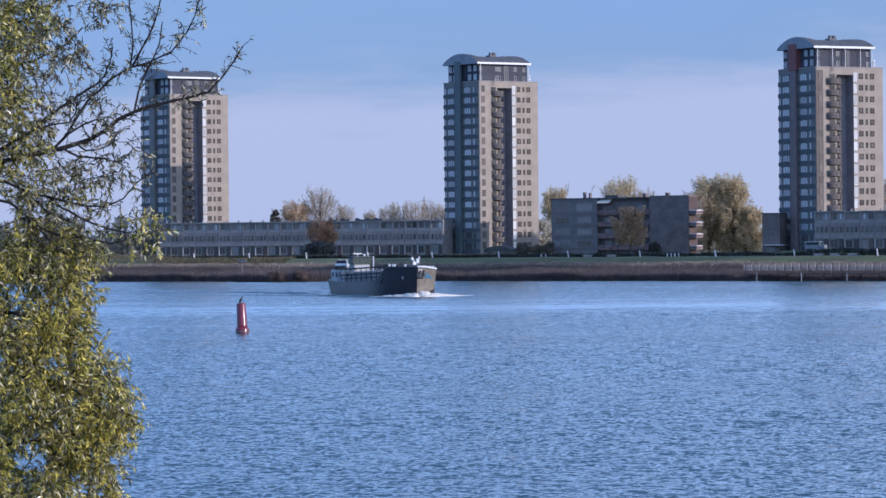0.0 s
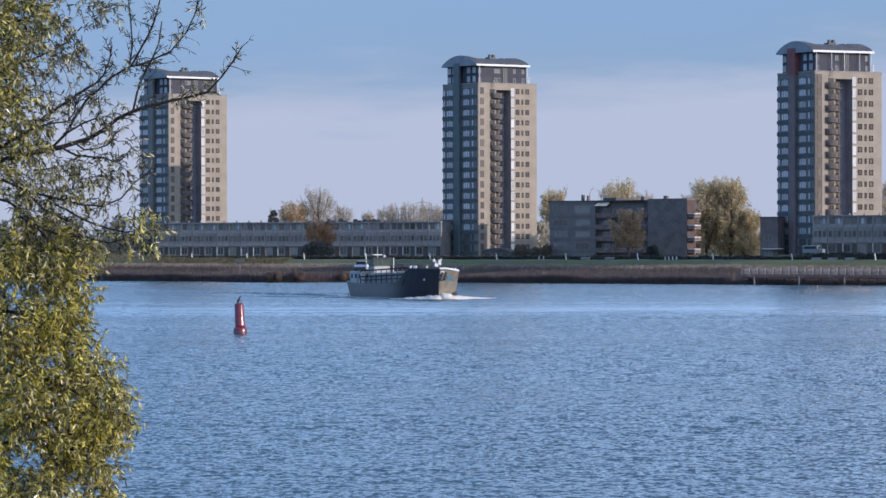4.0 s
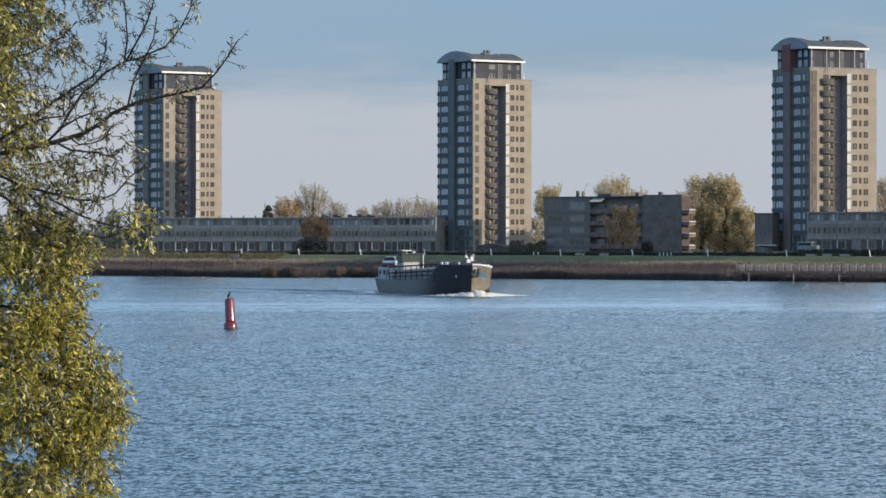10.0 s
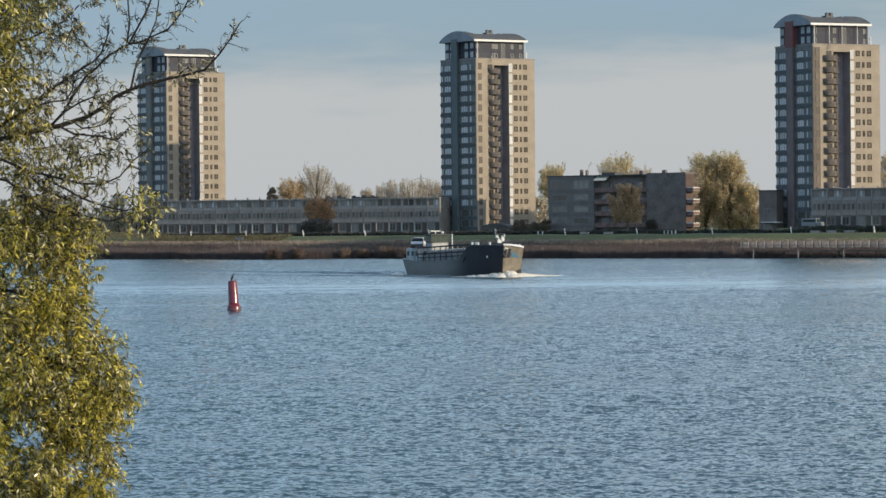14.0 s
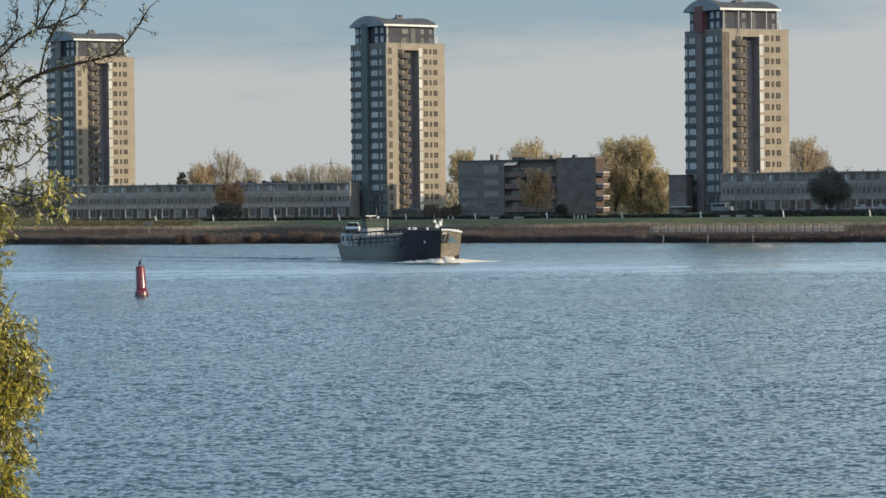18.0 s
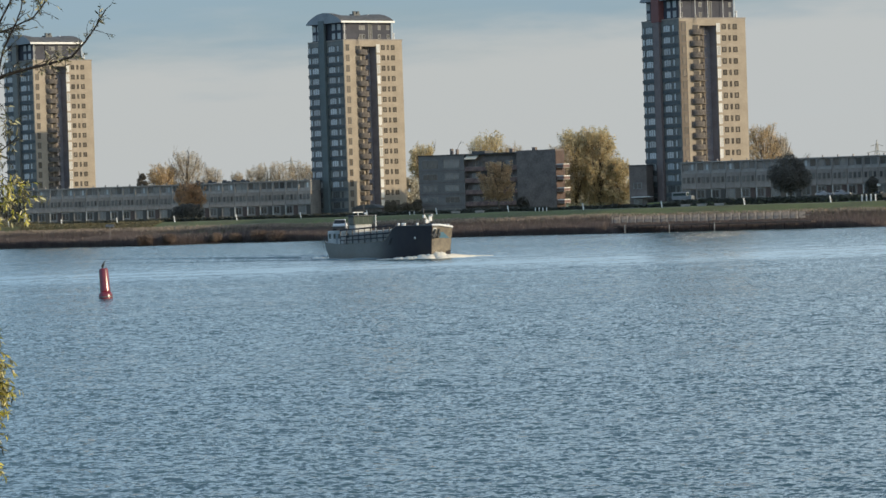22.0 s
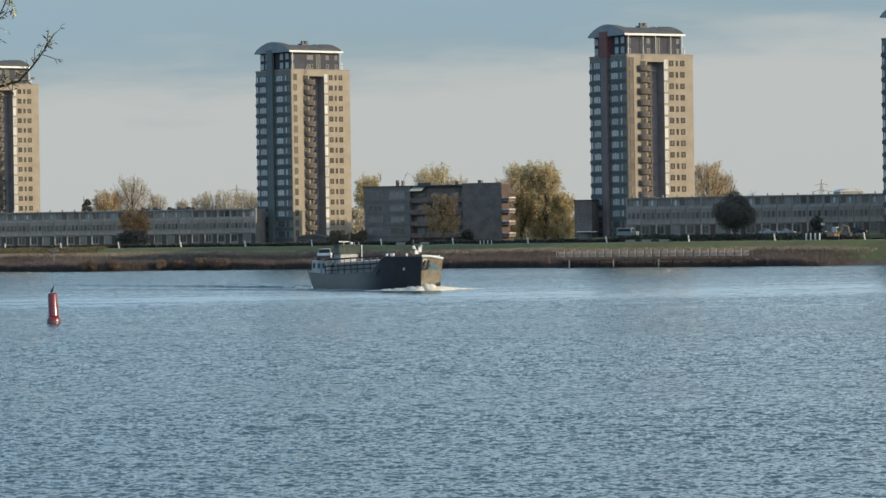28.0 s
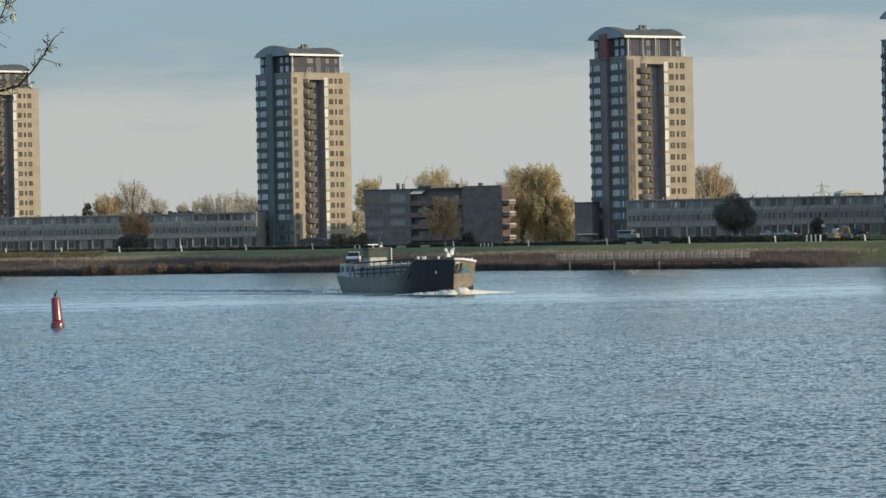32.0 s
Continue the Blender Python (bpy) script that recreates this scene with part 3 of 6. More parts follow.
# ---- residential towers ----
FLOOR = 2.85
W_BIG = window_kit(3.1, 1.75, M_BAND, M_PANE, 2, 0.22)
W_SLIM = window_kit(1.0, 1.7, M_BAND, M_PANE, 0)
# lowest storeys: shade and dark reflections are put into the pane colour
W_BIGSHADE = window_kit(3.1, 1.75, M_BAND, M_PANEGREY, 2, 0.22)
W_SLIMSHADE = window_kit(1.0, 1.7, M_BAND, M_PANEGREY, 0)
W_SQ = window_kit(1.2, 1.35, M_REVEAL, M_PANESUN, 0, t=0.2)
W_NARROW = window_kit(0.6, 1.35, M_REVEAL, M_PANESUN, 0, t=0.15)
W_TALL = window_kit(1.15, 1.8, M_BAND, M_PANEBROWN, 0)
# the sun's glint on this glass is painted as a white pane
W_WHITE = window_kit(1.05, 2.2, M_WHITE, M_PANEGLINT, 0)
W_PENT = window_kit(0.9, 1.2, M_FRAME, M_PANEROW, 0)
W_GABLE = window_kit(1.5, 1.7, M_FRAME, M_PANE, 1)
W_GLAZED = window_kit(1.3, 4.2, M_FRAME, M_PANEGREY, 1)
W_DOOR = window_kit(1.6, 2.1, M_FRAMEDK, M_PANEDK, 1)


def balcony_mesh():
    """Half-round slab with an upstand and an open rail."""
    s = Shape()
    n, r, w = 10, 1.5, 3.5
    arc = [(w / 2 + w / 2 * math.cos(math.pi * i / n), -r * math.sin(math.pi * i / n)) for i in range(n + 1)]
    s.loft([[(x, y, z) for x, y in arc] for z in (0.06, 0.16)], 0, True)
    s.loft([[(x, y, 0.16) for x, y in arc], [(x, y, 1.3) for x, y in arc], [(x * 0.96 + 0.06, y * 0.95, 1.3) for x, y in arc], [(x * 0.96 + 0.06, y * 0.95, 0.16) for x, y in arc]], 2, False, False)
    for i in range(n + 1):
        x, y = arc[i]
        s.box(x - 0.02, y - 0.02, 1.3, x + 0.02, y + 0.02, 1.42, 1)
    s.tube([(x, y, 1.42) for x, y in arc], 0.03, 4, 1)
    return s.mesh("balcony", [M_BALSLAB, M_BALCDK, M_UPSTAND])


BALCONY = balcony_mesh()


def build_tower(x, y, base, floors, fin_mat, fin_word, red_top=False, high=53.2, turn=35.0):
    """Origin at the front corner on the ground; x along the sunny side, y along the shaded side."""
    top = high - base
    wr, wl = 19.8, 16.7
    tower = thing("apartment_tower", pose(x, y, base, 0, 0, turn), "tall buff brick apartment tower, " + fin_word + " fin, curved roof", "tower", "apartment towers on the dike")
    rx0, rx1, rd = 0.30 * wr, 0.555 * wr, 2.0
    rm = rx0 + 0.52 * (rx1 - rx0)
    zt = top - 1.6
    b0 = (0.15 if turn < 30 else 0.21) * wr
    # sunny side: brick piers round a deep recess, and the back of the block
    s = Shape()
    s.box(0.06, 0, 0, rx0, wl, top)
    s.box(rx1, 0, 0, wr, wl, top)
    s.box(rx0, 0, zt, rx1, rd, top).box(rm, rd, zt, rx1, 3.0, top)
    part("wall", s, M_BRICK, tower, "buff brick wall")
    part("slot_wall", Shape().box(rm, 3.0, 0, rx1, wl, top), M_SLOT, tower, "dark wall at the back of a deep slot")
    # thin sheet added over the brick jamb for the slot's bluish shade
    part("slot_lining", Shape().box(rx1 - 0.04, 0.35, 0, rx1 - 0.003, 2.997, zt), M_SLOT, tower, "added sheet that tints a deep slot's shade")
    # same brick as the piers, with the recess's shade put into its colour
    s = Shape().box(rx0, rd, 0, rm, wl, top)
    part("recess_wall", s, M_RECESS, tower, "recessed brick wall, shade in its brown colour")
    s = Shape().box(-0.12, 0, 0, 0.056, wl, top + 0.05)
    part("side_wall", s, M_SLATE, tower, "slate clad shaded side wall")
    s = Shape()
    for a in ((-0.2, -0.08, top, wr + 0.12, 0.25, top + 0.35), (-0.2, wl - 0.25, top, wr + 0.12, wl + 0.1, top + 0.35), (-0.2, 0.25, top + 0.06, 0.15, wl - 0.25, top + 0.35), (wr - 0.2, 0.25, top, wr + 0.12, wl - 0.25, top + 0.35)):
        s.box(*a)
    part("parapet", s, M_BALC, tower, "pale stone coping")
    if turn < 30:
        part("corner_cladding", Shape().box(-0.12, -0.06, 0, 0.098 * wr, -0.003, top - 0.5), M_CORNER, tower, "dark brown cladding round the corner")
    # fin on the shaded side that climbs to the roof
    s = Shape().bevelled(-0.95, 0.475 * wl, 0, -0.12, 0.64 * wl, top - 0.3 if red_top else top + 5.9, 0.12)
    part("fin", s, fin_mat, tower, fin_word + " panelled fin")
    if red_top:
        part("fin_cap", Shape().bevelled(-1.05, 0.455 * wl, top - 0.297, 3.0, 0.665 * wl, top + 6.3, 0.15), M_REDCAP, tower, "dark red stair head")
    # storeys
    side = Matrix.Rotation(radians(-90), 4, "Z")
    for i in range(floors):
        z = top - 2.95 - i * FLOOR
        if z < 0.6:
            break
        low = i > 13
        for f, me in ((0.325, W_BIGSHADE if low else W_BIG), (0.15, W_SLIMSHADE if low else W_SLIM), (0.80, W_BIGSHADE if low else W_BIG), (0.955, W_SLIMSHADE if low else W_SLIM)):
            put_window(tower, me, Matrix.Translation((-0.13, f * wl, z)) @ side)
        for f, me in ((0.06, W_TALL), (0.668, W_SQ), (0.752, W_NARROW), (0.836, W_SQ)):
            put_window(tower, me, Matrix.Translation((f * wr, -0.065 if f < 0.1 and turn < 30 else 0, z + (0.15 if f < 0.1 else 0.36))))
        put_window(tower, W_WHITE, Matrix.Translation((0.581 * wr, -0.01, z - 0.3)))
        put_window(tower, W_DOOR, Matrix.Translation((rx0 - 1.3, 0, z - 0.55)))
        put_window(tower, W_DOOR, Matrix.Translation((rx0 + 1.3, rd - 0.01, z - 0.55)))
        part("balcony", BALCONY, None, tower, at=Matrix.Translation((b0, 0.02, z - 0.95)))
        s = Shape().box(rx0 + 0.02, rd - 1.4, z - 0.95, rm - 0.02, rd - 0.01, z - 0.80).box(rx0 + 0.02, rd - 1.4, z - 0.1, rm - 0.02, rd - 1.32, z + 0.0)
        part("gallery", s, M_UPSTAND, tower)
        part("screen", Shape().box(b0 + 3.3, -0.9, z - 0.79, b0 + 3.38, rd - 1.45, z + 0.75), M_BALCDK, tower)
        for y0, y1 in ((0.05, 0.47 * wl), (0.645 * wl, wl + 0.16)):
            part("band", Shape().box(-0.27, y0, z - 0.98, -0.121, y1, z - 0.1), M_BAND, tower)
    # penthouse of two storeys and the barrel roof
    p0, p1, q0, q1, ph = 0.55, wr - 2.9, 0.9, wl - 1.3, 5.0
    part("penthouse", Shape().box(p0, q0, top + 0.05, p1, q1, top + ph), M_PENT, tower, "dark clad set back upper storeys")
    for k in range(2):
        z = top + 0.55 + 2.45 * k
        for f in (0.04, 0.39, 0.94) if red_top else (0.03, 0.36, 0.42, 0.75, 0.93):
            put_window(tower, W_PENT, Matrix.Translation((p0 + f * (p1 - p0), q0 - 0.01, z)))
        for f in (0.12, 0.30, 0.78, 0.93):
            put_window(tower, W_GABLE, Matrix.Translation((p0 - 0.01, q0 + f * (q1 - q0), z)) @ side)
    put_window(tower, W_GLAZED, Matrix.Translation((p0 + 0.56 * (p1 - p0), q0 - 0.02, top + 0.2)))
    for f in (0.0, 0.27, 0.5, 0.78, 0.99) if red_top else (0.0, 0.99):
        part("column", Shape().tube([(p0 + f * (p1 - p0), q0 - 0.75, top + 0.1), (p0 + f * (p1 - p0), q0 - 0.75, top + ph)], 0.09, 6), M_WHITE, tower)
    n, e0, e1, yy0, yy1 = 14, p0 - 1.3, p1 + 0.4, q0 - 1.1, q1 + 1.0
    rings = []
    # the vault stands higher over both gables than between them
    for k, rise in ((0.0, 2.65), (0.1, 2.6), (0.26, 2.05), (0.66, 2.0), (0.8, 2.35), (1.0, 2.4)):
        e = e0 + (e1 - e0) * k
        rings.append([(e, yy0 + (yy1 - yy0) * i / n, top + ph + 0.35 + rise * math.sin(math.pi * i / n) ** 0.8) for i in range(n + 1)] + [(e, yy1, top + ph), (e, yy0, top + ph)])
    s = Shape().loft(rings, 0, True)
    s.m[-2:] = [1, 1]
    part("roof", s, [M_ROOFDK, M_ZINC], tower, "curved dark barrel roof with zinc gable", smooth=False)
    part("eave", Shape().box(e0 - 0.05, yy0 - 0.14, top + ph - 0.12, e1 + 0.1, yy0 - 0.003, top + ph + 0.42), M_WHITE, tower, "white eave band")
    part("plant_box", Shape().box(8.4, 6.5, top + ph + 1.9, 10.6, 8.5, top + ph + 2.75).bevelled(8.5, 6.6, top + ph + 2.75, 9.3, 7.4, top + ph + 3.5, 0.1).bevelled(9.7, 6.6, top + ph + 2.75, 10.5, 7.4, top + ph + 3.5, 0.1), M_BAND, tower, "dark rooftop vents")
    part("vent_pipe", Shape().lathe([(0.22, 0), (0.28, 0.9), (0.14, 1.3), (0.3, 1.9), (0.1, 2.2)], 8, 0, (wr - 2.1, 0.9, top + 0.05)), M_WHITE, tower, "white flue on the roof terrace")
    part("davit", Shape().tube([(0.27 * wr, 0.5, top + 0.1), (0.27 * wr, 0.2, top + 0.9), (0.24 * wr, -0.5, top + 0.7), (0.235 * wr, -0.6, top - 0.9)], 0.13, 6), M_BALC, tower, "pale roof davit")
    part("roof_light", Shape().lathe([(0.22, 0), (0.3, 0.25), (0.05, 0.5)], 8, 0, (13.0, 6.0, top + ph + 2.1)), M_WHITE, tower)
    return tower


build_tower(-79.4, 983, 4, 17, M_SLATE, "slate")
build_tower(10.3, 919, 4, 17, M_TEAL, "teal")
build_tower(92.3, 829, 4, 17, M_RED, "red brown", True, 51.6, 27.5)
build_tower(150.9, 748, 4, 17, M_SLATE, "slate", False, 51, 26)

PORCH = thing("entrance_pavilion", pose(10.6, 909.5, 4, 0, 0, -24), "dark low pavilion with a curved roof before the tower", "pavilion")
part("wall", Shape().box(0.2, 0.2, 0, 9.0, 5, 3.2), M_APT, PORCH, "dark brown brick wall")
arc = [(9.2 * i / 10, 3.2 + 1.1 * math.sin(math.pi * i / 10) ** 0.8) for i in range(11)]
part("roof", Shape().loft([[(a, e, b) for a, b in arc] for e in (-0.2, 5.2)], 0, True), M_ROOFDK, PORCH, "dark curved roof")
for x in (2.0, 4.6, 7.2):
    put_window(PORCH, W_DOOR, Matrix.Translation((x, 0.2, 0.6)))

# ---- terraced houses ----
W_TRI = window_kit(0.62, 1.35, M_FRAMEDK, M_PANEROW, 0, t=0.07)
W_TOPW = window_kit(1.45, 1.75, M_FRAME, M_PANEROW, 0, t=0.07)
W_GROUND = window_kit(2.0, 2.0, M_FRAME, M_PANEROW, 1)
W_GROUNDPALE = window_kit(1.8, 2.0, M_FRAME, M_PANEDK, 1, t=0.11)
# narrow pale pane that paints a glint into the dark top storey
W_TOPGLINT = window_kit(0.7, 1.5, M_FRAME, M_PANE, 0, t=0.09)


def build_house(length, height, fit):
    """One terraced house that faces -y, three storeys, flat roof with a projecting edge."""
    h = height
    screen, post, ground, top = fit
    house = thing("terraced_house", Matrix(), "grey brown brick terraced house with flat roof, in shade", "house", "terraced houses behind the dike")
    part("wall", Shape().box(0, 0, 0, length - 0.02, 9, h - 2.9), M_ROWBRICK, house, "grey brown brick wall")
    part("upper_wall", Shape().box(0.0, 0.35, h - 2.896, length - 0.02, 9, h - 0.3), M_ROWTOP, house, "pale clad top storey")
    part("roof", Shape().box(-0.0, -0.2, h - 0.296, length - 0.02, 9.2, h), M_ROWTOP, house, "flat roof with projecting edge")
    part("balustrade", Shape().box(0.285, -0.02, h - 2.896, length - 0.03, 0.06, h - 2.35), M_ROWTOP, house)
    for f in (0.2, 0.5, 0.8):
        put_window(house, W_TRI, Matrix.Translation((f * length, 0, h - 5.2)))
    for f, kit in zip((0.31, 0.75), top):
        put_window(house, kit, Matrix.Translation((f * length, 0.35, h - 2.15)))
    part("party_wall", Shape().box(0.0, -0.06, h - 2.893, 0.28, 0.34, h - 0.3), M_ROWTOP, house)
    put_window(house, ground, Matrix.Translation((0.3 * length, 0, h - 9.0)))
    d = part("door", Shape().box(0.68 * length, -0.05, 0.2, 0.68 * length + 1.0, -0.003, h - 7.4), M_FRAMEDK, house, "dark front door")
    part("handle", Shape().box(0.68 * length + 0.82, -0.12, 1.2, 0.68 * length + 0.9, -0.053, 1.3), M_STEEL, d)
    part("canopy", Shape().box(0.04, -0.35, h - 6.7, length - 0.06, -0.003, h - 6.5), M_ROWBRICK, house, "shallow porch roof")
    part("porch_post", Shape().box(0.06, -0.3, 0, 0.2, -0.18, h - 6.753), post, house)
    part("porch_panel", Shape().box(0.66 * length, -0.24, 0, 0.97 * length, -0.14, h - 6.9), screen, house, "porch screen")
    part("chimney", Shape().bevelled(0.12, 4.0, h + 0.003, 0.45, 4.35, h + 0.55, 0.05), M_ROWBRICK, house)
    return house


UNIT = 3.8
HOUSES = [build_house(UNIT, 11.6, fit) for fit in ((M_FRAMEDK, M_ROWTOP, W_GROUND, (W_TOPW, W_TOPGLINT)), (M_REDEND, M_WHITE, W_GROUNDPALE, (W_TOPW, W_TOPW)), (M_CORNER, M_ROWTOP, W_GROUND, (W_TOPGLINT, W_TOPW)), (M_FRAMEDK, M_WHITE, W_GROUNDPALE, (W_TOPW, W_TOPW)))]
UNPLACED = list(HOUSES)
ROW = random.Random(31)


def house_row(x0, y0, x1, y1, base):
    d = Vector((x1 - x0, y1 - y0, 0))
    n = max(1, round(d.length / UNIT))
    turn = math.degrees(math.atan2(d.y, d.x))
    for i in range(n):
        p = Vector((x0, y0, base)) + d * (i / n)
        m = pose(p.x, p.y, base, 0, 0, turn)
        if UNPLACED:
            UNPLACED.pop().matrix_basis = m
        else:
            copy_thing(ROW.choice(HOUSES), m)


house_row(-81, 959.8, 0, 923.1, 4.0)
house_row(91.2, 825.6, 150, 796, 4.6)
house_row(150, 796, 190, 776, 4.6)


UNIT_BOX = thing("roof_unit", Matrix(), "dark flat rooftop unit on the terrace", "roof unit", "roof units on the terrace")
part("casing", Shape().bevelled(-1.1, -0.8, 0, 1.1, 0.8, 0.4, 0.1), M_ROOFDK, UNIT_BOX)
part("lid", Shape().bevelled(-1.0, -0.6, 0.403, -0.2, 0.6, 0.8, 0.1), M_ROOFDK, UNIT_BOX)
for i, k in enumerate((0.60, 0.645, 0.70, 0.735, 0.77)):
    m = pose(-77 + 75 * k + 1.2, 958 - 34 * k + 4, 15.603, 0, 0, -24.4)
    if i:
        copy_thing(UNIT_BOX, m)
    else:
        UNIT_BOX.matrix_basis = m

# ---- five storey apartment block ----
W_WIDE = window_kit(4.6, 1.6, M_BALC, M_PANEROW, 2)
W_TOPGLASS = window_kit(5.0, 2.2, M_BALC, M_PANEROW, 2)
W_MID = window_kit(2.2, 1.5, M_FRAME, M_PANEROW, 1)


def build_block():
    b = thing("apartment_block", pose(29.2, 905, 4, 0, 0, math.degrees(math.atan2(-25, 35))), "dark brown five storey apartment block with long balconies, in shade", "apartment building")
    h, fl = 17.2, 3.1
    part("wall", Shape().box(0, 0, 0, 14.6, 6.5, h - 0.55), M_APTLIGHT, b, "grey panel wall")
    part("wall", Shape().box(14.6, 1.6, 0, 31, 8.5, h - 0.6), M_APT, b, "dark brown brick wall behind balconies")
    part("wall", Shape().box(31, 0.2, 0, 43, 4.6, h), M_APT, b, "plain dark brown brick end wall")
    part("end_cladding", Shape().box(43.003, 0.25, 0, 43.1, 4.55, h - 0.4), M_REDEND, b, "red brown brick gable")
    part("roof", Shape().box(-0.2, -0.2, h - 0.546, 14.6, 6.7, h - 0.3), M_ROOFDK, b)
    part("roof", Shape().box(14.6, 0.2, h - 0.6, 31, 8.7, h - 0.3).box(14.9, 3.5, h - 0.3, 19, 8, h + 0.4), M_ROOFDK, b)
    for i in range(5):
        z = 0.9 + fl * i
        for x in (3.6, 10.6):
            put_window(b, W_TOPGLASS if i == 4 else W_WIDE, Matrix.Translation((x, 0, z)))
        part("floor_band", Shape().box(-0.05, -0.08, z - 0.85, 14.6, -0.003, z - 0.55), M_APT, b)
        for x in (17.2, 22.6, 27.8):
            put_window(b, W_MID, Matrix.Translation((x, 1.6, z)))
        if i:
            bal = part("balcony", Shape().box(14.7, 0.1, z - 1.05, 30.9, 1.596, z - 0.88).box(14.7, 0.1, z - 0.88, 30.9, 0.2, z + 0.12), M_BALFRONT, b, "red brown balcony with solid front")
            part("coping", Shape().box(14.7, 0.06, z + 0.124, 30.9, 0.24, z + 0.2), M_BALC, bal)
            for x in (20.0, 25.3):
                part("balcony_divider", Shape().box(x, 0.2, z - 0.88, x + 0.15, 1.596, z + 1.3), M_BALC, bal)
            end = part("end_balcony", Shape().box(43.103, 0.5, z - 1.05, 45.2, 3.6, z - 0.88), M_BALC, b, "pale end balcony in the sun")
            part("rail", Shape().box(45.1, 0.5, z - 0.88, 45.2, 3.6, z - 0.2).box(43.103, 0.5, z - 0.88, 45.1, 0.6, z - 0.2), M_BALFRONT, end)
            part("coping", Shape().box(45.05, 0.45, z - 0.196, 45.25, 3.65, z + 0.02).box(43.103, 0.45, z - 0.196, 45.05, 0.65, z + 0.02), M_WHITE, end)
    part("awning", Shape().add([(15.0, -0.9, 15.5), (18.8, -0.9, 15.5), (18.8, 1.5, 16.75), (15.0, 1.5, 16.75), (15.0, -0.9, 15.4), (18.8, -0.9, 15.4), (18.8, 1.5, 16.65), (15.0, 1.5, 16.65)], [(0, 1, 2, 3), (7, 6, 5, 4), (0, 4, 5, 1), (1, 5, 6, 2), (3, 7, 4, 0)]), M_CREAM, b, "cream awning")
    for x, y, w, hh in ((7.6, 4, 0.5, 1.3), (9.4, 4, 0.4, 1.1), (26.4, 4, 1.0, 0.7), (33.5, 4, 1.0, 0.8)):
        part("chimney", Shape().box(x, y, h - 0.8, x + w, y + 1, h - 0.8 + hh + 0.8), M_APT, b)
    part("antenna", Shape().tube([(9.0, 4.2, h - 0.5), (11.2, 4.2, h + 3.4)], 0.05, 4).tube([(10.3, 4.2, h + 2.6), (12.2, 4.2, h + 2.9)], 0.03, 4), M_STEEL, b)
    return b


build_block()
annex = thing("annex", pose(79.5, 838, 4, 0, 0, -25), "dark low brick annex beside the tower", "building")
part("wall", Shape().box(0, 0, 0, 4.6, 10, 11.7), M_APT, annex)
part("roof", Shape().box(-0.15, -0.15, 11.703, 4.75, 10.15, 12.0), M_ROOFDK, annex)
put_window(annex, W_MID, Matrix.Translation((2.2, 0, 2.0)))
put_window(annex, W_MID, Matrix.Translation((2.2, 0, 6.0)))
part("canopy", Shape().box(1.2, -2.0, 3.9, 6.2, -0.003, 4.1), M_WHITE, annex, "white entrance canopy")


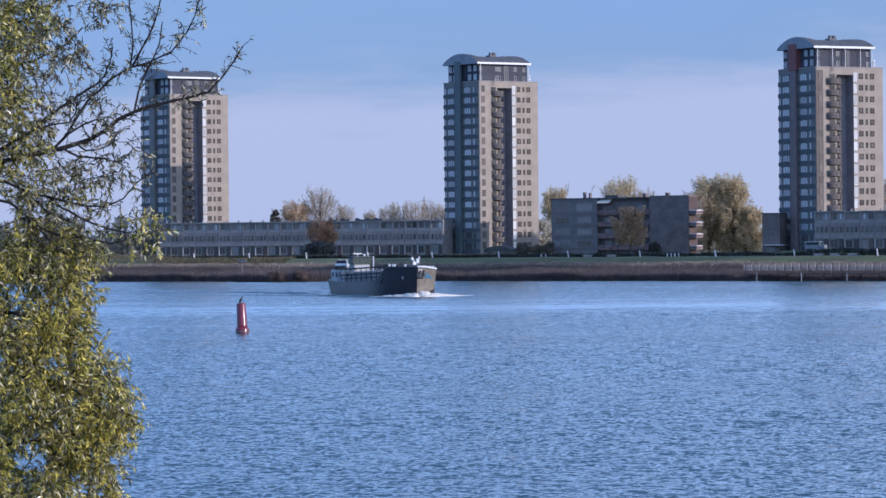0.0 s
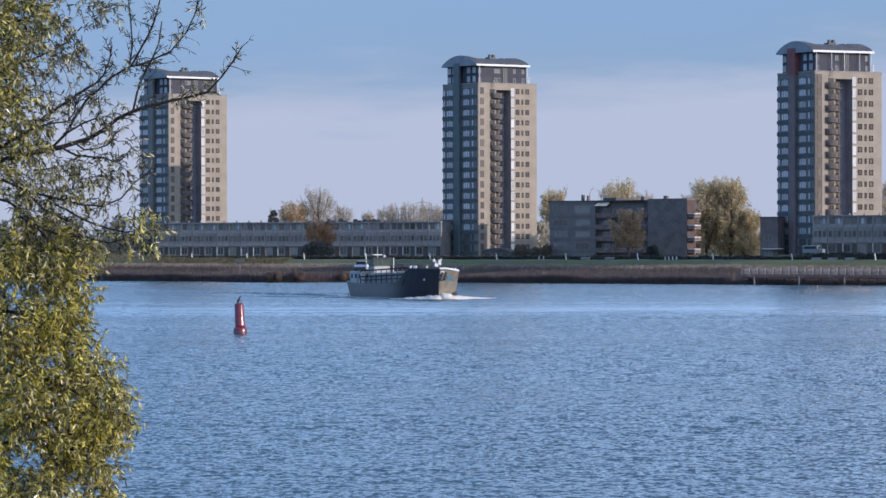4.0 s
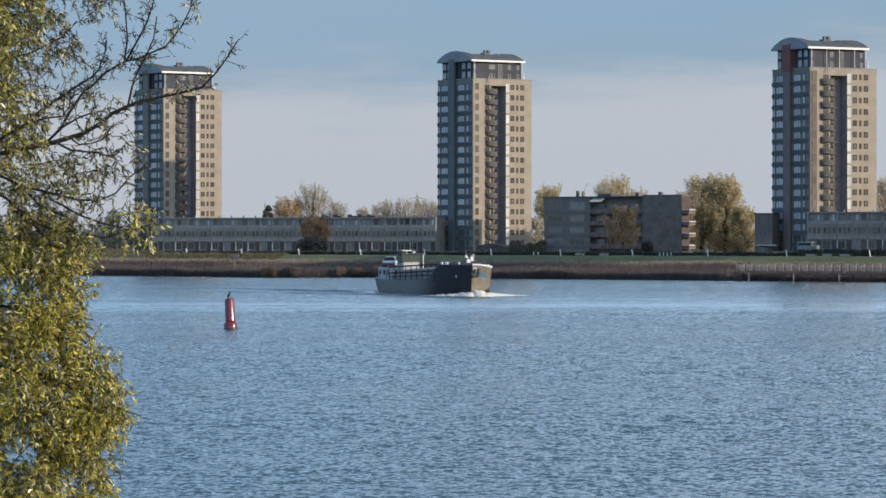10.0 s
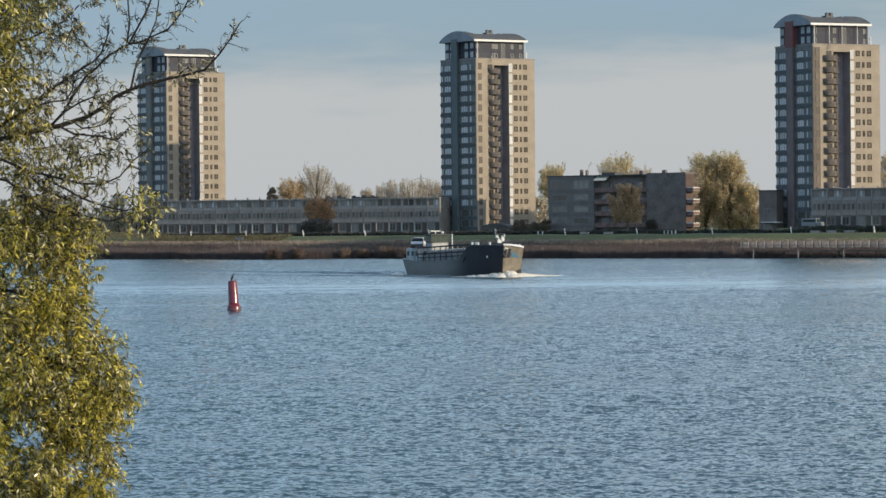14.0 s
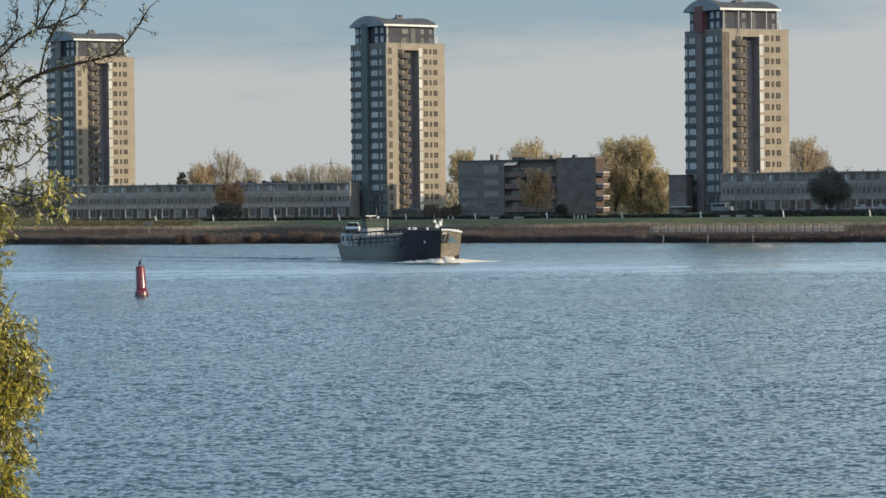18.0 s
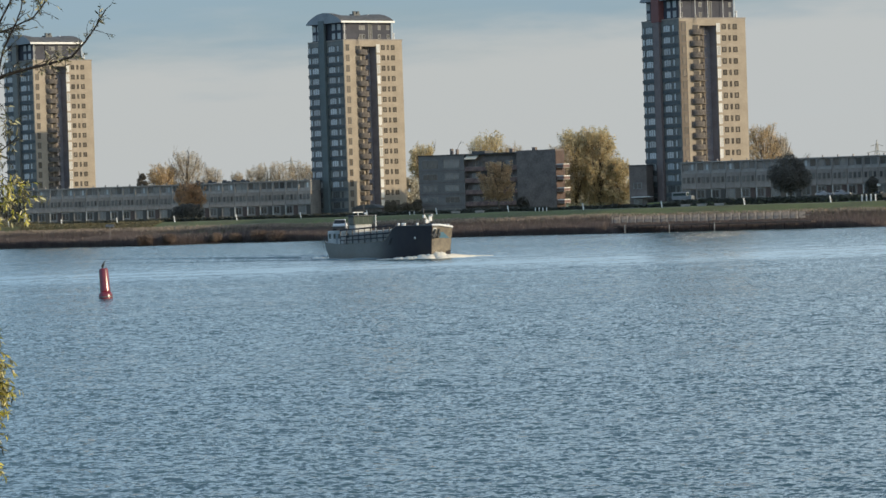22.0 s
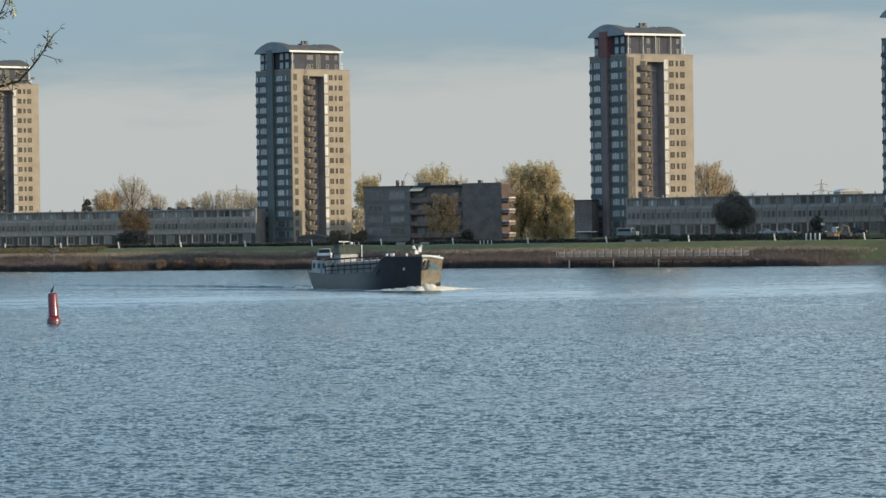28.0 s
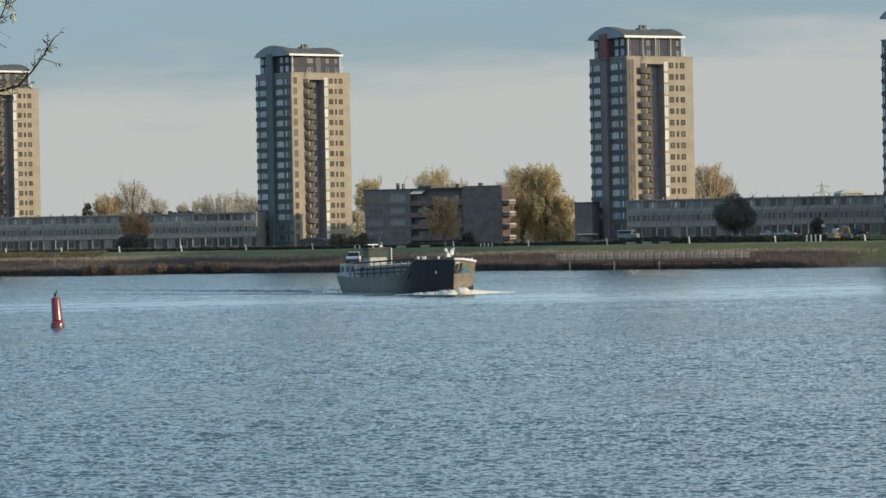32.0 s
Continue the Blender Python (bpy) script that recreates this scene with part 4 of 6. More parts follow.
# ---- river barge ----
def build_barge():
    """Origin under the middle of the flat bow at the waterline, x forward, y to port."""
    barge = thing("cargo_barge", Matrix(), "grey river cargo barge with black blunt bow, under way", "barge")
    half, length = 3.5, 39.0

    def deck(x):
        return 2.85 - 0.5 * smooth_step(-39, -32, x) + 0.5 * smooth_step(-31, -9, x) ** 1.2

    def sheer(x):
        return deck(x) + (5.2 - deck(x)) * smooth_step(-14.0, -8.8, x) if x < -9.001 else 5.2

    def beam(x):
        aft = 1 - 0.45 * max(0, (-35.5 - x) / 3.5) ** 2
        return half * aft if x < -8 else half - 1.75 * ((x + 8) / 8) ** 1.5

    def ring(x, side):
        h, w = sheer(x) - (0.4 * smooth_step(-5, 0, x) if side > 0 else 0), beam(x)
        fore, aft = smooth_step(-9, 0, x), smooth_step(-34, -39, x)
        rake = [-2.6 * fore + 5.4 * aft, -1.5 * fore + 4.0 * aft, -0.55 * fore + 2.8 * aft, -0.1 * fore + 0.9 * aft, 0.35 * fore]
        flare = [0.6, 0.95 - 0.12 * fore, 1 - 0.06 * fore, 1.0, 1 + 0.03 * fore]
        zs = [-1.4, -0.7, 0.25, h * 0.6, h]
        return [(x + r, side * w * f, z) for r, f, z in zip(rake, flare, zs)]

    aft_x = [-39, -38.3, -37, -35, -31, -26, -21, -16, -14.5, -13.5, -12.5, -11.5, -10.5, -9.6]
    fore_x = [-9.0, -8, -6, -4, -2, -0.8, 0]
    for side in (-1, 1):
        # starboard bow dark, port bow pale: each side's light is put into its colour
        for xs, mat, label in ((aft_x + [-9.01], M_HULL, "weathered grey hull side, shade painted in towards the bow"), (fore_x, M_HULLDK if side < 0 else M_HULLTAN, "black bow plating" if side < 0 else "pale bow plating, sunlight in its colour")):
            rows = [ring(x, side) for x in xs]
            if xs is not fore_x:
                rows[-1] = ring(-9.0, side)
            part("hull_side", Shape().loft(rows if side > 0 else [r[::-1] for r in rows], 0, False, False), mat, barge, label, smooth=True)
        part("bulwark_cap", Shape().tube([ring(x, side)[4] for x in fore_x], 0.09, 6), M_STEEL, barge)
        part("gunwale", Shape().tube([(p[0], p[1], p[2] + 0.03) for p in (ring(x, side)[4] for x in aft_x[:-1] + [-9.0])], 0.06, 6), M_HULLTAN, barge, "worn gunwale")
        part("break_plate", Shape().add([(-9.0, side * half, deck(-9.5) - 0.2), (-9.0, side * 2.6, deck(-9.5) - 0.2), (-9.0, side * 2.6, 5.2), (-9.0, side * half, 5.2)], [(0, 1, 2, 3)]), M_HULLDK, barge)
    # blunt bow plate with its gear, and the stern
    a, b = ring(0, -1), ring(0, 1)
    part("bow_plate", Shape().add(a + b, [(i, i + 5, i + 6, i + 1) for i in range(4)]), M_HULLTAN, barge, "tan flat bow plate, sunlight in its colour")
    part("stem_bar", Shape().tube([(p[0] + 0.03, p[1], p[2]) for p in a[1:]], 0.1, 6), M_HULLDK, barge)

    def on_bow(y, z):
        pts = [(p[2], p[0]) for p in a]
        for (z0, x0), (z1, x1) in zip(pts, pts[1:]):
            if z0 <= z <= z1:
                return (x0 + (x1 - x0) * (z - z0) / (z1 - z0) + 0.05, y, z)
        return (a[4][0] + 0.05, y, z)

    part("bow_panel", Shape().add([on_bow(-0.35, 3.2), on_bow(1.45, 3.1), on_bow(1.5, 3.95), on_bow(-0.3, 4.15)], [(0, 1, 2, 3)]), M_BLUE, barge, "faded blue panel")
    part("bow_rail", Shape().tube([(0.36, -1.8, 5.25), (0.5, -0.6, 5.23), (0.5, 0.6, 5.05), (0.36, 1.8, 4.85)], 0.19, 8), M_WHITE, barge, "cream rounded bow fender")
    for y, k in ((-1.2, 1.5), (-0.5, 1.1)):
        p0, p1 = Vector(on_bow(y, 4.6)), Vector(on_bow(y - 0.25, 3.3))
        part("anchor", Shape().tube([tuple(p0 + Vector((0.1, 0, 0))), tuple(p1 + Vector((0.15, 0, 0)))], 0.13 * k, 6).tube([tuple(p1 + Vector((0.15, -0.35, 0.5))), tuple(p1 + Vector((0.18, 0, -0.05))), tuple(p1 + Vector((0.15, 0.5, 0.55)))], 0.13 * k, 6), M_STEEL, barge, "dark bow anchor")
    # painted highlight beside the anchor
    part("bow_highlight", Shape().add([on_bow(-1.6, 4.4), on_bow(-1.0, 4.3), on_bow(-0.9, 4.75), on_bow(-1.5, 4.85)], [(0, 1, 2, 3)]), M_WHITE, barge, "white highlight painted on the bow plate")
    part("bow_corner", Shape().add([on_bow(0.7, 0.5), on_bow(1.7, 0.5), on_bow(1.75, 1.3), on_bow(0.9, 1.1)], [(0, 1, 2, 3)]), M_HULLDK, barge, "black patch in the lower corner of the bow plate")
    a, b = ring(-39, -1), ring(-39, 1)
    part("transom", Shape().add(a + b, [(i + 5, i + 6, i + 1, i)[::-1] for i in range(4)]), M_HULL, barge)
    part("deck", Shape().loft([[(x, -beam(x) * 0.98, deck(x) - 0.05), (x, beam(x) * 0.98, deck(x) - 0.05)] for x in aft_x], 0, False, False), M_DECK, barge)
    part("fore_deck", Shape().loft([[(x, -beam(x) * 0.98, 4.35), (x, beam(x) * 0.98, 4.35)] for x in fore_x], 0, False, False), M_DECK, barge)
    part("fore_bulkhead", Shape().box(-9.04, -2.6, 2.5, -8.98, 2.6, 4.35), M_HATCH, barge)
    # hold: tall coaming, hatch covers, dark rails at the deck edge
    c0, c1, cw = -28.5, -9.5, 2.65

    def hz(x):
        return 4.12 + 0.6 * (x - c0) / (c1 - c0)

    s = Shape()
    for side in (-1, 1):
        s.loft([[(x, side * cw, deck(x) - 0.1), (x, side * cw, hz(x)), (x, side * (cw - 0.12), hz(x)), (x, side * (cw - 0.12), deck(x) - 0.1)] for x in (c0, -24, -20, -16, -12, c1)], 0, True)
    s.box(c0, -cw + 0.12, 1.7, c0 + 0.12, cw - 0.12, hz(c0)).box(c1 - 0.12, -cw + 0.12, 2.4, c1, cw - 0.12, hz(c1))
    part("coaming", s, M_COAMING, barge, "grey hold coaming")
    n = 8
    for i in range(n):
        x0, x1 = c0 + (c1 - c0) * i / n, c0 + (c1 - c0) * (i + 1) / n - 0.1
        rings = [[(x, -cw - 0.05, hz(x)), (x, -cw * 0.5, hz(x) + 0.16), (x, 0, hz(x) + 0.22), (x, cw * 0.5, hz(x) + 0.16), (x, cw + 0.05, hz(x)), (x, cw, hz(x) - 0.05), (x, -cw, hz(x) - 0.05)] for x in (x0, x1)]
        part("hatch_cover", Shape().loft(rings, 0, True), M_HATCH, barge)
    for side in (-1, 1):
        for i in range(10):
            x = -30.5 + 20.8 * i / 9
            part("stanchion", Shape().box(x - 0.09, side * 3.25 - 0.08, deck(x) - 0.1, x + 0.09, side * 3.25 + 0.08, hz(x) + 0.6), M_STEEL, barge)
        part("rail", Shape().tube([(x, side * 3.25, hz(x) + 0.6) for x in (-30.5, -24, -18, -9.7)], 0.14, 6), M_HULLDK, barge, "dark top rail")
        part("rail", Shape().tube([(x, side * 3.25, deck(x) + 0.55 * (hz(x) + 0.6 - deck(x))) for x in (-30.5, -24, -18, -9.7)], 0.13, 6), M_HULLDK, barge, "dark middle rail")
        part("rail", Shape().tube([(x, side * 3.25, deck(x) + 0.28 * (hz(x) + 0.6 - deck(x))) for x in (-30.5, -24, -18, -9.7)], 0.09, 6), M_HULLDK, barge, "dark lower rail")
        part("side_ladder", Shape().tube([(-11.6, side * 3.62, 2.3), (-10.6, side * 3.62, 3.4)], 0.08, 5), M_STEEL, barge)
    # aft house that carries the car
    d0 = 2.35
    house = part("aft_house", Shape().bevelled(-37.0, -2.6, d0 - 0.1, -31.2, 2.6, 4.6, 0.15), M_HOUSE, barge, "off white aft accommodation")
    for y in (-1.5, 0, 1.5):
        part("window", Shape().box(-31.2, y - 0.4, 3.4, -31.16, y + 0.4, 4.1), M_SHIPGLASS, house)
    for x in (-36.0, -34.2, -32.4):
        part("window", Shape().box(x - 0.4, -2.64, 3.3, x + 0.4, -2.603, 4.1), M_SHIPGLASS, house)
    part("door", Shape().box(-33.6, -2.64, 2.2, -32.95, -2.603, 4.1), M_DECK, house)
    part("stern_rail", Shape().tube([(-36.8, -3.0, 3.5), (-38.4, -2.3, 3.5), (-38.8, 0, 3.5), (-38.4, 2.3, 3.5), (-36.8, 3.0, 3.5)], 0.07, 5), M_STEEL, barge)
    for y in (-2.6, -1.6, -0.5, 0.5, 1.6, 2.6):
        x = -38.8 + 0.11 * y * y
        part("stern_post", Shape().box(x - 0.05, y - 0.05, 2.35, x + 0.05, y + 0.05, 3.5), M_STEEL, barge)
    # wheelhouse
    wz = 4.6
    wh = part("wheelhouse", Shape().bevelled(-31.0, -1.5, d0 - 0.1, -28.7, 1.8, wz + 1.0, 0.2), M_COAMING, barge, "grey wheelhouse base")
    part("glazing", Shape().bevelled(-30.9, -1.65, wz + 1.0, -28.6, 1.9, wz + 2.3, 0.15), M_WHEELGLASS, wh, "greenish wheelhouse windows")
    for y in (-1.6, -0.75, 0.1, 1.0, 1.85):
        part("mullion", Shape().box(-28.62, y - 0.03, wz + 1.0, -28.56, y + 0.03, wz + 2.3), M_STEEL, wh)
    part("roof", Shape().bevelled(-31.2, -1.8, wz + 2.303, -28.4, 2.1, wz + 2.42, 0.04), M_BAND, wh)
    part("radar", Shape().box(-29.6, -1.3, wz + 2.85, -29.4, 0.5, wz + 3.0).tube([(-29.5, -0.4, wz + 2.4), (-29.5, -0.4, wz + 2.85)], 0.07, 6), M_WHITE, wh, "white radar bar")
    part("mast", Shape().tube([(-30.2, 1.0, wz + 2.4), (-30.2, 1.0, wz + 4.3)], 0.06, 5), M_STEEL, wh)
    part("search_light", Shape().lathe([(0.1, 0), (0.26, 0.12), (0.26, 0.3), (0.05, 0.42)], 8, 0, (-29.0, 0.7, wz + 2.45)), M_WHITE, wh)
    part("pole", Shape().tube([(-28.3, 2.2, d0), (-28.3, 2.2, wz + 2.4)], 0.09, 8), M_WHITE, barge, "white pole beside the wheelhouse")
    # foredeck gear
    fz = 4.35
    part("bow_mast", Shape().tube([(-4.6, -0.7, fz), (-4.6, -0.7, fz + 3.5)], 0.08, 6).tube([(-4.6, 0.9, fz), (-4.6, 0.9, fz + 2.7)], 0.06, 5).tube([(-4.6, -0.7, fz + 2.7), (-4.6, 0.9, fz + 2.7)], 0.05, 5), M_STEEL, barge)
    part("lantern", Shape().lathe([(0.08, 0), (0.2, 0.1), (0.24, 0.3), (0.18, 0.5), (0.06, 0.56)], 10, 0, (-4.6, -0.65, fz + 1.95)), M_WHITE, barge, "white lantern on the bow mast")
    part("mast_bracket", Shape().bevelled(-4.75, -0.5, fz + 1.2, -4.45, 0.1, fz + 1.75, 0.08).bevelled(-4.7, 0.15, fz + 1.5, -4.5, 0.75, fz + 2.25, 0.1), M_WHITE, barge, "white painted mast bracket")
    part("mast_stay", Shape().tube([(-4.6, -0.6, fz + 2.5), (-4.5, 0.1, fz + 1.2), (-4.6, 0.8, fz + 2.4)], 0.1, 6), M_WHITE, barge)
    part("horn", Shape().tube([(-4.6, 0.2, fz + 2.3), (-4.1, 0.55, fz + 2.5)], [0.06, 0.12], 7), M_WHITE, barge)
    part("windlass", Shape().tube([(-6.2, -1.2, fz + 0.5), (-6.2, 1.2, fz + 0.5)], 0.45, 10).box(-6.6, -1.4, fz, -5.8, -1.2, fz + 1.0).box(-6.6, 1.2, fz, -5.8, 1.4, fz + 1.0), M_STEEL, barge)
    for x in (-8.6, -7.2, -6.6, -3.4):
        part("bollard", Shape().lathe([(0.17, 0), (0.17, 0.25), (0.23, 0.3), (0.23, 0.44), (0.1, 0.5)], 10, 0, (x, -beam(x) + 0.25, 5.18)), M_WHITE, barge, "white bollard")
    for y in (-1.2, -0.5, 0.9, 1.5):
        part("bollard", Shape().lathe([(0.16, 0), (0.16, 0.25), (0.24, 0.3), (0.1, 0.4)], 8, 0, (-0.4, y, 4.95)), M_WHITE, barge, "white bollard")
    part("hawse_hole", Shape().lathe([(0.22, 0), (0.22, 0.08), (0.1, 0.1)], 10, 0, (0, 0, 0)), M_WHITE, barge, at=Matrix.Translation((-3.2, -3.05, 3.3)) @ Matrix.Rotation(radians(100), 4, "X"))
    return barge


def car_shape(l=4.1, w=1.7, h=1.52):
    """Body, cabin and glass of a small car, x forward, wheels at z 0."""
    prof = [(0, 0.45), (0.02, 0.8), (0.1, 0.92), (0.28, 0.98), (0.42, 1.4), (0.5, h), (0.78, h), (0.92, 1.02), (1.0, 0.92), (1.0, 0.4), (0.96, 0.28), (0.04, 0.28)]
    rings = []
    for y, k in ((-w / 2, 0.0), (-w / 2 * 0.9, 0.06), (w / 2 * 0.9, 0.06), (w / 2, 0.0)):
        rings.append([(l * (0.5 - a), y * (1 if z < 1 else 0.84), z + (0 if z < 1 else -0.06 + k)) for a, z in prof])
    return Shape().loft(rings, 0, True)


def build_car(m, mat, word, where):
    car = thing("car", m, word + " parked car " + where, "car", "parked cars")
    l, w = 4.1, 1.7
    part("body", car_shape(), mat, car, smooth=False)
    part("windscreen", Shape().add([(l * 0.262, -0.8, 0.96), (l * 0.262, 0.8, 0.96), (l * 0.07, 0.7, 1.47), (l * 0.07, -0.7, 1.47)], [(0, 1, 2, 3)]), M_CARGLASS, car)
    part("bumper", Shape().bevelled(l * 0.47, -0.84, 0.26, l * 0.515, 0.84, 0.6, 0.04), M_FRAMEDK, car)
    for s in (-1, 1):
        y = s * 0.735
        f = [(0, 1, 2, 3)] if s < 0 else [(3, 2, 1, 0)]
        part("side_window", Shape().add([(l * 0.17, y, 1.0), (-l * 0.36, y, 1.0), (-l * 0.28, y * 0.98, 1.38), (l * 0.06, y * 0.98, 1.38)], f), M_CARGLASS, car)
        for x in (-1.25, 1.25):
            wh = part("wheel", Shape().tube([(x, s * 0.68, 0.31), (x, s * 0.87, 0.31)], 0.31, 12), M_TYRE, car)
            part("rim", Shape().tube([(x, s * 0.865, 0.31), (x, s * 0.885, 0.31)], 0.19, 10), M_FRAME, wh)
        part("headlight", Shape().box(l * 0.485, s * 0.62 - 0.15, 0.68, l * 0.505, s * 0.62 + 0.15, 0.82), M_WHITE, car)
        part("tail_light", Shape().box(-l * 0.505, s * 0.65 - 0.1, 0.7, -l * 0.485, s * 0.65 + 0.1, 0.9), M_CARS[3], car)
    return car


BARGE = build_barge()
DECK_CAR = build_car(Matrix(), M_CARS[0], "white", "on the barge")
DECK_CAR.scale = (1.2, 1.2, 1.2)
tagged(DECK_CAR, "white small car parked on the barge's aft house", "car")


def build_wash():
    """Foam at the bow, in rigid pieces that travel with the barge."""
    r = random.Random(5)
    w = thing("bow_wave", Matrix(), "white foaming bow wave round the barge's bow", "wave")

    def lump(x, y, a, b, c):
        rings = []
        for j in range(5):
            q = math.pi / 2 * j / 4.3
            rings.append([(x + a * math.cos(q) * math.cos(p) * r.uniform(0.88, 1.1), y + b * math.cos(q) * math.sin(p) * r.uniform(0.88, 1.1), -0.2 + (c + 0.2) * math.sin(q) * r.uniform(0.92, 1.05)) for p in [2 * math.pi * n / 9 for n in range(9)]])
        part("foam", Shape().loft(rings, 0, True), M_FOAM, w, smooth=True)

    # heap pushed up before the flat bow
    for i in range(90):
        y = r.uniform(-2.4, 3.4)
        x = -1.0 + r.uniform(-0.6, 1.6) - 0.25 * abs(y)
        top = 1.15 * math.exp(-((y + 0.3) / 2.2) ** 2) * math.exp(-((x + 0.9) / 1.5) ** 2)
        lump(x, y, r.uniform(0.8, 1.5), r.uniform(0.8, 1.5), max(0.12, top * r.uniform(0.75, 1.05)))
    # along both sides, lower and lower
    for i in range(130):
        k = r.random() ** 1.3
        side = -1 if r.random() < 0.6 else 1
        x = -1.5 - 9 * k
        y = side * (2.0 + 2.2 * min(1, k * 2.2) ** 0.8 + r.uniform(0, 0.5) + 2.2 * k)
        lump(x, y, r.uniform(0.5, 1.4), r.uniform(0.25, 0.6), (0.2 + 0.5 * r.random()) * (1 - k) ** 1.6 + 0.03)
    # churned water round the stern
    for i in range(26):
        x = r.uniform(-46, -37.5)
        lump(x, r.uniform(-3.6, 3.4), r.uniform(0.4, 1.1), r.uniform(0.2, 0.5), 0.08 + 0.22 * r.random() * smooth_step(-46, -38, x))
    # crest that runs out to port
    for i in range(70):
        k = i / 69
        lump(-1.6 - 2.4 * k + r.uniform(-0.4, 0.4), 2.2 + 8.5 * k, 0.8 - 0.4 * k, 0.5, 0.55 * (1 - k) ** 1.4 + 0.05)
    # low diverging ridges of the wake
    for side, y0, spread, n0, n1, top in ((-1, 4.4, 0.34, -6, -150, 0.3), (1, 4.4, 0.34, -6, -150, 0.3), (-1, 3.2, 0.10, -39, -190, 0.5), (1, 3.2, 0.10, -39, -190, 0.45), (-1, 1.2, 0.03, -40, -210, 0.35)):
        rings = []
        for i in range(61):
            k = i / 60
            x = n0 + (n1 - n0) * k
            y = side * (y0 + spread * (n0 - x))
            hgt = top * (1 - k) ** 1.1 * smooth_step(0, 0.05, k) * (1 + 0.5 * noise.noise((x * 0.2, side, y0)))
            wd = 1.3 + 1.8 * k
            rings.append([(x, y + wd * c, -0.16 + (hgt + 0.16) * math.cos(c * 1.571) ** 2) for c in (-1, -0.6, -0.3, 0, 0.3, 0.6, 1)])
        part("wake_ridge", Shape().loft(rings, 0, False, False), M_WATER, w, smooth=True)
    return w


WASH = build_wash()


# ---- red buoy and the bird on it ----
BUOY = thing("channel_buoy", Matrix(), "red steel can buoy floating upright in the channel", "buoy")
part("float", Shape().lathe([(0.5, -0.9), (0.72, -0.7), (0.74, 0.0), (0.74, 0.42), (0.70, 0.55), (0.56, 0.72)], 24), M_BUOY, BUOY, "wider floating body", smooth=True)
part("body", Shape().lathe([(0.55, 0.70), (0.545, 0.8), (0.50, 3.05), (0.47, 3.16), (0.40, 3.2)], 24), M_BUOY, BUOY, "tapered red body", smooth=True)
part("seam", Shape().lathe([(0.535, 1.78), (0.55, 1.80), (0.55, 1.86), (0.53, 1.88)], 24), M_BUOY, BUOY)
part("lifting_eye", Shape().tube([(0.2, 0, 3.18), (0.2, 0, 3.34), (0.32, 0, 3.38), (0.36, 0, 3.18)], 0.03, 6), M_STEEL, BUOY)
part("lower_ring", Shape().lathe([(0.74, 0.06), (0.76, 0.08), (0.76, 0.16), (0.74, 0.18)], 24), M_STEEL, BUOY)
BIRD = thing("bird", Matrix(), "black cormorant perched on top of the red buoy", "bird")
s = Shape()
s.loft([[(0.02 + d + r * math.cos(q), r * 0.8 * math.sin(q), z) for q in [2 * math.pi * j / 8 for j in range(8)]] for z, r, d in ((0.08, 0.05, -0.08), (0.2, 0.13, -0.04), (0.34, 0.15, 0.01), (0.48, 0.12, 0.07), (0.58, 0.07, 0.13))], 0, True)
part("body", s, M_BIRD, BIRD, smooth=True)
part("neck", Shape().tube([(0.13, 0, 0.55), (0.19, 0, 0.66), (0.23, 0, 0.74), (0.30, 0, 0.77)], [0.075, 0.055, 0.05, 0.055], 7), M_BIRD, BIRD)
part("bill", Shape().tube([(0.33, 0, 0.77), (0.44, 0, 0.78)], [0.028, 0.008], 5), M_STEEL, BIRD)
part("tail", Shape().tube([(-0.03, 0, 0.16), (-0.16, 0, 0.02)], [0.05, 0.02], 5), M_BIRD, BIRD)
for y in (-0.05, 0.05):
    part("leg", Shape().tube([(0.0, y, 0.2), (0.02, y, 0.0)], 0.018, 5), M_STEEL, BIRD)


# ---- shore furniture ----
POST = thing("marker_post", Matrix(), "short white marker post on the dike crest", "post", "white posts along the dike")
part("shaft", Shape().bevelled(-0.14, -0.14, -0.1, 0.14, 0.14, 1.58, 0.04), M_WHITE, POST)
part("cap", Shape().bevelled(-0.15, -0.15, 1.583, 0.15, 0.15, 1.65, 0.02), M_FRAME, POST)
first = True
for u in (-120.5, -101.3, -81.7, -61.9, -41.1, -20.2, 0.9, 22.2, 43.6, 65.3, 87.3, 109.7, 132.3, 155.1, 178.0):
    p = shore(u, 21.5)
    m = pose(p.x, p.y, ground_height(u, 21.5) - 0.02, 0, -8, 0)
    if first:
        POST.matrix_basis, first = m, False
    else:
        copy_thing(POST, m)
for u0, n, gap, s in ((140.0, 4, 1.15, 22),):
    for j in range(n):
        p = shore(u0 + j * gap, s)
        copy_thing(POST, pose(p.x, p.y, ground_height(u0 + j * gap, s) - 0.02))

LOW_POST = thing("bollard", Matrix(), "low white bollard beside the road behind the dike", "bollard", "low bollards by the road")
part("shaft", Shape().bevelled(-0.11, -0.11, -0.1, 0.11, 0.11, 0.8, 0.03), M_WHITE, LOW_POST)
part("cap", Shape().bevelled(-0.12, -0.12, 0.803, 0.12, 0.12, 0.88, 0.02), M_FRAME, LOW_POST)
for j, u in enumerate((48.4, 49.5, 50.6, 51.7, 10.6, 12.0)):
    p = shore(u, 26)
    m = pose(p.x, p.y, ground_height(u, 26) - 0.02)
    if j:
        copy_thing(LOW_POST, m)
    else:
        LOW_POST.matrix_basis = m

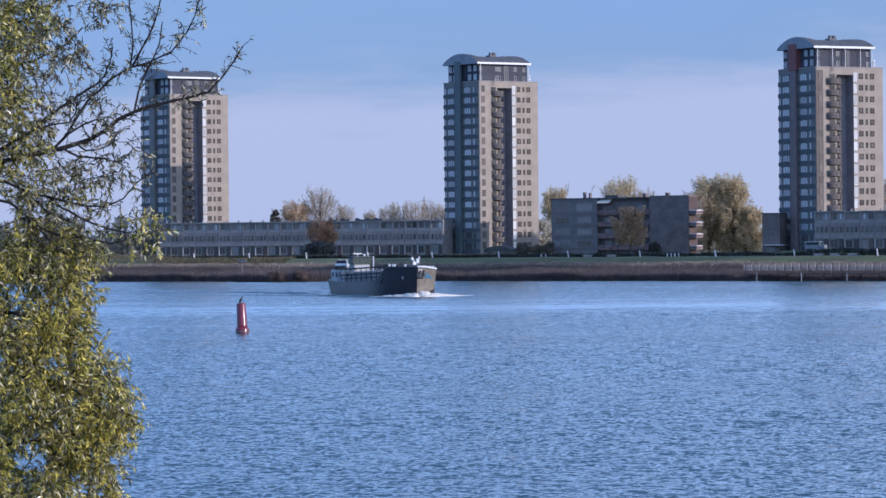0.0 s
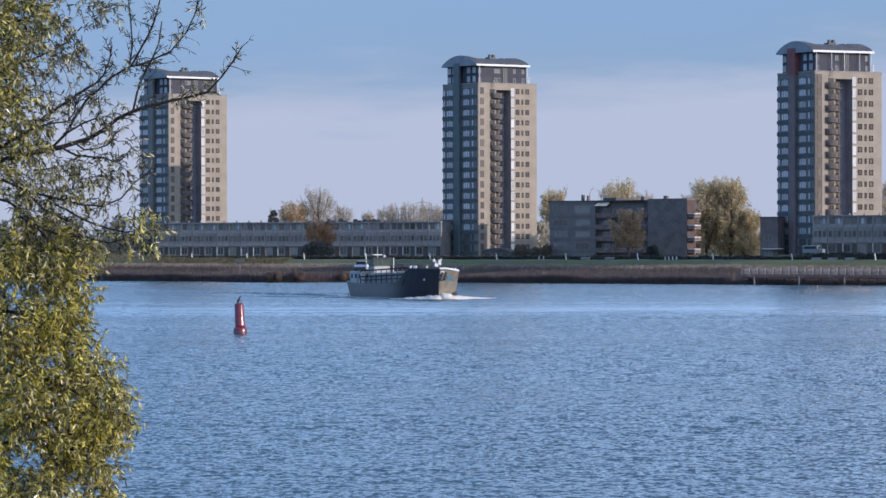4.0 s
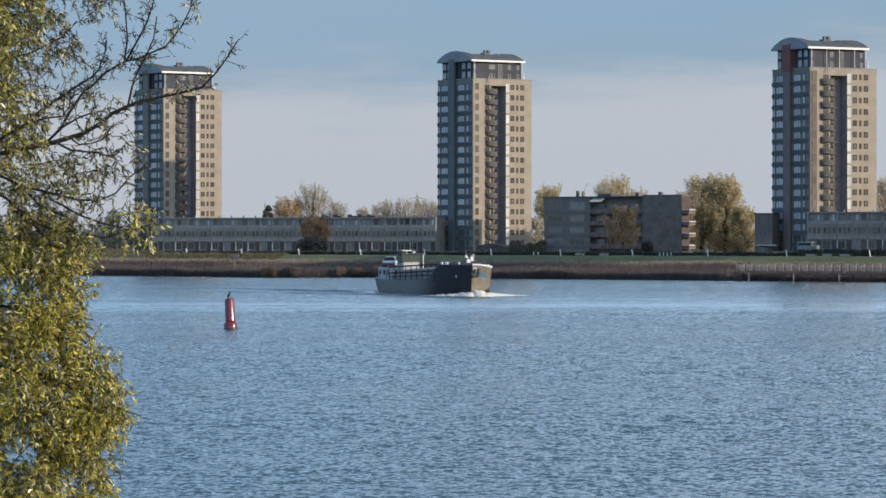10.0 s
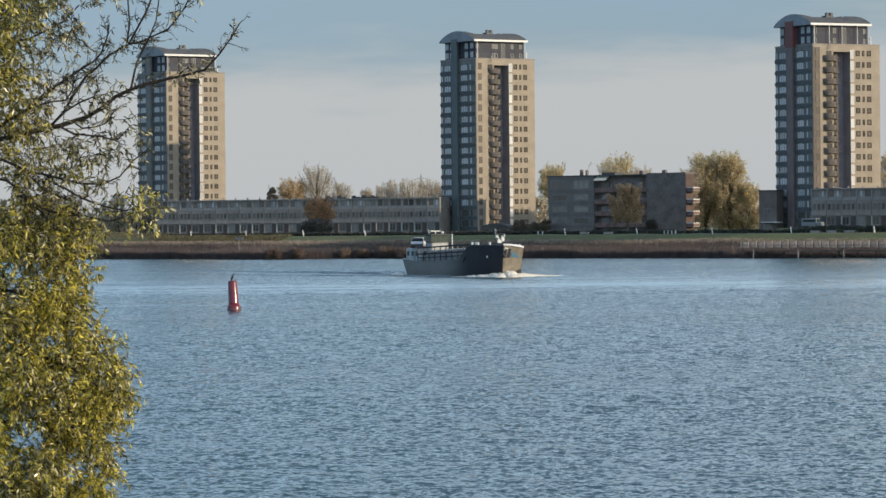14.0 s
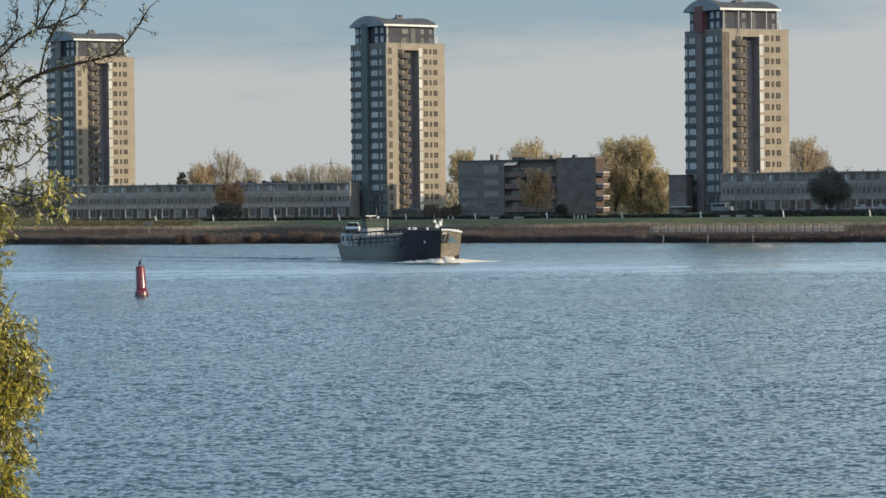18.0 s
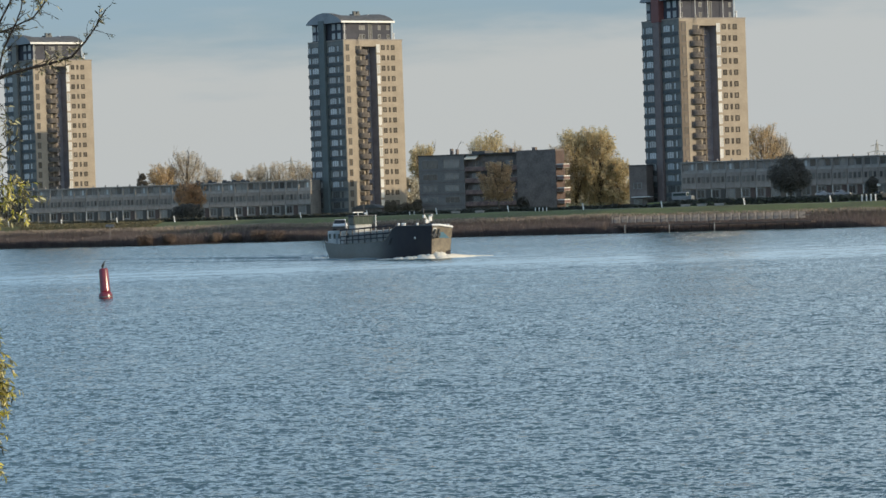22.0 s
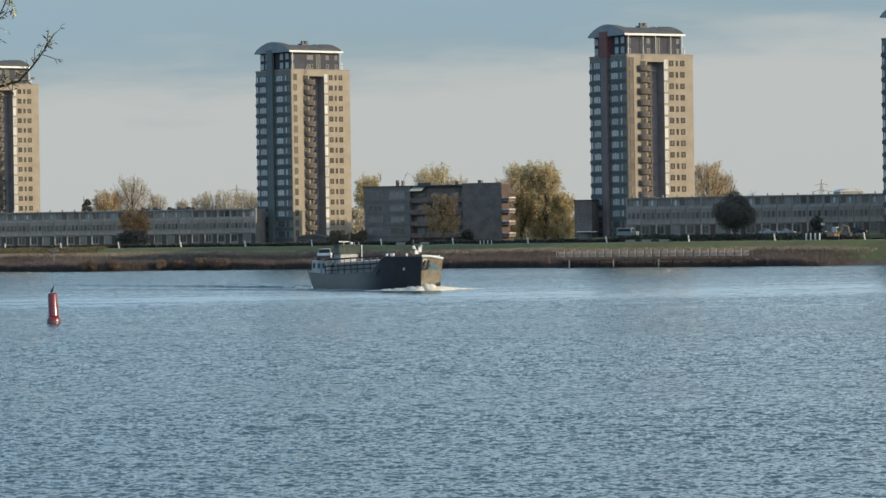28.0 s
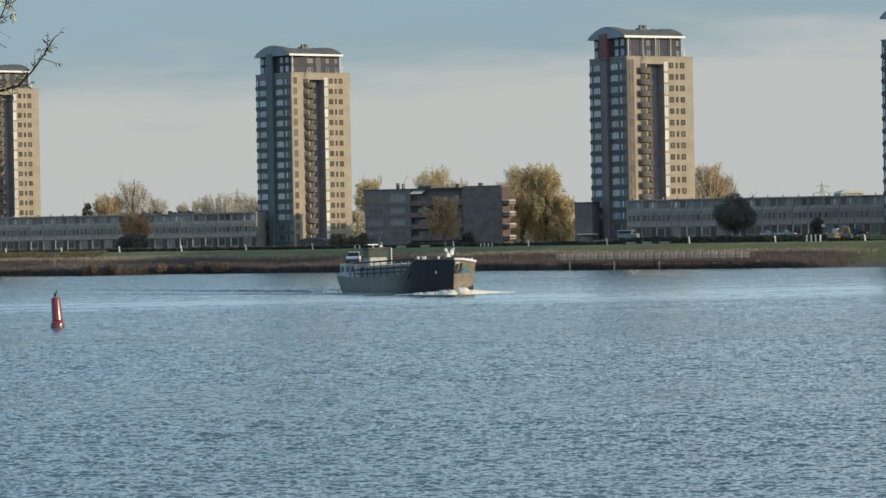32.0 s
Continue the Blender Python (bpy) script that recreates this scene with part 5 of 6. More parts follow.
BENCH = thing("bench", Matrix(), "pale low bench on the dike grass", "bench", "benches on the dike")
part("seat", Shape().bevelled(-1.35, -0.3, 0.42, 1.35, 0.25, 0.56, 0.03), M_PALEPOST, BENCH)
part("front_board", Shape().box(-1.25, -0.26, 0.06, 1.25, -0.21, 0.417), M_PALEPOST, BENCH)
for x in (-1.0, 1.0):
    part("leg", Shape().box(x - 0.1, -0.2, 0, x + 0.1, 0.2, 0.417), M_PATH, BENCH)
first = True
for u in (25.5, 32.7, 91.7, 96.1, 100.9):
    p = shore(u, 25)
    m = pose(p.x, p.y, ground_height(u, 25) - 0.01, 0, 0, -38)
    if first:
        BENCH.matrix_basis, first = m, False
    else:
        copy_thing(BENCH, m)

# pale path along the crest
s = Shape()
s.loft([[tuple(shore(u, 22.3, ground_height(u, 22.3) + 0.05)), tuple(shore(u, 23.6, ground_height(u, 23.6) + 0.06))] for u in range(60, 300, 3)], 0, False, False)
tagged(part("path", s, M_PATH), "pale footpath along the dike crest", "path", kind="structure")

# timber jetty with an upright board screen
JETTY = thing("jetty", Matrix(), "long weathered timber jetty with board screen over the water", "jetty")
U0, U1 = 89.5, 141.0
part("deck", Shape().loft([[tuple(shore(u, s, z)) for s, z in ((-3.2, 1.5), (-1.2, 1.5), (-1.2, 1.72), (-3.2, 1.72))] for u in (U0, U1)], 0, True), M_MUD, JETTY)
BOARD = Shape().bevelled(-0.68, -0.05, 0, 0.68, 0.05, 1.38, 0.05).mesh("board", [M_TIMBER])
turn = math.atan2(ALONG.y, ALONG.x)
rj = random.Random(2)
n = int((U1 - U0) / 2.1)
for i in range(n):
    p = shore(U0 + 1.0 + i * 2.1, -3.3, 2.5 - rj.uniform(0, 0.12))
    part("board", BOARD, None, JETTY, at=Matrix.Translation(p) @ Matrix.Rotation(turn + 0.56 + rj.uniform(-0.05, 0.05), 4, "Z") @ Matrix.Rotation(rj.uniform(-0.02, 0.02), 4, "Y"))
for i in range(n):
    part("post", Shape().box(-0.09, -0.09, 0, 0.09, 0.09, 1.7), M_PALEPOST, JETTY, at=Matrix.Translation(shore(U0 + 0.1 + i * 2.1, -3.75, 2.3)))
part("rail", Shape().tube([tuple(shore(u, -3.2, 3.1)) for u in (U0, U1)], 0.08, 5), M_TIMBER, JETTY)
PILE_MESH = Shape().tube([(0, 0, -2), (0, 0, 1.49)], 0.15, 8).mesh("support", [M_MUD])
for i in range(12):
    part("support", PILE_MESH, None, JETTY, at=Matrix.Translation(shore(U0 + 1 + i * 4.8, -2.2)))
STAKE = thing("mooring_stake", Matrix(), "pale thin stake standing in the river", "stake", "stakes off the jetty")
part("shaft", Shape().tube([(0, 0, -1.5), (0.02, 0, 1.9)], [0.09, 0.08], 8), M_FRAME, STAKE)
part("cap", Shape().lathe([(0.09, 1.9), (0.09, 1.96), (0.03, 2.0)], 8), M_FRAME, STAKE)
for i in range(3):
    p = shore(98.2 + i * 11.7, -12)
    m = pose(p.x, p.y, 0)
    if i:
        copy_thing(STAKE, m)
    else:
        STAKE.matrix_basis = m

# navigation board in the reeds
p = shore(-57.5, -9)
sign = thing("river_sign", pose(p.x, p.y, 0.2, 0, 0, -30), "dark wooden river sign on a post in the reeds", "sign")
part("post", Shape().tube([(0, 0, 0), (0, 0, 5.2)], 0.13, 8), M_TIMBER, sign)
part("board", Shape().bevelled(-1.3, -0.08, 4.7, 1.3, 0.08, 5.3, 0.03), M_ROWBRICK, sign)

# globe lamp beside the first tower
p = Vector((-80.6, 950, 4))
lamp = thing("street_lamp", Matrix.Translation(p), "white globe street lamp on a pale pole", "street lamp")
part("pole", Shape().tube([(0, 0, 0), (0, 0, 4.2)], [0.28, 0.2], 8), M_WHITE, lamp)
part("globe", Shape().lathe([(0.1, 4.2), (0.42, 4.35), (0.55, 4.7), (0.42, 5.05), (0.1, 5.2)], 12), M_LAMP, lamp, smooth=True)

# raised road before the right-hand terrace, with parked cars
def on_road(k, off, z):
    """A place k metres along the road, off metres towards the river."""
    return (90.2 + 0.900 * k - 0.436 * off, 811.5 - 0.436 * k - 0.900 * off, z)


s = Shape()
s.loft([[on_road(k, off, z) for off, z in ((8.5, 3.9), (4.4, 6.5), (3.6, 6.6), (-3.0, 6.6), (-3.6, 6.5), (-6.5, 3.9))] for k in range(-8, 116, 4)], 0, False, False)
for n in range(len(s.m)):
    s.m[n] = 1 if n % 5 == 2 else 0
tagged(part("road", s, [M_GRASS, M_ROOFDK]), "raised asphalt road with grass verges before the terrace", "road", kind="structure")
for k, kind in ((35.5, 1), (40.0, 1), (47.5, 2), (57.5, 2)):
    x, y, z = on_road(k, 0.8, 6.595)
    build_car(pose(x, y, z, 0, 0, -25.9), M_CARS[kind], "silver" if kind == 1 else "dark", "on the raised road behind the dike")
board = thing("road_sign", pose(129.9, 766.5, ground_height(136.5, 36.2) - 0.05, 0, 0, 35), "small white road sign board on a grey post", "sign")
part("post", Shape().tube([(0, 0, 0), (0, 0, 5.1)], 0.06, 6), M_FRAME, board)
part("plate", Shape().bevelled(-0.6, -0.1, 4.6, 0.6, -0.065, 5.2, 0.015), M_WHITE, board, "white sign plate")
van = thing("van", pose(*on_road(0, 0.8, 6.595), 0, 0, -25.9), "dull grey delivery van parked beside the tower", "van")
part("body", Shape().bevelled(-2.6, -0.98, 0.45, 1.3, 0.98, 2.25, 0.12).bevelled(1.3, -0.98, 0.45, 2.6, 0.98, 1.4, 0.15), M_DECK, van)
part("windscreen", Shape().add([(1.31, -0.85, 1.42), (1.31, -0.85, 2.05), (1.31, 0.85, 2.05), (1.31, 0.85, 1.42)], [(0, 3, 2, 1)]), M_SHIPGLASS, van)
part("side_window", Shape().box(-2.2, -1.0, 1.4, 1.0, -0.983, 2.0), M_SHIPGLASS, van)
for x in (-1.7, 1.7):
    for y in (-0.95, 0.75):
        part("wheel", Shape().tube([(x, y, 0.35), (x, y + 0.2, 0.35)], 0.35, 12), M_TYRE, van)

# small digger before the houses
p = shore(145.8, 25.0)
dg = thing("excavator", pose(p.x, p.y, ground_height(145.8, 25.0), 0, 0, -40), "faded ochre excavator with a white cab standing on the dike crest", "excavator")
part("track", Shape().bevelled(-1.6, -1.1, 0, 1.6, -0.6, 0.75, 0.25), M_TYRE, dg)
part("track", Shape().bevelled(-1.6, 0.6, 0, 1.6, 1.1, 0.75, 0.25), M_TYRE, dg)
part("body", Shape().bevelled(-1.7, -1.1, 0.78, 0.6, 1.1, 1.7, 0.2), M_YELLOW, dg)
cab = part("cab", Shape().bevelled(-0.3, -1.05, 1.7, 1.0, 0.1, 2.9, 0.15), M_HOUSE, dg, "white cab")
part("cab_glass", Shape().box(1.0, -0.95, 1.8, 1.02, 0.0, 2.7), M_SHIPGLASS, cab)
part("boom", Shape().tube([(0.6, 0.5, 1.5), (1.9, 0.5, 3.2), (3.0, 0.5, 2.9)], [0.3, 0.26, 0.22], 6), M_YELLOW, dg)
part("arm", Shape().tube([(3.0, 0.5, 3.0), (3.5, 0.5, 1.4)], [0.2, 0.15], 6), M_YELLOW, dg)
part("bucket", Shape().bevelled(3.0, 0.05, 0.7, 3.9, 0.95, 1.5, 0.15), M_STEEL, dg)


# ---- pylons far behind ----
def build_pylon(x, y, h):
    m = thing("pylon", pose(x, y, 4, 0, 0, 25), "grey lattice electricity pylon far behind the houses", "pylon", "far pylons")
    w = h * 0.11
    s = Shape()
    for a in ((-1, -1), (1, -1), (1, 1), (-1, 1)):
        s.tube([(a[0] * w, a[1] * w, 0), (a[0] * w * 0.3, a[1] * w * 0.3, h * 0.7), (0, 0, h)], h * 0.008, 4)
    part("legs", s, M_FRAME, m)
    s = Shape()
    for i in range(9):
        z0, z1 = h * 0.7 * i / 9, h * 0.7 * (i + 1) / 9
        k0, k1 = w * (1 - z0 / h), w * (1 - z1 / h)
        for q in (-1, 1):
            s.tube([(-k0, q * k0, z0), (k1, q * k1, z1)], h * 0.004, 4).tube([(k0, q * k0, z0), (-k1, q * k1, z1)], h * 0.004, 4)
    part("bracing", s, M_FRAME, m)
    for z, l in ((0.62, 0.17), (0.75, 0.24), (0.88, 0.15)):
        part("crossarm", Shape().tube([(-l * h, 0, h * z), (0, 0, h * (z + 0.04)), (l * h, 0, h * z)], h * 0.007, 4), M_FRAME, m)


def build_hall(x, y, turn):
    """A hall far behind the terrace, of which the pale vaulted roof shows."""
    hall = thing("hall", pose(x, y, 4, 0, 0, turn), "distant hall with a pale vaulted roof in the sun", "building")
    part("wall", Shape().box(-5.6, -4, 0, 5.6, 4, 18.9), M_ROWTOP, hall)
    arc = [(-6 + 12 * i / 12, 19.0 + 1.5 * math.sin(math.pi * i / 12) ** 0.7) for i in range(13)]
    part("roof", Shape().loft([[(a, e, b) for a, b in arc] for e in (-4.6, 4.6)], 0, True), M_HOUSE, hall, "pale vaulted roof")


build_hall(266, 1500, 12)
build_pylon(-12.8, 2350, 38)
build_pylon(415, 2450, 37)


# ---- trees on the far shore ----
def build_tree(x, y, h, r, leaf, label, base=4.0, seed=1, density=1.0, trunk=0.28, limbs=9, clump=0.30, crown_low=0.12, slim=1.0, twigs=True, round_crown=False, group="trees behind the dike"):
    """A tapered trunk, rising limbs and a crown of many small leaf clumps with gaps."""
    rr = random.Random(seed)
    t = thing("tree", pose(x, y, base, 0, 0, rr.uniform(0, 360)), label, "tree", group)
    top = h * 0.82
    s = Shape().tube([(0, 0, -0.3), (0.02 * h, 0, h * 0.25), (-0.01 * h, 0.01 * h, h * 0.55), (0, 0, top)], [h * 0.022, h * 0.017, h * 0.011, h * 0.003], 7)
    part("trunk", s, M_BARKFAR, t)
    tips = []
    for i in range(limbs):
        a = 2.4 * i + rr.uniform(-0.4, 0.4)
        z0 = h * (crown_low + 0.45 * (i + 0.5) / limbs)
        out = r * rr.uniform(0.55, 0.95)
        rise = h * rr.uniform(0.16, 0.34) * slim
        pts = [(0, 0, z0), (math.cos(a) * out * 0.45, math.sin(a) * out * 0.45, z0 + rise * 0.55), (math.cos(a) * out, math.sin(a) * out, min(z0 + rise, h * 0.95))]
        part("limb", Shape().tube(pts, [h * 0.009, h * 0.006, h * 0.002], 5), M_BARKFAR, t)
        tips.append(pts)
    lobes = [(p[2][0], p[2][1], p[2][2], r * rr.uniform(0.32, 0.5)) for p in tips] + [(p[1][0], p[1][1], p[1][2] + 0.08 * h, r * rr.uniform(0.3, 0.45)) for p in tips]
    lobes += [(p[1][0] * 1.3, p[1][1] * 1.3, max(h * 0.16, p[1][2] - 0.10 * h), r * rr.uniform(0.3, 0.42)) for p in tips[:limbs // 2 + 2]]
    lobes += [(rr.uniform(-0.2, 0.2) * r, rr.uniform(-0.2, 0.2) * r, h * rr.uniform(0.78, 0.9), r * 0.38) for _ in range(4)]
    if round_crown:
        lobes = []
        for _ in range(30):
            q = Vector((rr.gauss(0, 1), rr.gauss(0, 1), rr.gauss(0, 1))).normalized() * rr.uniform(0.35, 0.72)
            lobes.append((q.x * r, q.y * r, h * 0.60 + q.z * h * 0.36, r * rr.uniform(0.28, 0.4)))
    places, stalks = [], []
    if round_crown:
        for _ in range(int(density * 190 * len(lobes))):
            cx, cy, cz, cr = rr.choice(lobes)
            while True:
                dx, dy, dz = rr.uniform(-1, 1), rr.uniform(-1, 1), rr.uniform(-1, 1)
                d = dx * dx + dy * dy + dz * dz
                if d < 1 and d > rr.random() * 0.6:
                    break
            places.append((cx + dx * cr, cy + dy * cr, cz + dz * cr * 1.15))
    else:
        # shoots that rise steeply and fan out, with leaves strung along them
        for _ in range(int(density * 150)):
            a, q = rr.uniform(0, 6.28), crown_low + (0.92 - crown_low) * rr.random() ** 0.8
            k = (q - crown_low) / (0.95 - crown_low)
            wide = r * (0.35 + 0.65 * math.sin(math.pi * min(1, 0.18 + 0.72 * k)) ** 0.8) * (0.9 + 0.42 * noise.noise((1.6 * math.cos(a), 1.6 * math.sin(a) + seed, 3.5 * q)))
            out = wide * math.sqrt(rr.random()) * 0.92
            p0 = (out * math.cos(a), out * math.sin(a), h * q * 0.92)
            flare = 0.14 + 0.3 * out / r
            long = h * rr.uniform(0.07, 0.15)
            p1 = (p0[0] + flare * long * math.cos(a), p0[1] + flare * long * math.sin(a), min(h * 1.01, p0[2] + long))
            stalks.append((p0, p1))
            fat = 0.022 * h
            for _ in range(rr.randint(28, 62)):
                c = rr.random()
                places.append(tuple(u + (w - u) * c + rr.gauss(0, fat) * (1.15 - 0.7 * c) for u, w in zip(p0, p1)))
    v, f = [], []
    for px, py, pz in places:
        if pz > h * 1.03 or pz < h * crown_low * 0.55:
            continue
        a1, a2, q = rr.uniform(0, 6.28), rr.uniform(-1.2, 1.2), clump * rr.uniform(0.5, 1.15)
        ux, uy, uz = math.cos(a1) * q, math.sin(a1) * q, 0.35 * q * rr.uniform(-1, 1)
        wx, wy, wz = -math.sin(a1) * math.sin(a2) * q * 0.7, math.cos(a1) * math.sin(a2) * q * 0.7, math.cos(a2) * q * 0.8
        k = len(v)
        v += [(px - ux, py - uy, pz - uz), (px + wx * 0.6, py + wy * 0.6, pz - wz * 0.5), (px + ux, py + uy, pz + uz), (px - wx, py - wy, pz + wz)]
        f += [(k, k + 1, k + 2, k + 3)]
    sh = Shape()
    sh.v, sh.f, sh.m = v, f, [0] * len(f)
    tagged(part("crown", sh, leaf, t), kind="stuff")
    if twigs:
        s = Shape()
        for p0, p1 in stalks[::2]:
            s.tube([p0, p1], [h * 0.0028, h * 0.001], 3)
        for p in tips:
            for _ in range(5):
                e = (p[2][0] * rr.uniform(0.6, 1.15), p[2][1] * rr.uniform(0.6, 1.15), min(h * 1.03, p[2][2] + h * rr.uniform(0.03, 0.14)))
                s.tube([p[1], p[2] if rr.random() < 0.4 else tuple((a + b) / 2 for a, b in zip(p[1], e)), e], [h * 0.004, h * 0.003, h * 0.001], 3)
        tagged(part("branchwork", s, M_BARKFAR, t), kind="stuff")
    return t


build_tree(-36.5, 1000, 23.2, 6.0, L_BROWN, "half bare tall brown tree behind the houses", seed=3, density=1.7, limbs=18, clump=0.19, crown_low=0.14)
build_tree(-44, 998, 19.0, 5.0, L_AUTUMN, "golden autumn tree behind the houses", seed=4, density=1.6, clump=0.24)
build_tree(-49.8, 996, 17.6, 2.0, L_DARK, "dark small evergreen tree behind the houses", seed=5, density=1.0, round_crown=True)
build_tree(-32.5, 905, 11.2, 4.6, L_RUST, "dim orange autumn tree on the dike by the houses", base=5.0, seed=6, density=1.3, crown_low=0.3, clump=0.22)
build_tree(-33.6, 900, 5.6, 5.0, L_DARK, "broad dark shrub under the rusty tree", base=4.3, seed=46, density=2.2, crown_low=0.02, round_crown=True, twigs=False, group="shrubs")
build_tree(-29.5, 1002, 18.0, 3.6, L_BROWN, "thin brown tree behind the houses", seed=16, density=1.3, clump=0.16, slim=1.3)
for i, (x, h, r) in enumerate(((-22.5, 15.8, 2.4), (-17, 16.8, 4.4), (-13.2, 18.7, 5.0), (-8.4, 18.3, 5.8), (-3.6, 18.4, 5.0), (0.6, 17.5, 5.6), (5.4, 17.2, 4.6), (9.0, 16.0, 4.2))):
    build_tree(x, 1040 + 3 * (i % 3), h + 0.3, r, L_BROWN, "brownish bare tree far behind the houses", seed=20 + i, density=1.0 + 0.1 * r, limbs=11, clump=0.17, crown_low=0.06)
build_tree(32.5, 965, 22, 4.6, L_GOLD, "golden poplar beside the tower", seed=31, density=1.6, slim=1.3)
build_tree(28.5, 938, 12, 3.0, L_BIRCH, "thin birch in front of the tower", seed=32, density=0.7)
for i, (x, y, h, r) in enumerate(((21.5, 905, 5.2, 2.2), (25.0, 903, 4.4, 2.0), (28.2, 901, 5.6, 2.0))):
    build_tree(x, y, h, r, L_SHADE, "dark shrub at the foot of the tower", base=4.2, seed=90 + i, density=1.0, crown_low=0.03, clump=0.18, round_crown=True, twigs=False, group="shrubs")
build_tree(51.5, 962, 24.4, 7.2, L_GOLD, "golden tree behind the apartment block", seed=33, density=2.2, clump=0.26)
build_tree(58, 960, 21, 4.0, L_BROWN, "brown tree behind the apartment block", seed=34, density=1.8, clump=0.18)
build_tree(48.6, 868, 14.4, 5.0, L_BRONZE, "orange autumn tree before the apartment block", base=4.3, seed=35, density=1.5, crown_low=0.26, clump=0.24)
build_tree(71.5, 903, 23.6, 6.0, L_GOLD, "tall golden green poplar by the apartment block", seed=36, density=2.5, limbs=14, crown_low=0.05, slim=1.2)
build_tree(77.5, 900, 23.4, 5.0, L_GOLD, "tall yellowing poplar by the apartment block", seed=37, density=2.3, limbs=13, crown_low=0.04, slim=1.2)
build_tree(82, 897, 15, 4.5, L_GOLD, "lower golden green tree by the apartment block", seed=38, density=1.8, crown_low=0.03)
build_tree(66.5, 899, 19, 3.6, L_BROWN, "brown thin tree by the apartment block", seed=39, density=1.8, clump=0.18)
build_tree(55, 872, 5.4, 2.0, L_DARK, "dark round shrub before the block", base=4.3, seed=40, density=0.9, crown_low=0.05, round_crown=True, group="shrubs")
build_tree(118, 872, 22.8, 5.2, L_AUTUMN, "orange half bare tree behind the terrace", seed=41, density=2.2, limbs=12, clump=0.18)
build_tree(122.5, 874, 19.5, 4.0, L_BROWN, "brown half bare tree behind the terrace", seed=42, density=1.6, clump=0.18)
build_tree(111.4, 780, 12.2, 6.0, L_DARK, "dark dense round tree before the terrace", base=4.6, seed=43, density=4.0, limbs=14, crown_low=0.22, clump=0.2, round_crown=True)
build_tree(129.0, 769, 6.8, 1.7, L_DARK, "small dark tree on the dike", base=4.8, seed=44, density=0.8, round_crown=True)
for i in range(16):
    build_tree(-150 + 4.6 * i + (i % 3), 1010 - 1.5 * i, 9 + (i * 7 % 5) * 1.4, 3.4, L_BROWN, "bare brown tree in the scrub", seed=60 + i, density=0.55, limbs=7)


# ---- hedge, reeds, far woods: stuff ----
def leaf_strip(name, spots, size, mat, label, category, seed=1):
    """Loose leaf clumps at the given places, one object."""
    rr = random.Random(seed)
    v, f = [], []
    for x, y, z in spots:
        a, b, q = rr.uniform(0, 6.28), rr.uniform(-1.3, 1.3), size * rr.uniform(0.5, 1.2)
        u = Vector((math.cos(a), math.sin(a), rr.uniform(-0.4, 0.4))) * q
        w = Vector((-math.sin(a) * math.sin(b), math.cos(a) * math.sin(b), math.cos(b))) * q
        p = Vector((x, y, z))
        k = len(v)
        v += [tuple(p - u), tuple(p - w * 0.6), tuple(p + u), tuple(p + w)]
        f.append((k, k + 1, k + 2, k + 3))
    s = Shape()
    s.v, s.f, s.m = v, f, [0] * len(f)
    return tagged(part(name, s, mat), label, category, kind="stuff")


rh = random.Random(12)
spots = []
for i in range(32000):
    u = rh.uniform(-125, 210)
    s_ = rh.uniform(28.0, 30.2)
    hh = 1.0 + 0.3 * noise.noise((u * 0.12, 0, 2)) + 0.25 * noise.noise((u * 0.6, 4, 2))
    hh += 0.75 * smooth_step(80, 92, u) * (1 - smooth_step(140, 155, u))
    if u > 150:
        hh *= 0.5
    spots.append(tuple(shore(u, s_, ground_height(u, s_) + rh.random() ** 0.7 * hh)))
leaf_strip("hedge", spots, 0.27, L_HEDGE, "long dark clipped hedge behind the dike crest", "hedge")


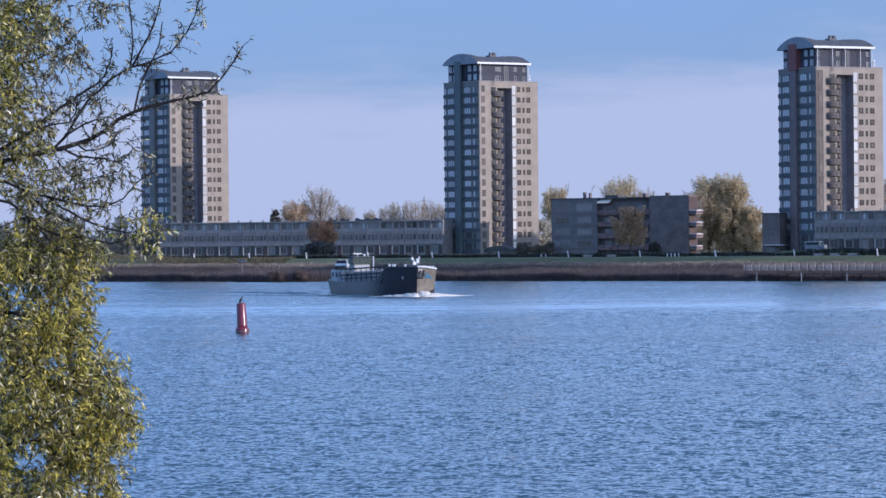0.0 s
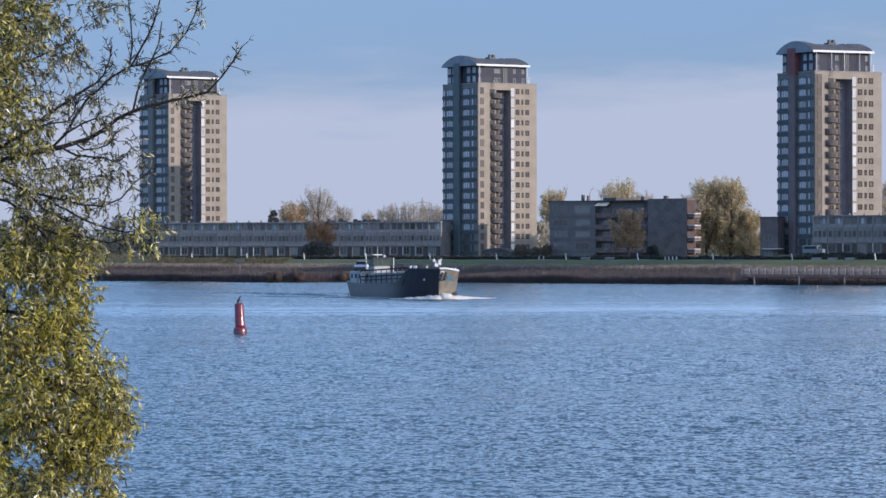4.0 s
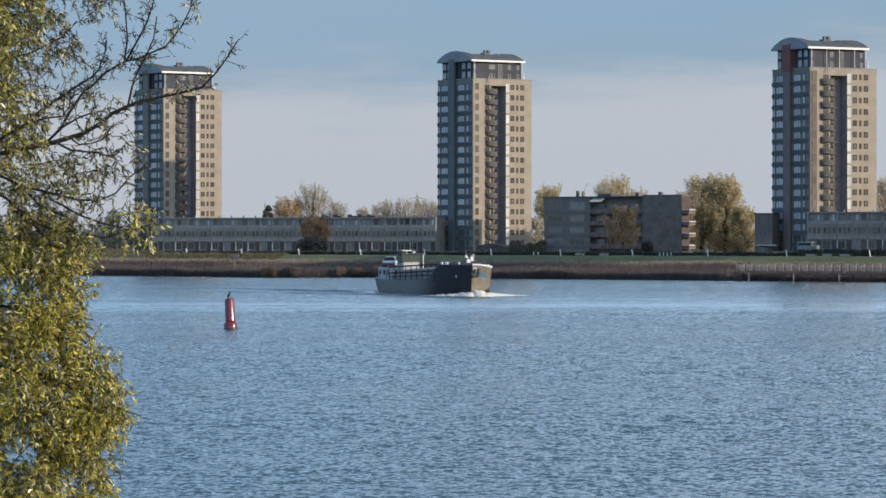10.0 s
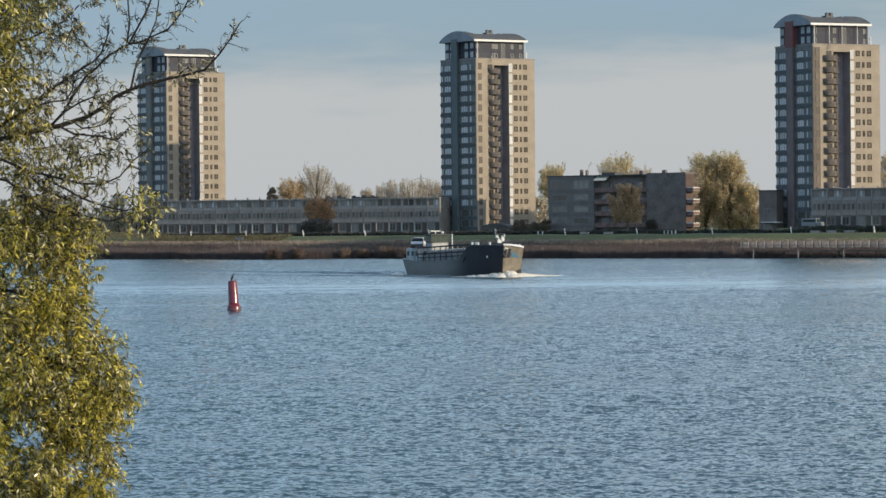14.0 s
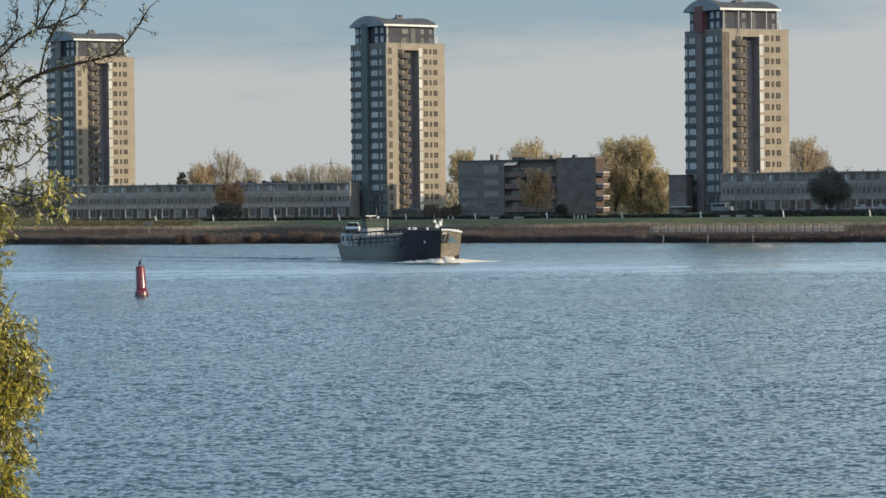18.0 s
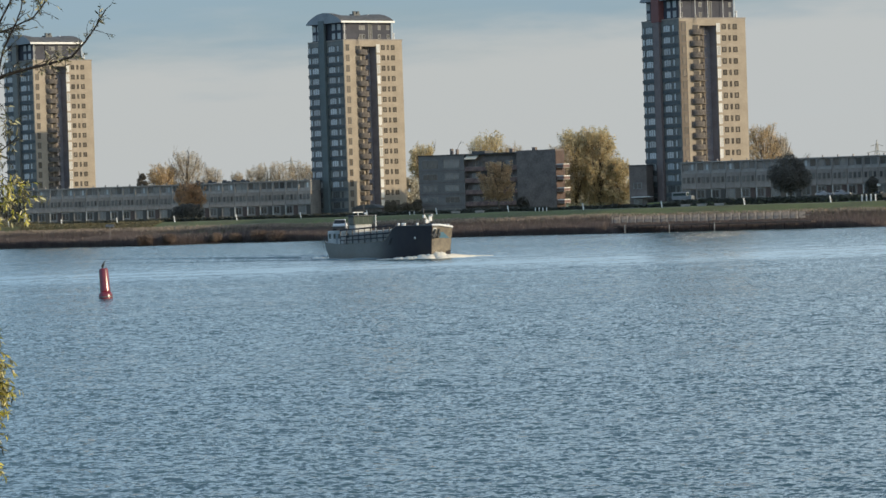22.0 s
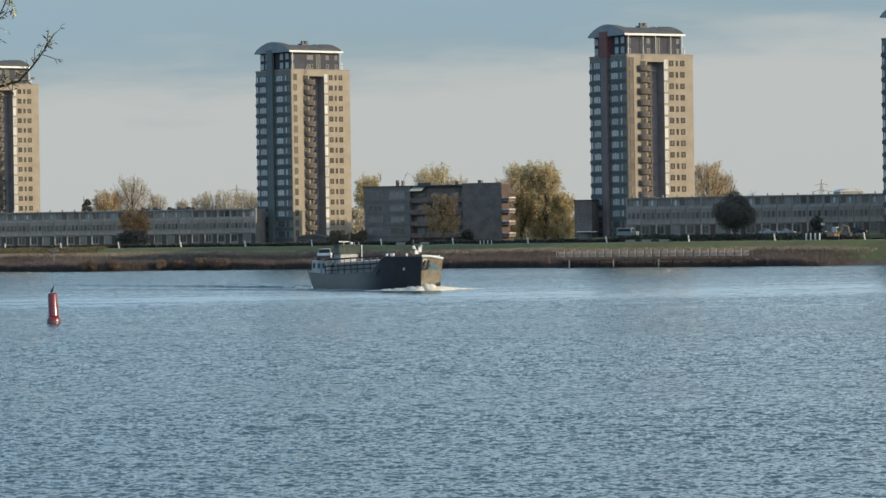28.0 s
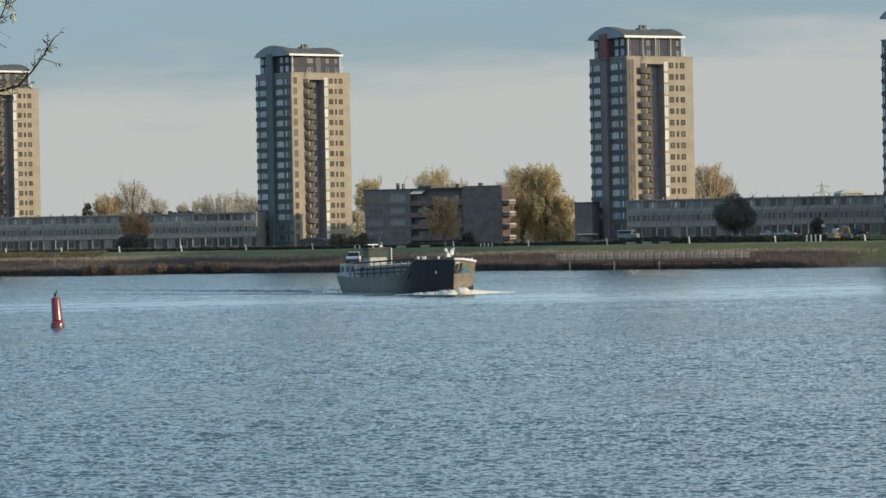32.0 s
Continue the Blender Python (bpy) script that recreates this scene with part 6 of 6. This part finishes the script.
def build_reeds():
    """A thick stand of thin crossing stems, darker inside; pale plumes up the bank paint in the sunlit crest."""
    rr = random.Random(9)
    sv, sf, pv, pf = [], [], [], []
    for n in range(190000):
        u = rr.uniform(-150, 163)
        b = bulge(u)
        # thickest at the water's edge, thinner up the bank
        s_ = -1.2 + 14.2 * rr.random() ** 1.7 - 1.3 * smooth_step(60, 110, u) * rr.random()
        calm = smooth_step(60, 100, u)
        lush = 0.8 + (0.3 - 0.2 * calm) * noise.noise((u * 0.07, s_ * 0.15, 7)) + (0.1 - 0.06 * calm) * noise.noise((u * 0.25, s_ * 0.4, 3))
        if u > 86 and u < 141:
            lush *= 0.7 if s_ < 1.5 else 0.9
        lush *= 1 - smooth_step(150, 163, u) * 0.9
        z = max(-0.3, ground_height(u, s_ + b * smooth_step(14, 0, s_)))
        h = (2.9 - 0.165 * max(s_, 0)) * lush * rr.uniform(0.55, 1.08)
        p = shore(u, s_ + b * smooth_step(14, 0, s_), z - 0.1)
        a = rr.uniform(0, 3.14)
        w = rr.uniform(0.014, 0.036)
        lean = Vector((rr.gauss(-0.05, 0.28), rr.gauss(0, 0.22), 0)) * min(1, h * 0.5)
        t = Vector((math.cos(a), math.sin(a), 0)) * w
        k = len(sv)
        q = p + Vector((0, 0, h)) + lean
        sv += [tuple(p - t), tuple(p + t), tuple(q + t * 0.6), tuple(q - t * 0.6)]
        sf.append((k, k + 1, k + 2, k + 3))
        # plumes gather up the bank, their paleness standing for sunlight there
        if rr.random() < 0.012 + 0.75 * smooth_step(8, 11, s_):
            k = len(pv)
            e = q + Vector((0, 0, rr.uniform(0.2, 0.45))) + lean * 0.5
            g = t.normalized() * rr.uniform(0.03, 0.062)
            mid = (q + e) / 2
            pv += [tuple(q - Vector((0, 0, 0.15))), tuple(mid + g), tuple(e), tuple(mid - g)]
            pf.append((k, k + 1, k + 2, k + 3))
    s = Shape()
    s.v, s.f, s.m = sv + pv, sf + [tuple(i + len(sv) for i in f) for f in pf], [0] * len(sf) + [1] * len(pf)
    tagged(part("reeds", s, [M_REED, M_PLUME]), "brown autumn reeds along the water's edge", "reeds", kind="stuff")


build_reeds()
for i, (u, h, r) in enumerate(((-38.9, 2.6, 2.5), (-34.3, 2.7, 2.3), (-26.8, 2.5, 2.0), (-23.2, 2.3, 1.9), (-16.0, 2.8, 3.0), (-9.8, 2.6, 3.2))):
    p = shore(u, bulge(u) - 1.4)
    build_tree(p.x, p.y, h, r, L_TUFT if i in (2, 3) else L_DRY, "bright tan dry bush at the reeds' edge" if i in (2, 3) else "brown dry bush at the reeds' edge", base=0.1, seed=48 + i, density=1.0, crown_low=0.02, clump=0.14, round_crown=True, twigs=False, group="shrubs")

spots = []
for i in range(16000):
    x = rh.uniform(-900, 900)
    hh = 9 + 4 * noise.noise((x * 0.02, 0, 1)) + 3 * noise.noise((x * 0.11, 2, 1))
    spots.append((x, 1700 + rh.uniform(-20, 20), 4 + rh.random() * hh))
leaf_strip("far_woods", spots, 2.6, L_BROWN, "distant brown autumn woods", "woods", 3)
spots = []
for i in range(20000):
    u = rh.uniform(-160, -64)
    s_ = rh.uniform(13, 44 if u < -112 else 20)
    k = 0.45 + 0.4 * noise.noise((u * 0.1, s_ * 0.1, 4)) + (1.0 if u < -112 else 0.0)
    spots.append(tuple(shore(u, s_, ground_height(u, s_) + rh.random() * max(0.2, k))))
leaf_strip("scrub", spots, 0.17, L_SCRUB, "low brown scrub on the dike", "scrub", 4)


# ---- the willow close to the camera ----
def at_tree(px, pz, d=20.0):
    """A place on the willow's near side: metres right of the view's axis and above the eye, at 20 m."""
    return Vector((px * d / 20.0, d, EYE + pz * d / 20.0))


WILLOW = thing("willow_tree", pose(0, 0, 0), "leafy willow with yellow green narrow leaves and bare twigs", "tree")
rw = random.Random(21)
part("trunk", Shape().tube([(-5.0, 20.6, 3.6), (-4.9, 20.5, 5.5), (-4.6, 20.4, 7.4), (-4.5, 20.5, 9.5), (-4.6, 20.4, 11.5), (-4.8, 20.4, 13.0)], [0.32, 0.26, 0.21, 0.16, 0.10, 0.03], 10), M_BARK, WILLOW, "dark ridged trunk")
BOUGH_PTS = []


def bough(r0, d, *pts):
    """A limb through places right of the axis and above the eye."""
    w = [at_tree(x, z, d + 0.05 * math.sin(3 * x)) for x, z in pts]
    k = len(w)
    part("limb", Shape().tube([tuple(p) for p in w], [0.78 * r0 * (1 - j / k) ** 0.9 + 0.0024 for j in range(k)], 7), M_BARK, WILLOW, "dark bare limb")
    BOUGH_PTS.append(w)


bough(0.02, 20, (-4.49, -0.268), (-3.278, 0.261), (-2.807, 0.46), (-2.403, 0.548), (-2.252, 0.58), (-2.1, 0.626), (-1.993, 0.686), (-1.925, 0.746), (-1.824, 0.793), (-1.723, 0.826), (-1.605, 0.852), (-1.498, 0.874), (-1.387, 0.904), (-1.302, 0.994), (-1.238, 1.081), (-1.177, 1.178))
bough(0.012, 20.1, (-4.287, -0.102), (-3.143, 0.361), (-2.604, 0.586), (-2.395, 0.709), (-2.318, 0.782), (-2.233, 0.842), (-2.132, 0.909), (-2.048, 0.959), (-2.004, 1.005), (-1.966, 1.099), (-1.952, 1.18))
bough(0.011, 20.05, (-4.355, -0.202), (-3.211, 0.294), (-2.672, 0.492), (-2.302, 0.584), (-2.228, 0.658), (-2.184, 0.741), (-2.099, 0.865), (-2.038, 0.915), (-1.957, 0.995), (-1.839, 1.058), (-1.755, 1.078), (-1.603, 1.147), (-1.515, 1.254), (-1.461, 1.361), (-1.44, 1.442))
bough(0.006, 20.05, (-1.839, 1.058), (-1.795, 1.138), (-1.73, 1.255), (-1.686, 1.373), (-1.665, 1.46), (-1.648, 1.56))
bough(0.004, 20.05, (-1.849, 1.065), (-1.831, 1.182), (-1.841, 1.327), (-1.853, 1.444), (-1.833, 1.528))
bough(0.006, 19.95, (-1.827, 0.796), (-1.803, 0.907), (-1.772, 0.99), (-1.718, 1.091), (-1.674, 1.198), (-1.656, 1.325))
bough(0.005, 19.95, (-2.228, 0.658), (-2.133, 0.717), (-2.049, 0.75), (-2.025, 0.791), (-2.032, 0.858))
bough(0.0045, 19.95, (-2.402, 0.699), (-2.301, 0.722), (-2.217, 0.731), (-2.173, 0.791), (-2.166, 0.865))
bough(0.007, 19.9, (-2.252, 0.584), (-2.228, 0.56), (-2.168, 0.53), (-2.068, 0.519), (-2, 0.512), (-1.95, 0.495), (-1.9, 0.501), (-1.863, 0.541))
bough(0.0045, 19.9, (-2.161, 0.593), (-2.118, 0.563), (-2.05, 0.569), (-1.983, 0.589), (-1.943, 0.625))
bough(0.01, 19.9, (-4.288, -0.135), (-3.109, 0.361), (-2.606, 0.385), (-2.505, 0.34), (-2.438, 0.306), (-2.338, 0.289), (-2.237, 0.261), (-2.13, 0.234), (-2.002, 0.23), (-1.901, 0.273), (-1.817, 0.369), (-1.726, 0.439))
bough(0.01, 19.85, (-4.221, -0.203), (-3.009, 0.36), (-2.573, 0.257), (-2.489, 0.196), (-2.406, 0.105), (-2.306, 0.003), (-2.232, -0.054), (-2.173, -0.149))
bough(0.006, 19.85, (-2.237, 0.214), (-2.13, 0.15), (-2.053, 0.119), (-1.97, 0.092), (-1.869, 0.071), (-1.802, 0.084))
bough(0.006, 19.9, (-2.506, 0.172), (-2.423, 0.118), (-2.339, 0.081), (-2.238, 0.053), (-2.104, 0.039), (-1.97, 0.008), (-1.883, 0.031))
bough(0.005, 19.9, (-2.472, 0.307), (-2.398, 0.252), (-2.352, 0.202), (-2.271, 0.161), (-2.198, 0.133))
bough(0.005, 19.9, (-2.338, 0.289), (-2.288, 0.235), (-2.237, 0.214))
bough(0.016, 19.9, (-4.427, -0.873), (-3.282, -0.41), (-2.745, -0.363), (-2.477, -0.415), (-2.309, -0.457), (-2.175, -0.518), (-2.075, -0.62))
bough(0.016, 19.8, (-4.498, -1.41), (-3.286, -0.88), (-2.714, -0.767), (-2.412, -0.779), (-2.211, -0.854), (-2.044, -0.972))
bough(0.014, 19.9, (-4.5, -1.746), (-3.288, -1.317), (-2.683, -1.187), (-2.381, -1.155), (-2.18, -1.223), (-2.046, -1.359))
bough(0.016, 20.4, (-4.416, 0.806), (-3.272, 1.168), (-2.734, 1.265), (-2.398, 1.364), (-2.195, 1.53), (-2.059, 1.731))
bough(0.012, 20.4, (-4.418, 0.47), (-3.206, 0.899), (-2.702, 1.063), (-2.433, 1.095), (-2.231, 1.195), (-2.13, 1.295))


class Spray:
    """Leaves and thin twigs of one part of the crown."""

    def __init__(self):
        self.v, self.f, self.m, self.tw = [], [], [], Shape()

    def leaf(self, p, d, size, pale):
        side = d.cross(Vector((rw.uniform(-1, 1), rw.uniform(-1, 1), rw.uniform(-1, 1)))).normalized() * size * rw.uniform(0.085, 0.145)
        fold = d.cross(side).normalized() * size * 0.04
        k = len(self.v)
        mid = p + d * size * 0.5
        near = p + d * size * 0.2
        self.v += [tuple(p), tuple(near + side * 0.7), tuple(mid + side + fold), tuple(p + d * size), tuple(mid - side + fold), tuple(near - side * 0.7)]
        self.f += [(k, k + 1, k + 2, k + 3), (k, k + 3, k + 4, k + 5)]
        self.m += [1 if pale else 0] * 2

    def twig(self, p, d, length, leaves, size=0.085, droop=0.5, pale=0.25, thick=0.004, hang=0.4, curl=0.22):
        pts = [p]
        n = 5
        for i in range(n):
            d = (d + Vector((rw.uniform(-curl, curl), rw.uniform(-curl, curl), rw.uniform(-0.8, 0.65) * curl - droop / n))).normalized()
            pts.append(pts[-1] + d * length / n)
        self.tw.tube([tuple(q) for q in pts], [thick * (1 - 0.13 * i) for i in range(n + 1)], 4)
        for _ in range(leaves):
            k = rw.uniform(0.12, 1.0) * n
            i = min(int(k), n - 1)
            q = pts[i].lerp(pts[i + 1], k - i)
            ax = (pts[i + 1] - pts[i]).normalized()
            o = Vector((rw.uniform(-1, 1), rw.uniform(-1, 1), rw.uniform(-1, 0.8) - hang)).normalized()
            self.leaf(q, (ax * rw.uniform(0.2, 0.9) + o * 0.8).normalized(), size * rw.uniform(0.65, 1.25), rw.random() < pale)
        return pts

    def clump(self, x, z, rx, rz, dens, pale, size=0.039):
        """Hanging twigs that fill a rounded patch of the crown."""
        for _ in range(int(dens * 560 * rx * rz / 0.0225) // 10 + 2):
            a, q = rw.uniform(0, 6.28), math.sqrt(rw.random())
            p = at_tree(x + rx * q * math.cos(a), z + rz * q * math.sin(a) + 0.05, 20 + rw.uniform(-0.3, 0.3))
            d = Vector((rw.uniform(-0.6, 0.9), rw.uniform(-0.6, 0.6), rw.uniform(-1.0, 0.5))).normalized()
            self.twig(p, d, rw.uniform(0.08, 0.19), rw.randint(10, 18), size, 0.6, pale, 0.0022, 0.25, 0.3)


def finish_spray(spray, pivot, label, mats=(L_WILLOW, L_WILLOWPALE)):
    s = Shape()
    s.v, s.f, s.m = [tuple(Vector(q) - pivot) for q in spray.v], spray.f, spray.m
    t = spray.tw
    t.v = [tuple(Vector(q) - pivot) for q in t.v]
    ob = tagged(part("branchwork", t, M_BARK, WILLOW, at=Matrix.Translation(pivot)), kind="stuff")
    lv = part("leaves", s, list(mats), ob, label)
    tagged(lv, kind="stuff")
    return ob, pivot


SPRAYS = []
# bare side shoots with a few small leaves
sp = Spray()
for li, lo, hi, n in ((0, 4, 15, 62), (1, 3, 10, 44), (2, 4, 14, 64), (3, 0, 5, 26), (4, 0, 4, 9), (5, 0, 5, 13), (6, 0, 4, 10), (7, 0, 4, 12), (8, 1, 7, 12), (9, 1, 4, 7), (10, 3, 11, 26), (11, 2, 6, 14), (12, 0, 5, 14), (13, 0, 6, 16), (14, 0, 4, 8)):
    w = BOUGH_PTS[li]
    for _ in range(n):
        k = rw.uniform(lo, hi)
        i = min(int(k), len(w) - 2)
        p = w[i].lerp(w[i + 1], k - i)
        ax = (w[i + 1] - w[i]).normalized()
        d = (ax * 0.6 + Vector((rw.uniform(-0.5, 0.5), rw.uniform(-0.5, 0.5), rw.uniform(-0.7, 0.9)))).normalized()
        pts = sp.twig(p, d, rw.uniform(0.04, 0.14), rw.randint(2, 6), 0.036, 0.0, 0.7, 0.0028, 0.2, 0.42)
        if rw.random() < 0.35:
            sp.twig(pts[3], (d + Vector((rw.uniform(-0.6, 0.6), rw.uniform(-0.6, 0.6), rw.uniform(-0.6, 0.6)))).normalized(), rw.uniform(0.04, 0.1), rw.randint(1, 5), 0.035, 0.1, 0.6, 0.0022, 0.2, 0.42)
SPRAYS.append(finish_spray(sp, BOUGH_PTS[0][2], "few narrow leaves on bare twigs", (L_WILLOWDULL, L_WILLOWDULL)))

sp = Spray()
for x, z, rx, rz, dens in ((-2.482, 1.347, 0.202, 0.168, 1.6), (-2.7, 1.265, 0.202, 0.269, 1.4), (-2.55, 1.13, 0.151, 0.134, 1), (-2.67, 0.828, 0.168, 0.202, 1.2), (-2.554, 0.626, 0.118, 0.118, 1.2), (-2.638, 0.492, 0.101, 0.168, 0.9), (-2.403, 0.625, 0.118, 0.094, 0.7), (-1.795, 0.117, 0.087, 0.081, 1), (-1.722, 0.033, 0.04, 0.081, 0.7), (-2.474, 0.038, 0.175, 0.094, 1), (-2.256, -0.021, 0.185, 0.081, 0.9), (-2.105, -0.082, 0.118, 0.074, 0.8), (-2.539, 0.357, 0.074, 0.087, 0.7), (-1.843, -0.017, 0.047, 0.054, 0.7), (-2.52, 0.52, 0.14, 0.11, 0.9), (-2.36, 0.38, 0.12, 0.1, 0.7), (-2.5, 0.24, 0.13, 0.1, 0.8), (-2.3, 0.2, 0.13, 0.09, 0.6), (-2.2, 0.3, 0.11, 0.09, 0.6), (-2.45, 0.06, 0.14, 0.09, 0.9), (-2.2, 0.04, 0.13, 0.07, 0.7), (-2.6, 0.95, 0.16, 0.2, 1.1)):
    sp.clump(x, z, rx, rz, dens, 0.5, 0.041)
SPRAYS.append(finish_spray(sp, at_tree(-2.9, 1.348, 20.1), "narrow yellow green leaves"))
sp = Spray()
for x, z, rx, rz, dens in ((-2.238, 1.168, 0.141, 0.141, 1.25), (-2.383, 1.088, 0.151, 0.107, 0.9), (-2.223, 1.389, 0.161, 0.094, 1), (-2.035, 1.388, 0.141, 0.074, 0.55), (-1.978, 1.327, 0.054, 0.047, 0.6), (-2.131, 1.093, 0.047, 0.101, 0.5), (-2.434, 0.911, 0.168, 0.094, 0.9), (-2.317, 0.809, 0.134, 0.06, 0.45), (-2.502, 0.743, 0.134, 0.084, 0.8), (-2.352, 0.584, 0.141, 0.087, 0.8), (-2.37, 0.457, 0.121, 0.074, 0.55), (-2.038, 0.851, 0.121, 0.047, 0.4), (-1.887, 0.981, 0.044, 0.054, 0.5), (-1.915, 0.79, 0.047, 0.04, 0.4), (-1.982, 0.706, 0.087, 0.047, 0.35), (-2.045, 1.345, 0.067, 0.067, 0.4)):
    sp.clump(x, z, rx, rz, 0.6 * dens, 0.6)
SPRAYS.append(finish_spray(sp, at_tree(-2.9, 1.17, 20.1), "dull olive narrow leaves, some silvery with painted glints", (L_WILLOWDULL, L_WILLOWPALE)))
sp = Spray()
for x, z, rx, rz, dens in ((-1.892, 0.615, 0.087, 0.06, 0.8), (-1.86, 0.481, 0.087, 0.047, 0.4), (-2.135, 0.395, 0.134, 0.107, 1.1), (-1.995, 0.371, 0.114, 0.101, 0.9), (-1.887, 0.336, 0.081, 0.081, 0.5), (-2.287, 0.356, 0.107, 0.101, 0.7), (-2.421, 0.306, 0.141, 0.094, 0.6), (-1.759, 0.466, 0.06, 0.04, 0.45), (-1.969, 0.213, 0.06, 0.067, 0.7), (-2.204, 0.16, 0.128, 0.081, 0.7), (-2.389, 0.172, 0.134, 0.087, 0.5), (-2.07, 0.102, 0.087, 0.067, 0.6), (-1.8, 0.302, 0.034, 0.087, 0.3), (-1.494, 0.905, 0.101, 0.04, 0.22), (-1.593, 1.157, 0.101, 0.067, 0.16), (-1.441, 1.358, 0.047, 0.067, 0.2)):
    sp.clump(x, z, rx, rz, 0.6 * dens, 0.6)
SPRAYS.append(finish_spray(sp, at_tree(-2.9, 0.62, 20.1), "dull olive narrow leaves, some silvery with painted glints", (L_WILLOWDULL, L_WILLOWPALE)))


def edge_x(z):
    """How far the dense foliage reaches to the right at a height above the eye."""
    table = [(0.017, -1.819), (-0.032, -2.054), (-0.116, -2.105), (-0.216, -2.106), (-0.284, -2.1), (-0.351, -2.013), (-0.419, -1.986), (-0.502, -2.047), (-0.552, -2.101), (-0.636, -2.082), (-0.704, -2.022), (-0.782, -1.925), (-0.89, -1.869), (-1.007, -1.843), (-1.091, -1.816), (-1.175, -1.918), (-1.292, -1.959), (-1.426, -1.96), (-1.661, -1.981), (-2.232, -2.052)]
    for (z1, x1), (z0, x0) in zip(table, table[1:]):
        if z0 <= z <= z1:
            return x0 + (x1 - x0) * (z - z0) / (z1 - z0)
    return -2.05


# dense mass below, in bands of height
LEVELS = (-0.014, -0.35, -0.685, -1.021, -1.391, -1.895, -2.734)
for zhi, zlo in zip(LEVELS, LEVELS[1:]):
    sp = Spray()
    for _ in range(int(1600 * (zhi - zlo))):
        z = rw.uniform(zlo, zhi)
        reach = edge_x(z)
        q = rw.random()
        x = reach - 0.04 - 0.8 * q
        if noise.noise((x * 5, z * 5, 2.0)) < -0.26:
            continue
        d = 20 + rw.uniform(-0.6, 0.6) * min(1, 0.3 + q)
        sp.twig(at_tree(x, z + 0.05, d), Vector((rw.uniform(-0.4, 0.7), rw.uniform(-0.6, 0.4), rw.uniform(-1.0, 0.5))).normalized(), rw.uniform(0.1, 0.22), rw.randint(18, 28), 0.041, 0.7, 0.38 + 0.4 * noise.noise((x * 4, z * 4, 9.0)), 0.0025, 0.3, 0.3)
    SPRAYS.append(finish_spray(sp, at_tree(-3.2, (zlo + zhi) / 2, 20.2), "dense narrow willow leaves"))
# the rest of the crown, away from the view
sp = Spray()
for _ in range(700):
    a, b = rw.uniform(0, 6.28), rw.uniform(-1, 1)
    p = Vector((-6.2 + 2.3 * math.cos(a) * math.sqrt(1 - b * b), 21.0 + 2.3 * math.sin(a) * math.sqrt(1 - b * b), 9.4 + 4.4 * b))
    sp.twig(p, Vector((rw.uniform(-1, 1), rw.uniform(-1, 1), rw.uniform(-1, 0.6))).normalized(), 0.7, 16, 0.2, 0.6, 0.25, 0.006)
SPRAYS.append(finish_spray(sp, Vector((-5, 20.5, 9.5)), "outer willow foliage"))


# ---- what moves ----
# the barge's course: metres at the start, metres a second
SHIP_X, SHIP_Y, SHIP_VX, SHIP_VY = -4.51, 585.0, 1.056, 2.66


def motions():
    # barge: straight course, constant speed, with the car and the wash
    yaw = -65.5
    rows = []
    for t in (0, 8, 16, 24, 32):
        # the starboard corner of the bow runs on this line
        corner = Vector((SHIP_X + SHIP_VX * t, SHIP_Y - SHIP_VY * t, 0))
        m = pose(0, 0, 0, 0, 0, yaw)
        m.translation = corner - m.to_3x3() @ Vector((0.3, -1.8, 0))
        rows.append((t, m))
    walk(BARGE, rows)
    walk(WASH, rows)
    walk(DECK_CAR, [(t, m @ pose(-34.7, -1.3, 4.6, 0, 0, -30)) for t, m in rows])
    # buoy swings slowly on its chain
    drift = ((0, -21.42), (3, -21.35), (6, -21.45), (9, -21.72), (13, -21.93), (16, -22.14), (19, -22.24), (22, -22.10), (25, -21.84), (29, -21.40), (32, -21.2))
    rows = [(t, pose(x, 358, 0, -5.5 + 0.6 * math.sin(t), -2.8 + 0.7 * math.sin(t * 1.3), 0)) for t, x in drift]
    walk(BUOY, rows)
    walk(BIRD, [(t, m @ pose(-0.05, 0, 3.2, 0, 0, 10)) for t, m in rows])
    # the ripples drift with the breeze
    walk(WATER, [(0, pose(0, 0, 0)), (16, pose(-9.0, -7, 0)), (32, pose(-18.0, -14, 0))])
    # sprays of the willow sway a little
    for i, (ob, pivot) in enumerate(SPRAYS[:-1]):
        a = 0.08 if i < 4 else 0.28
        rows = []
        for k in range(17):
            t = k * 2.0
            rows.append((t, Matrix.Translation(pivot) @ pose(0, 0, 0, 0, a * math.sin(1.7 * t + i) * (0.6 + 0.4 * math.sin(0.37 * t)), a * 0.6 * math.sin(1.1 * t + 2 * i))))
        walk(ob, rows)


motions()
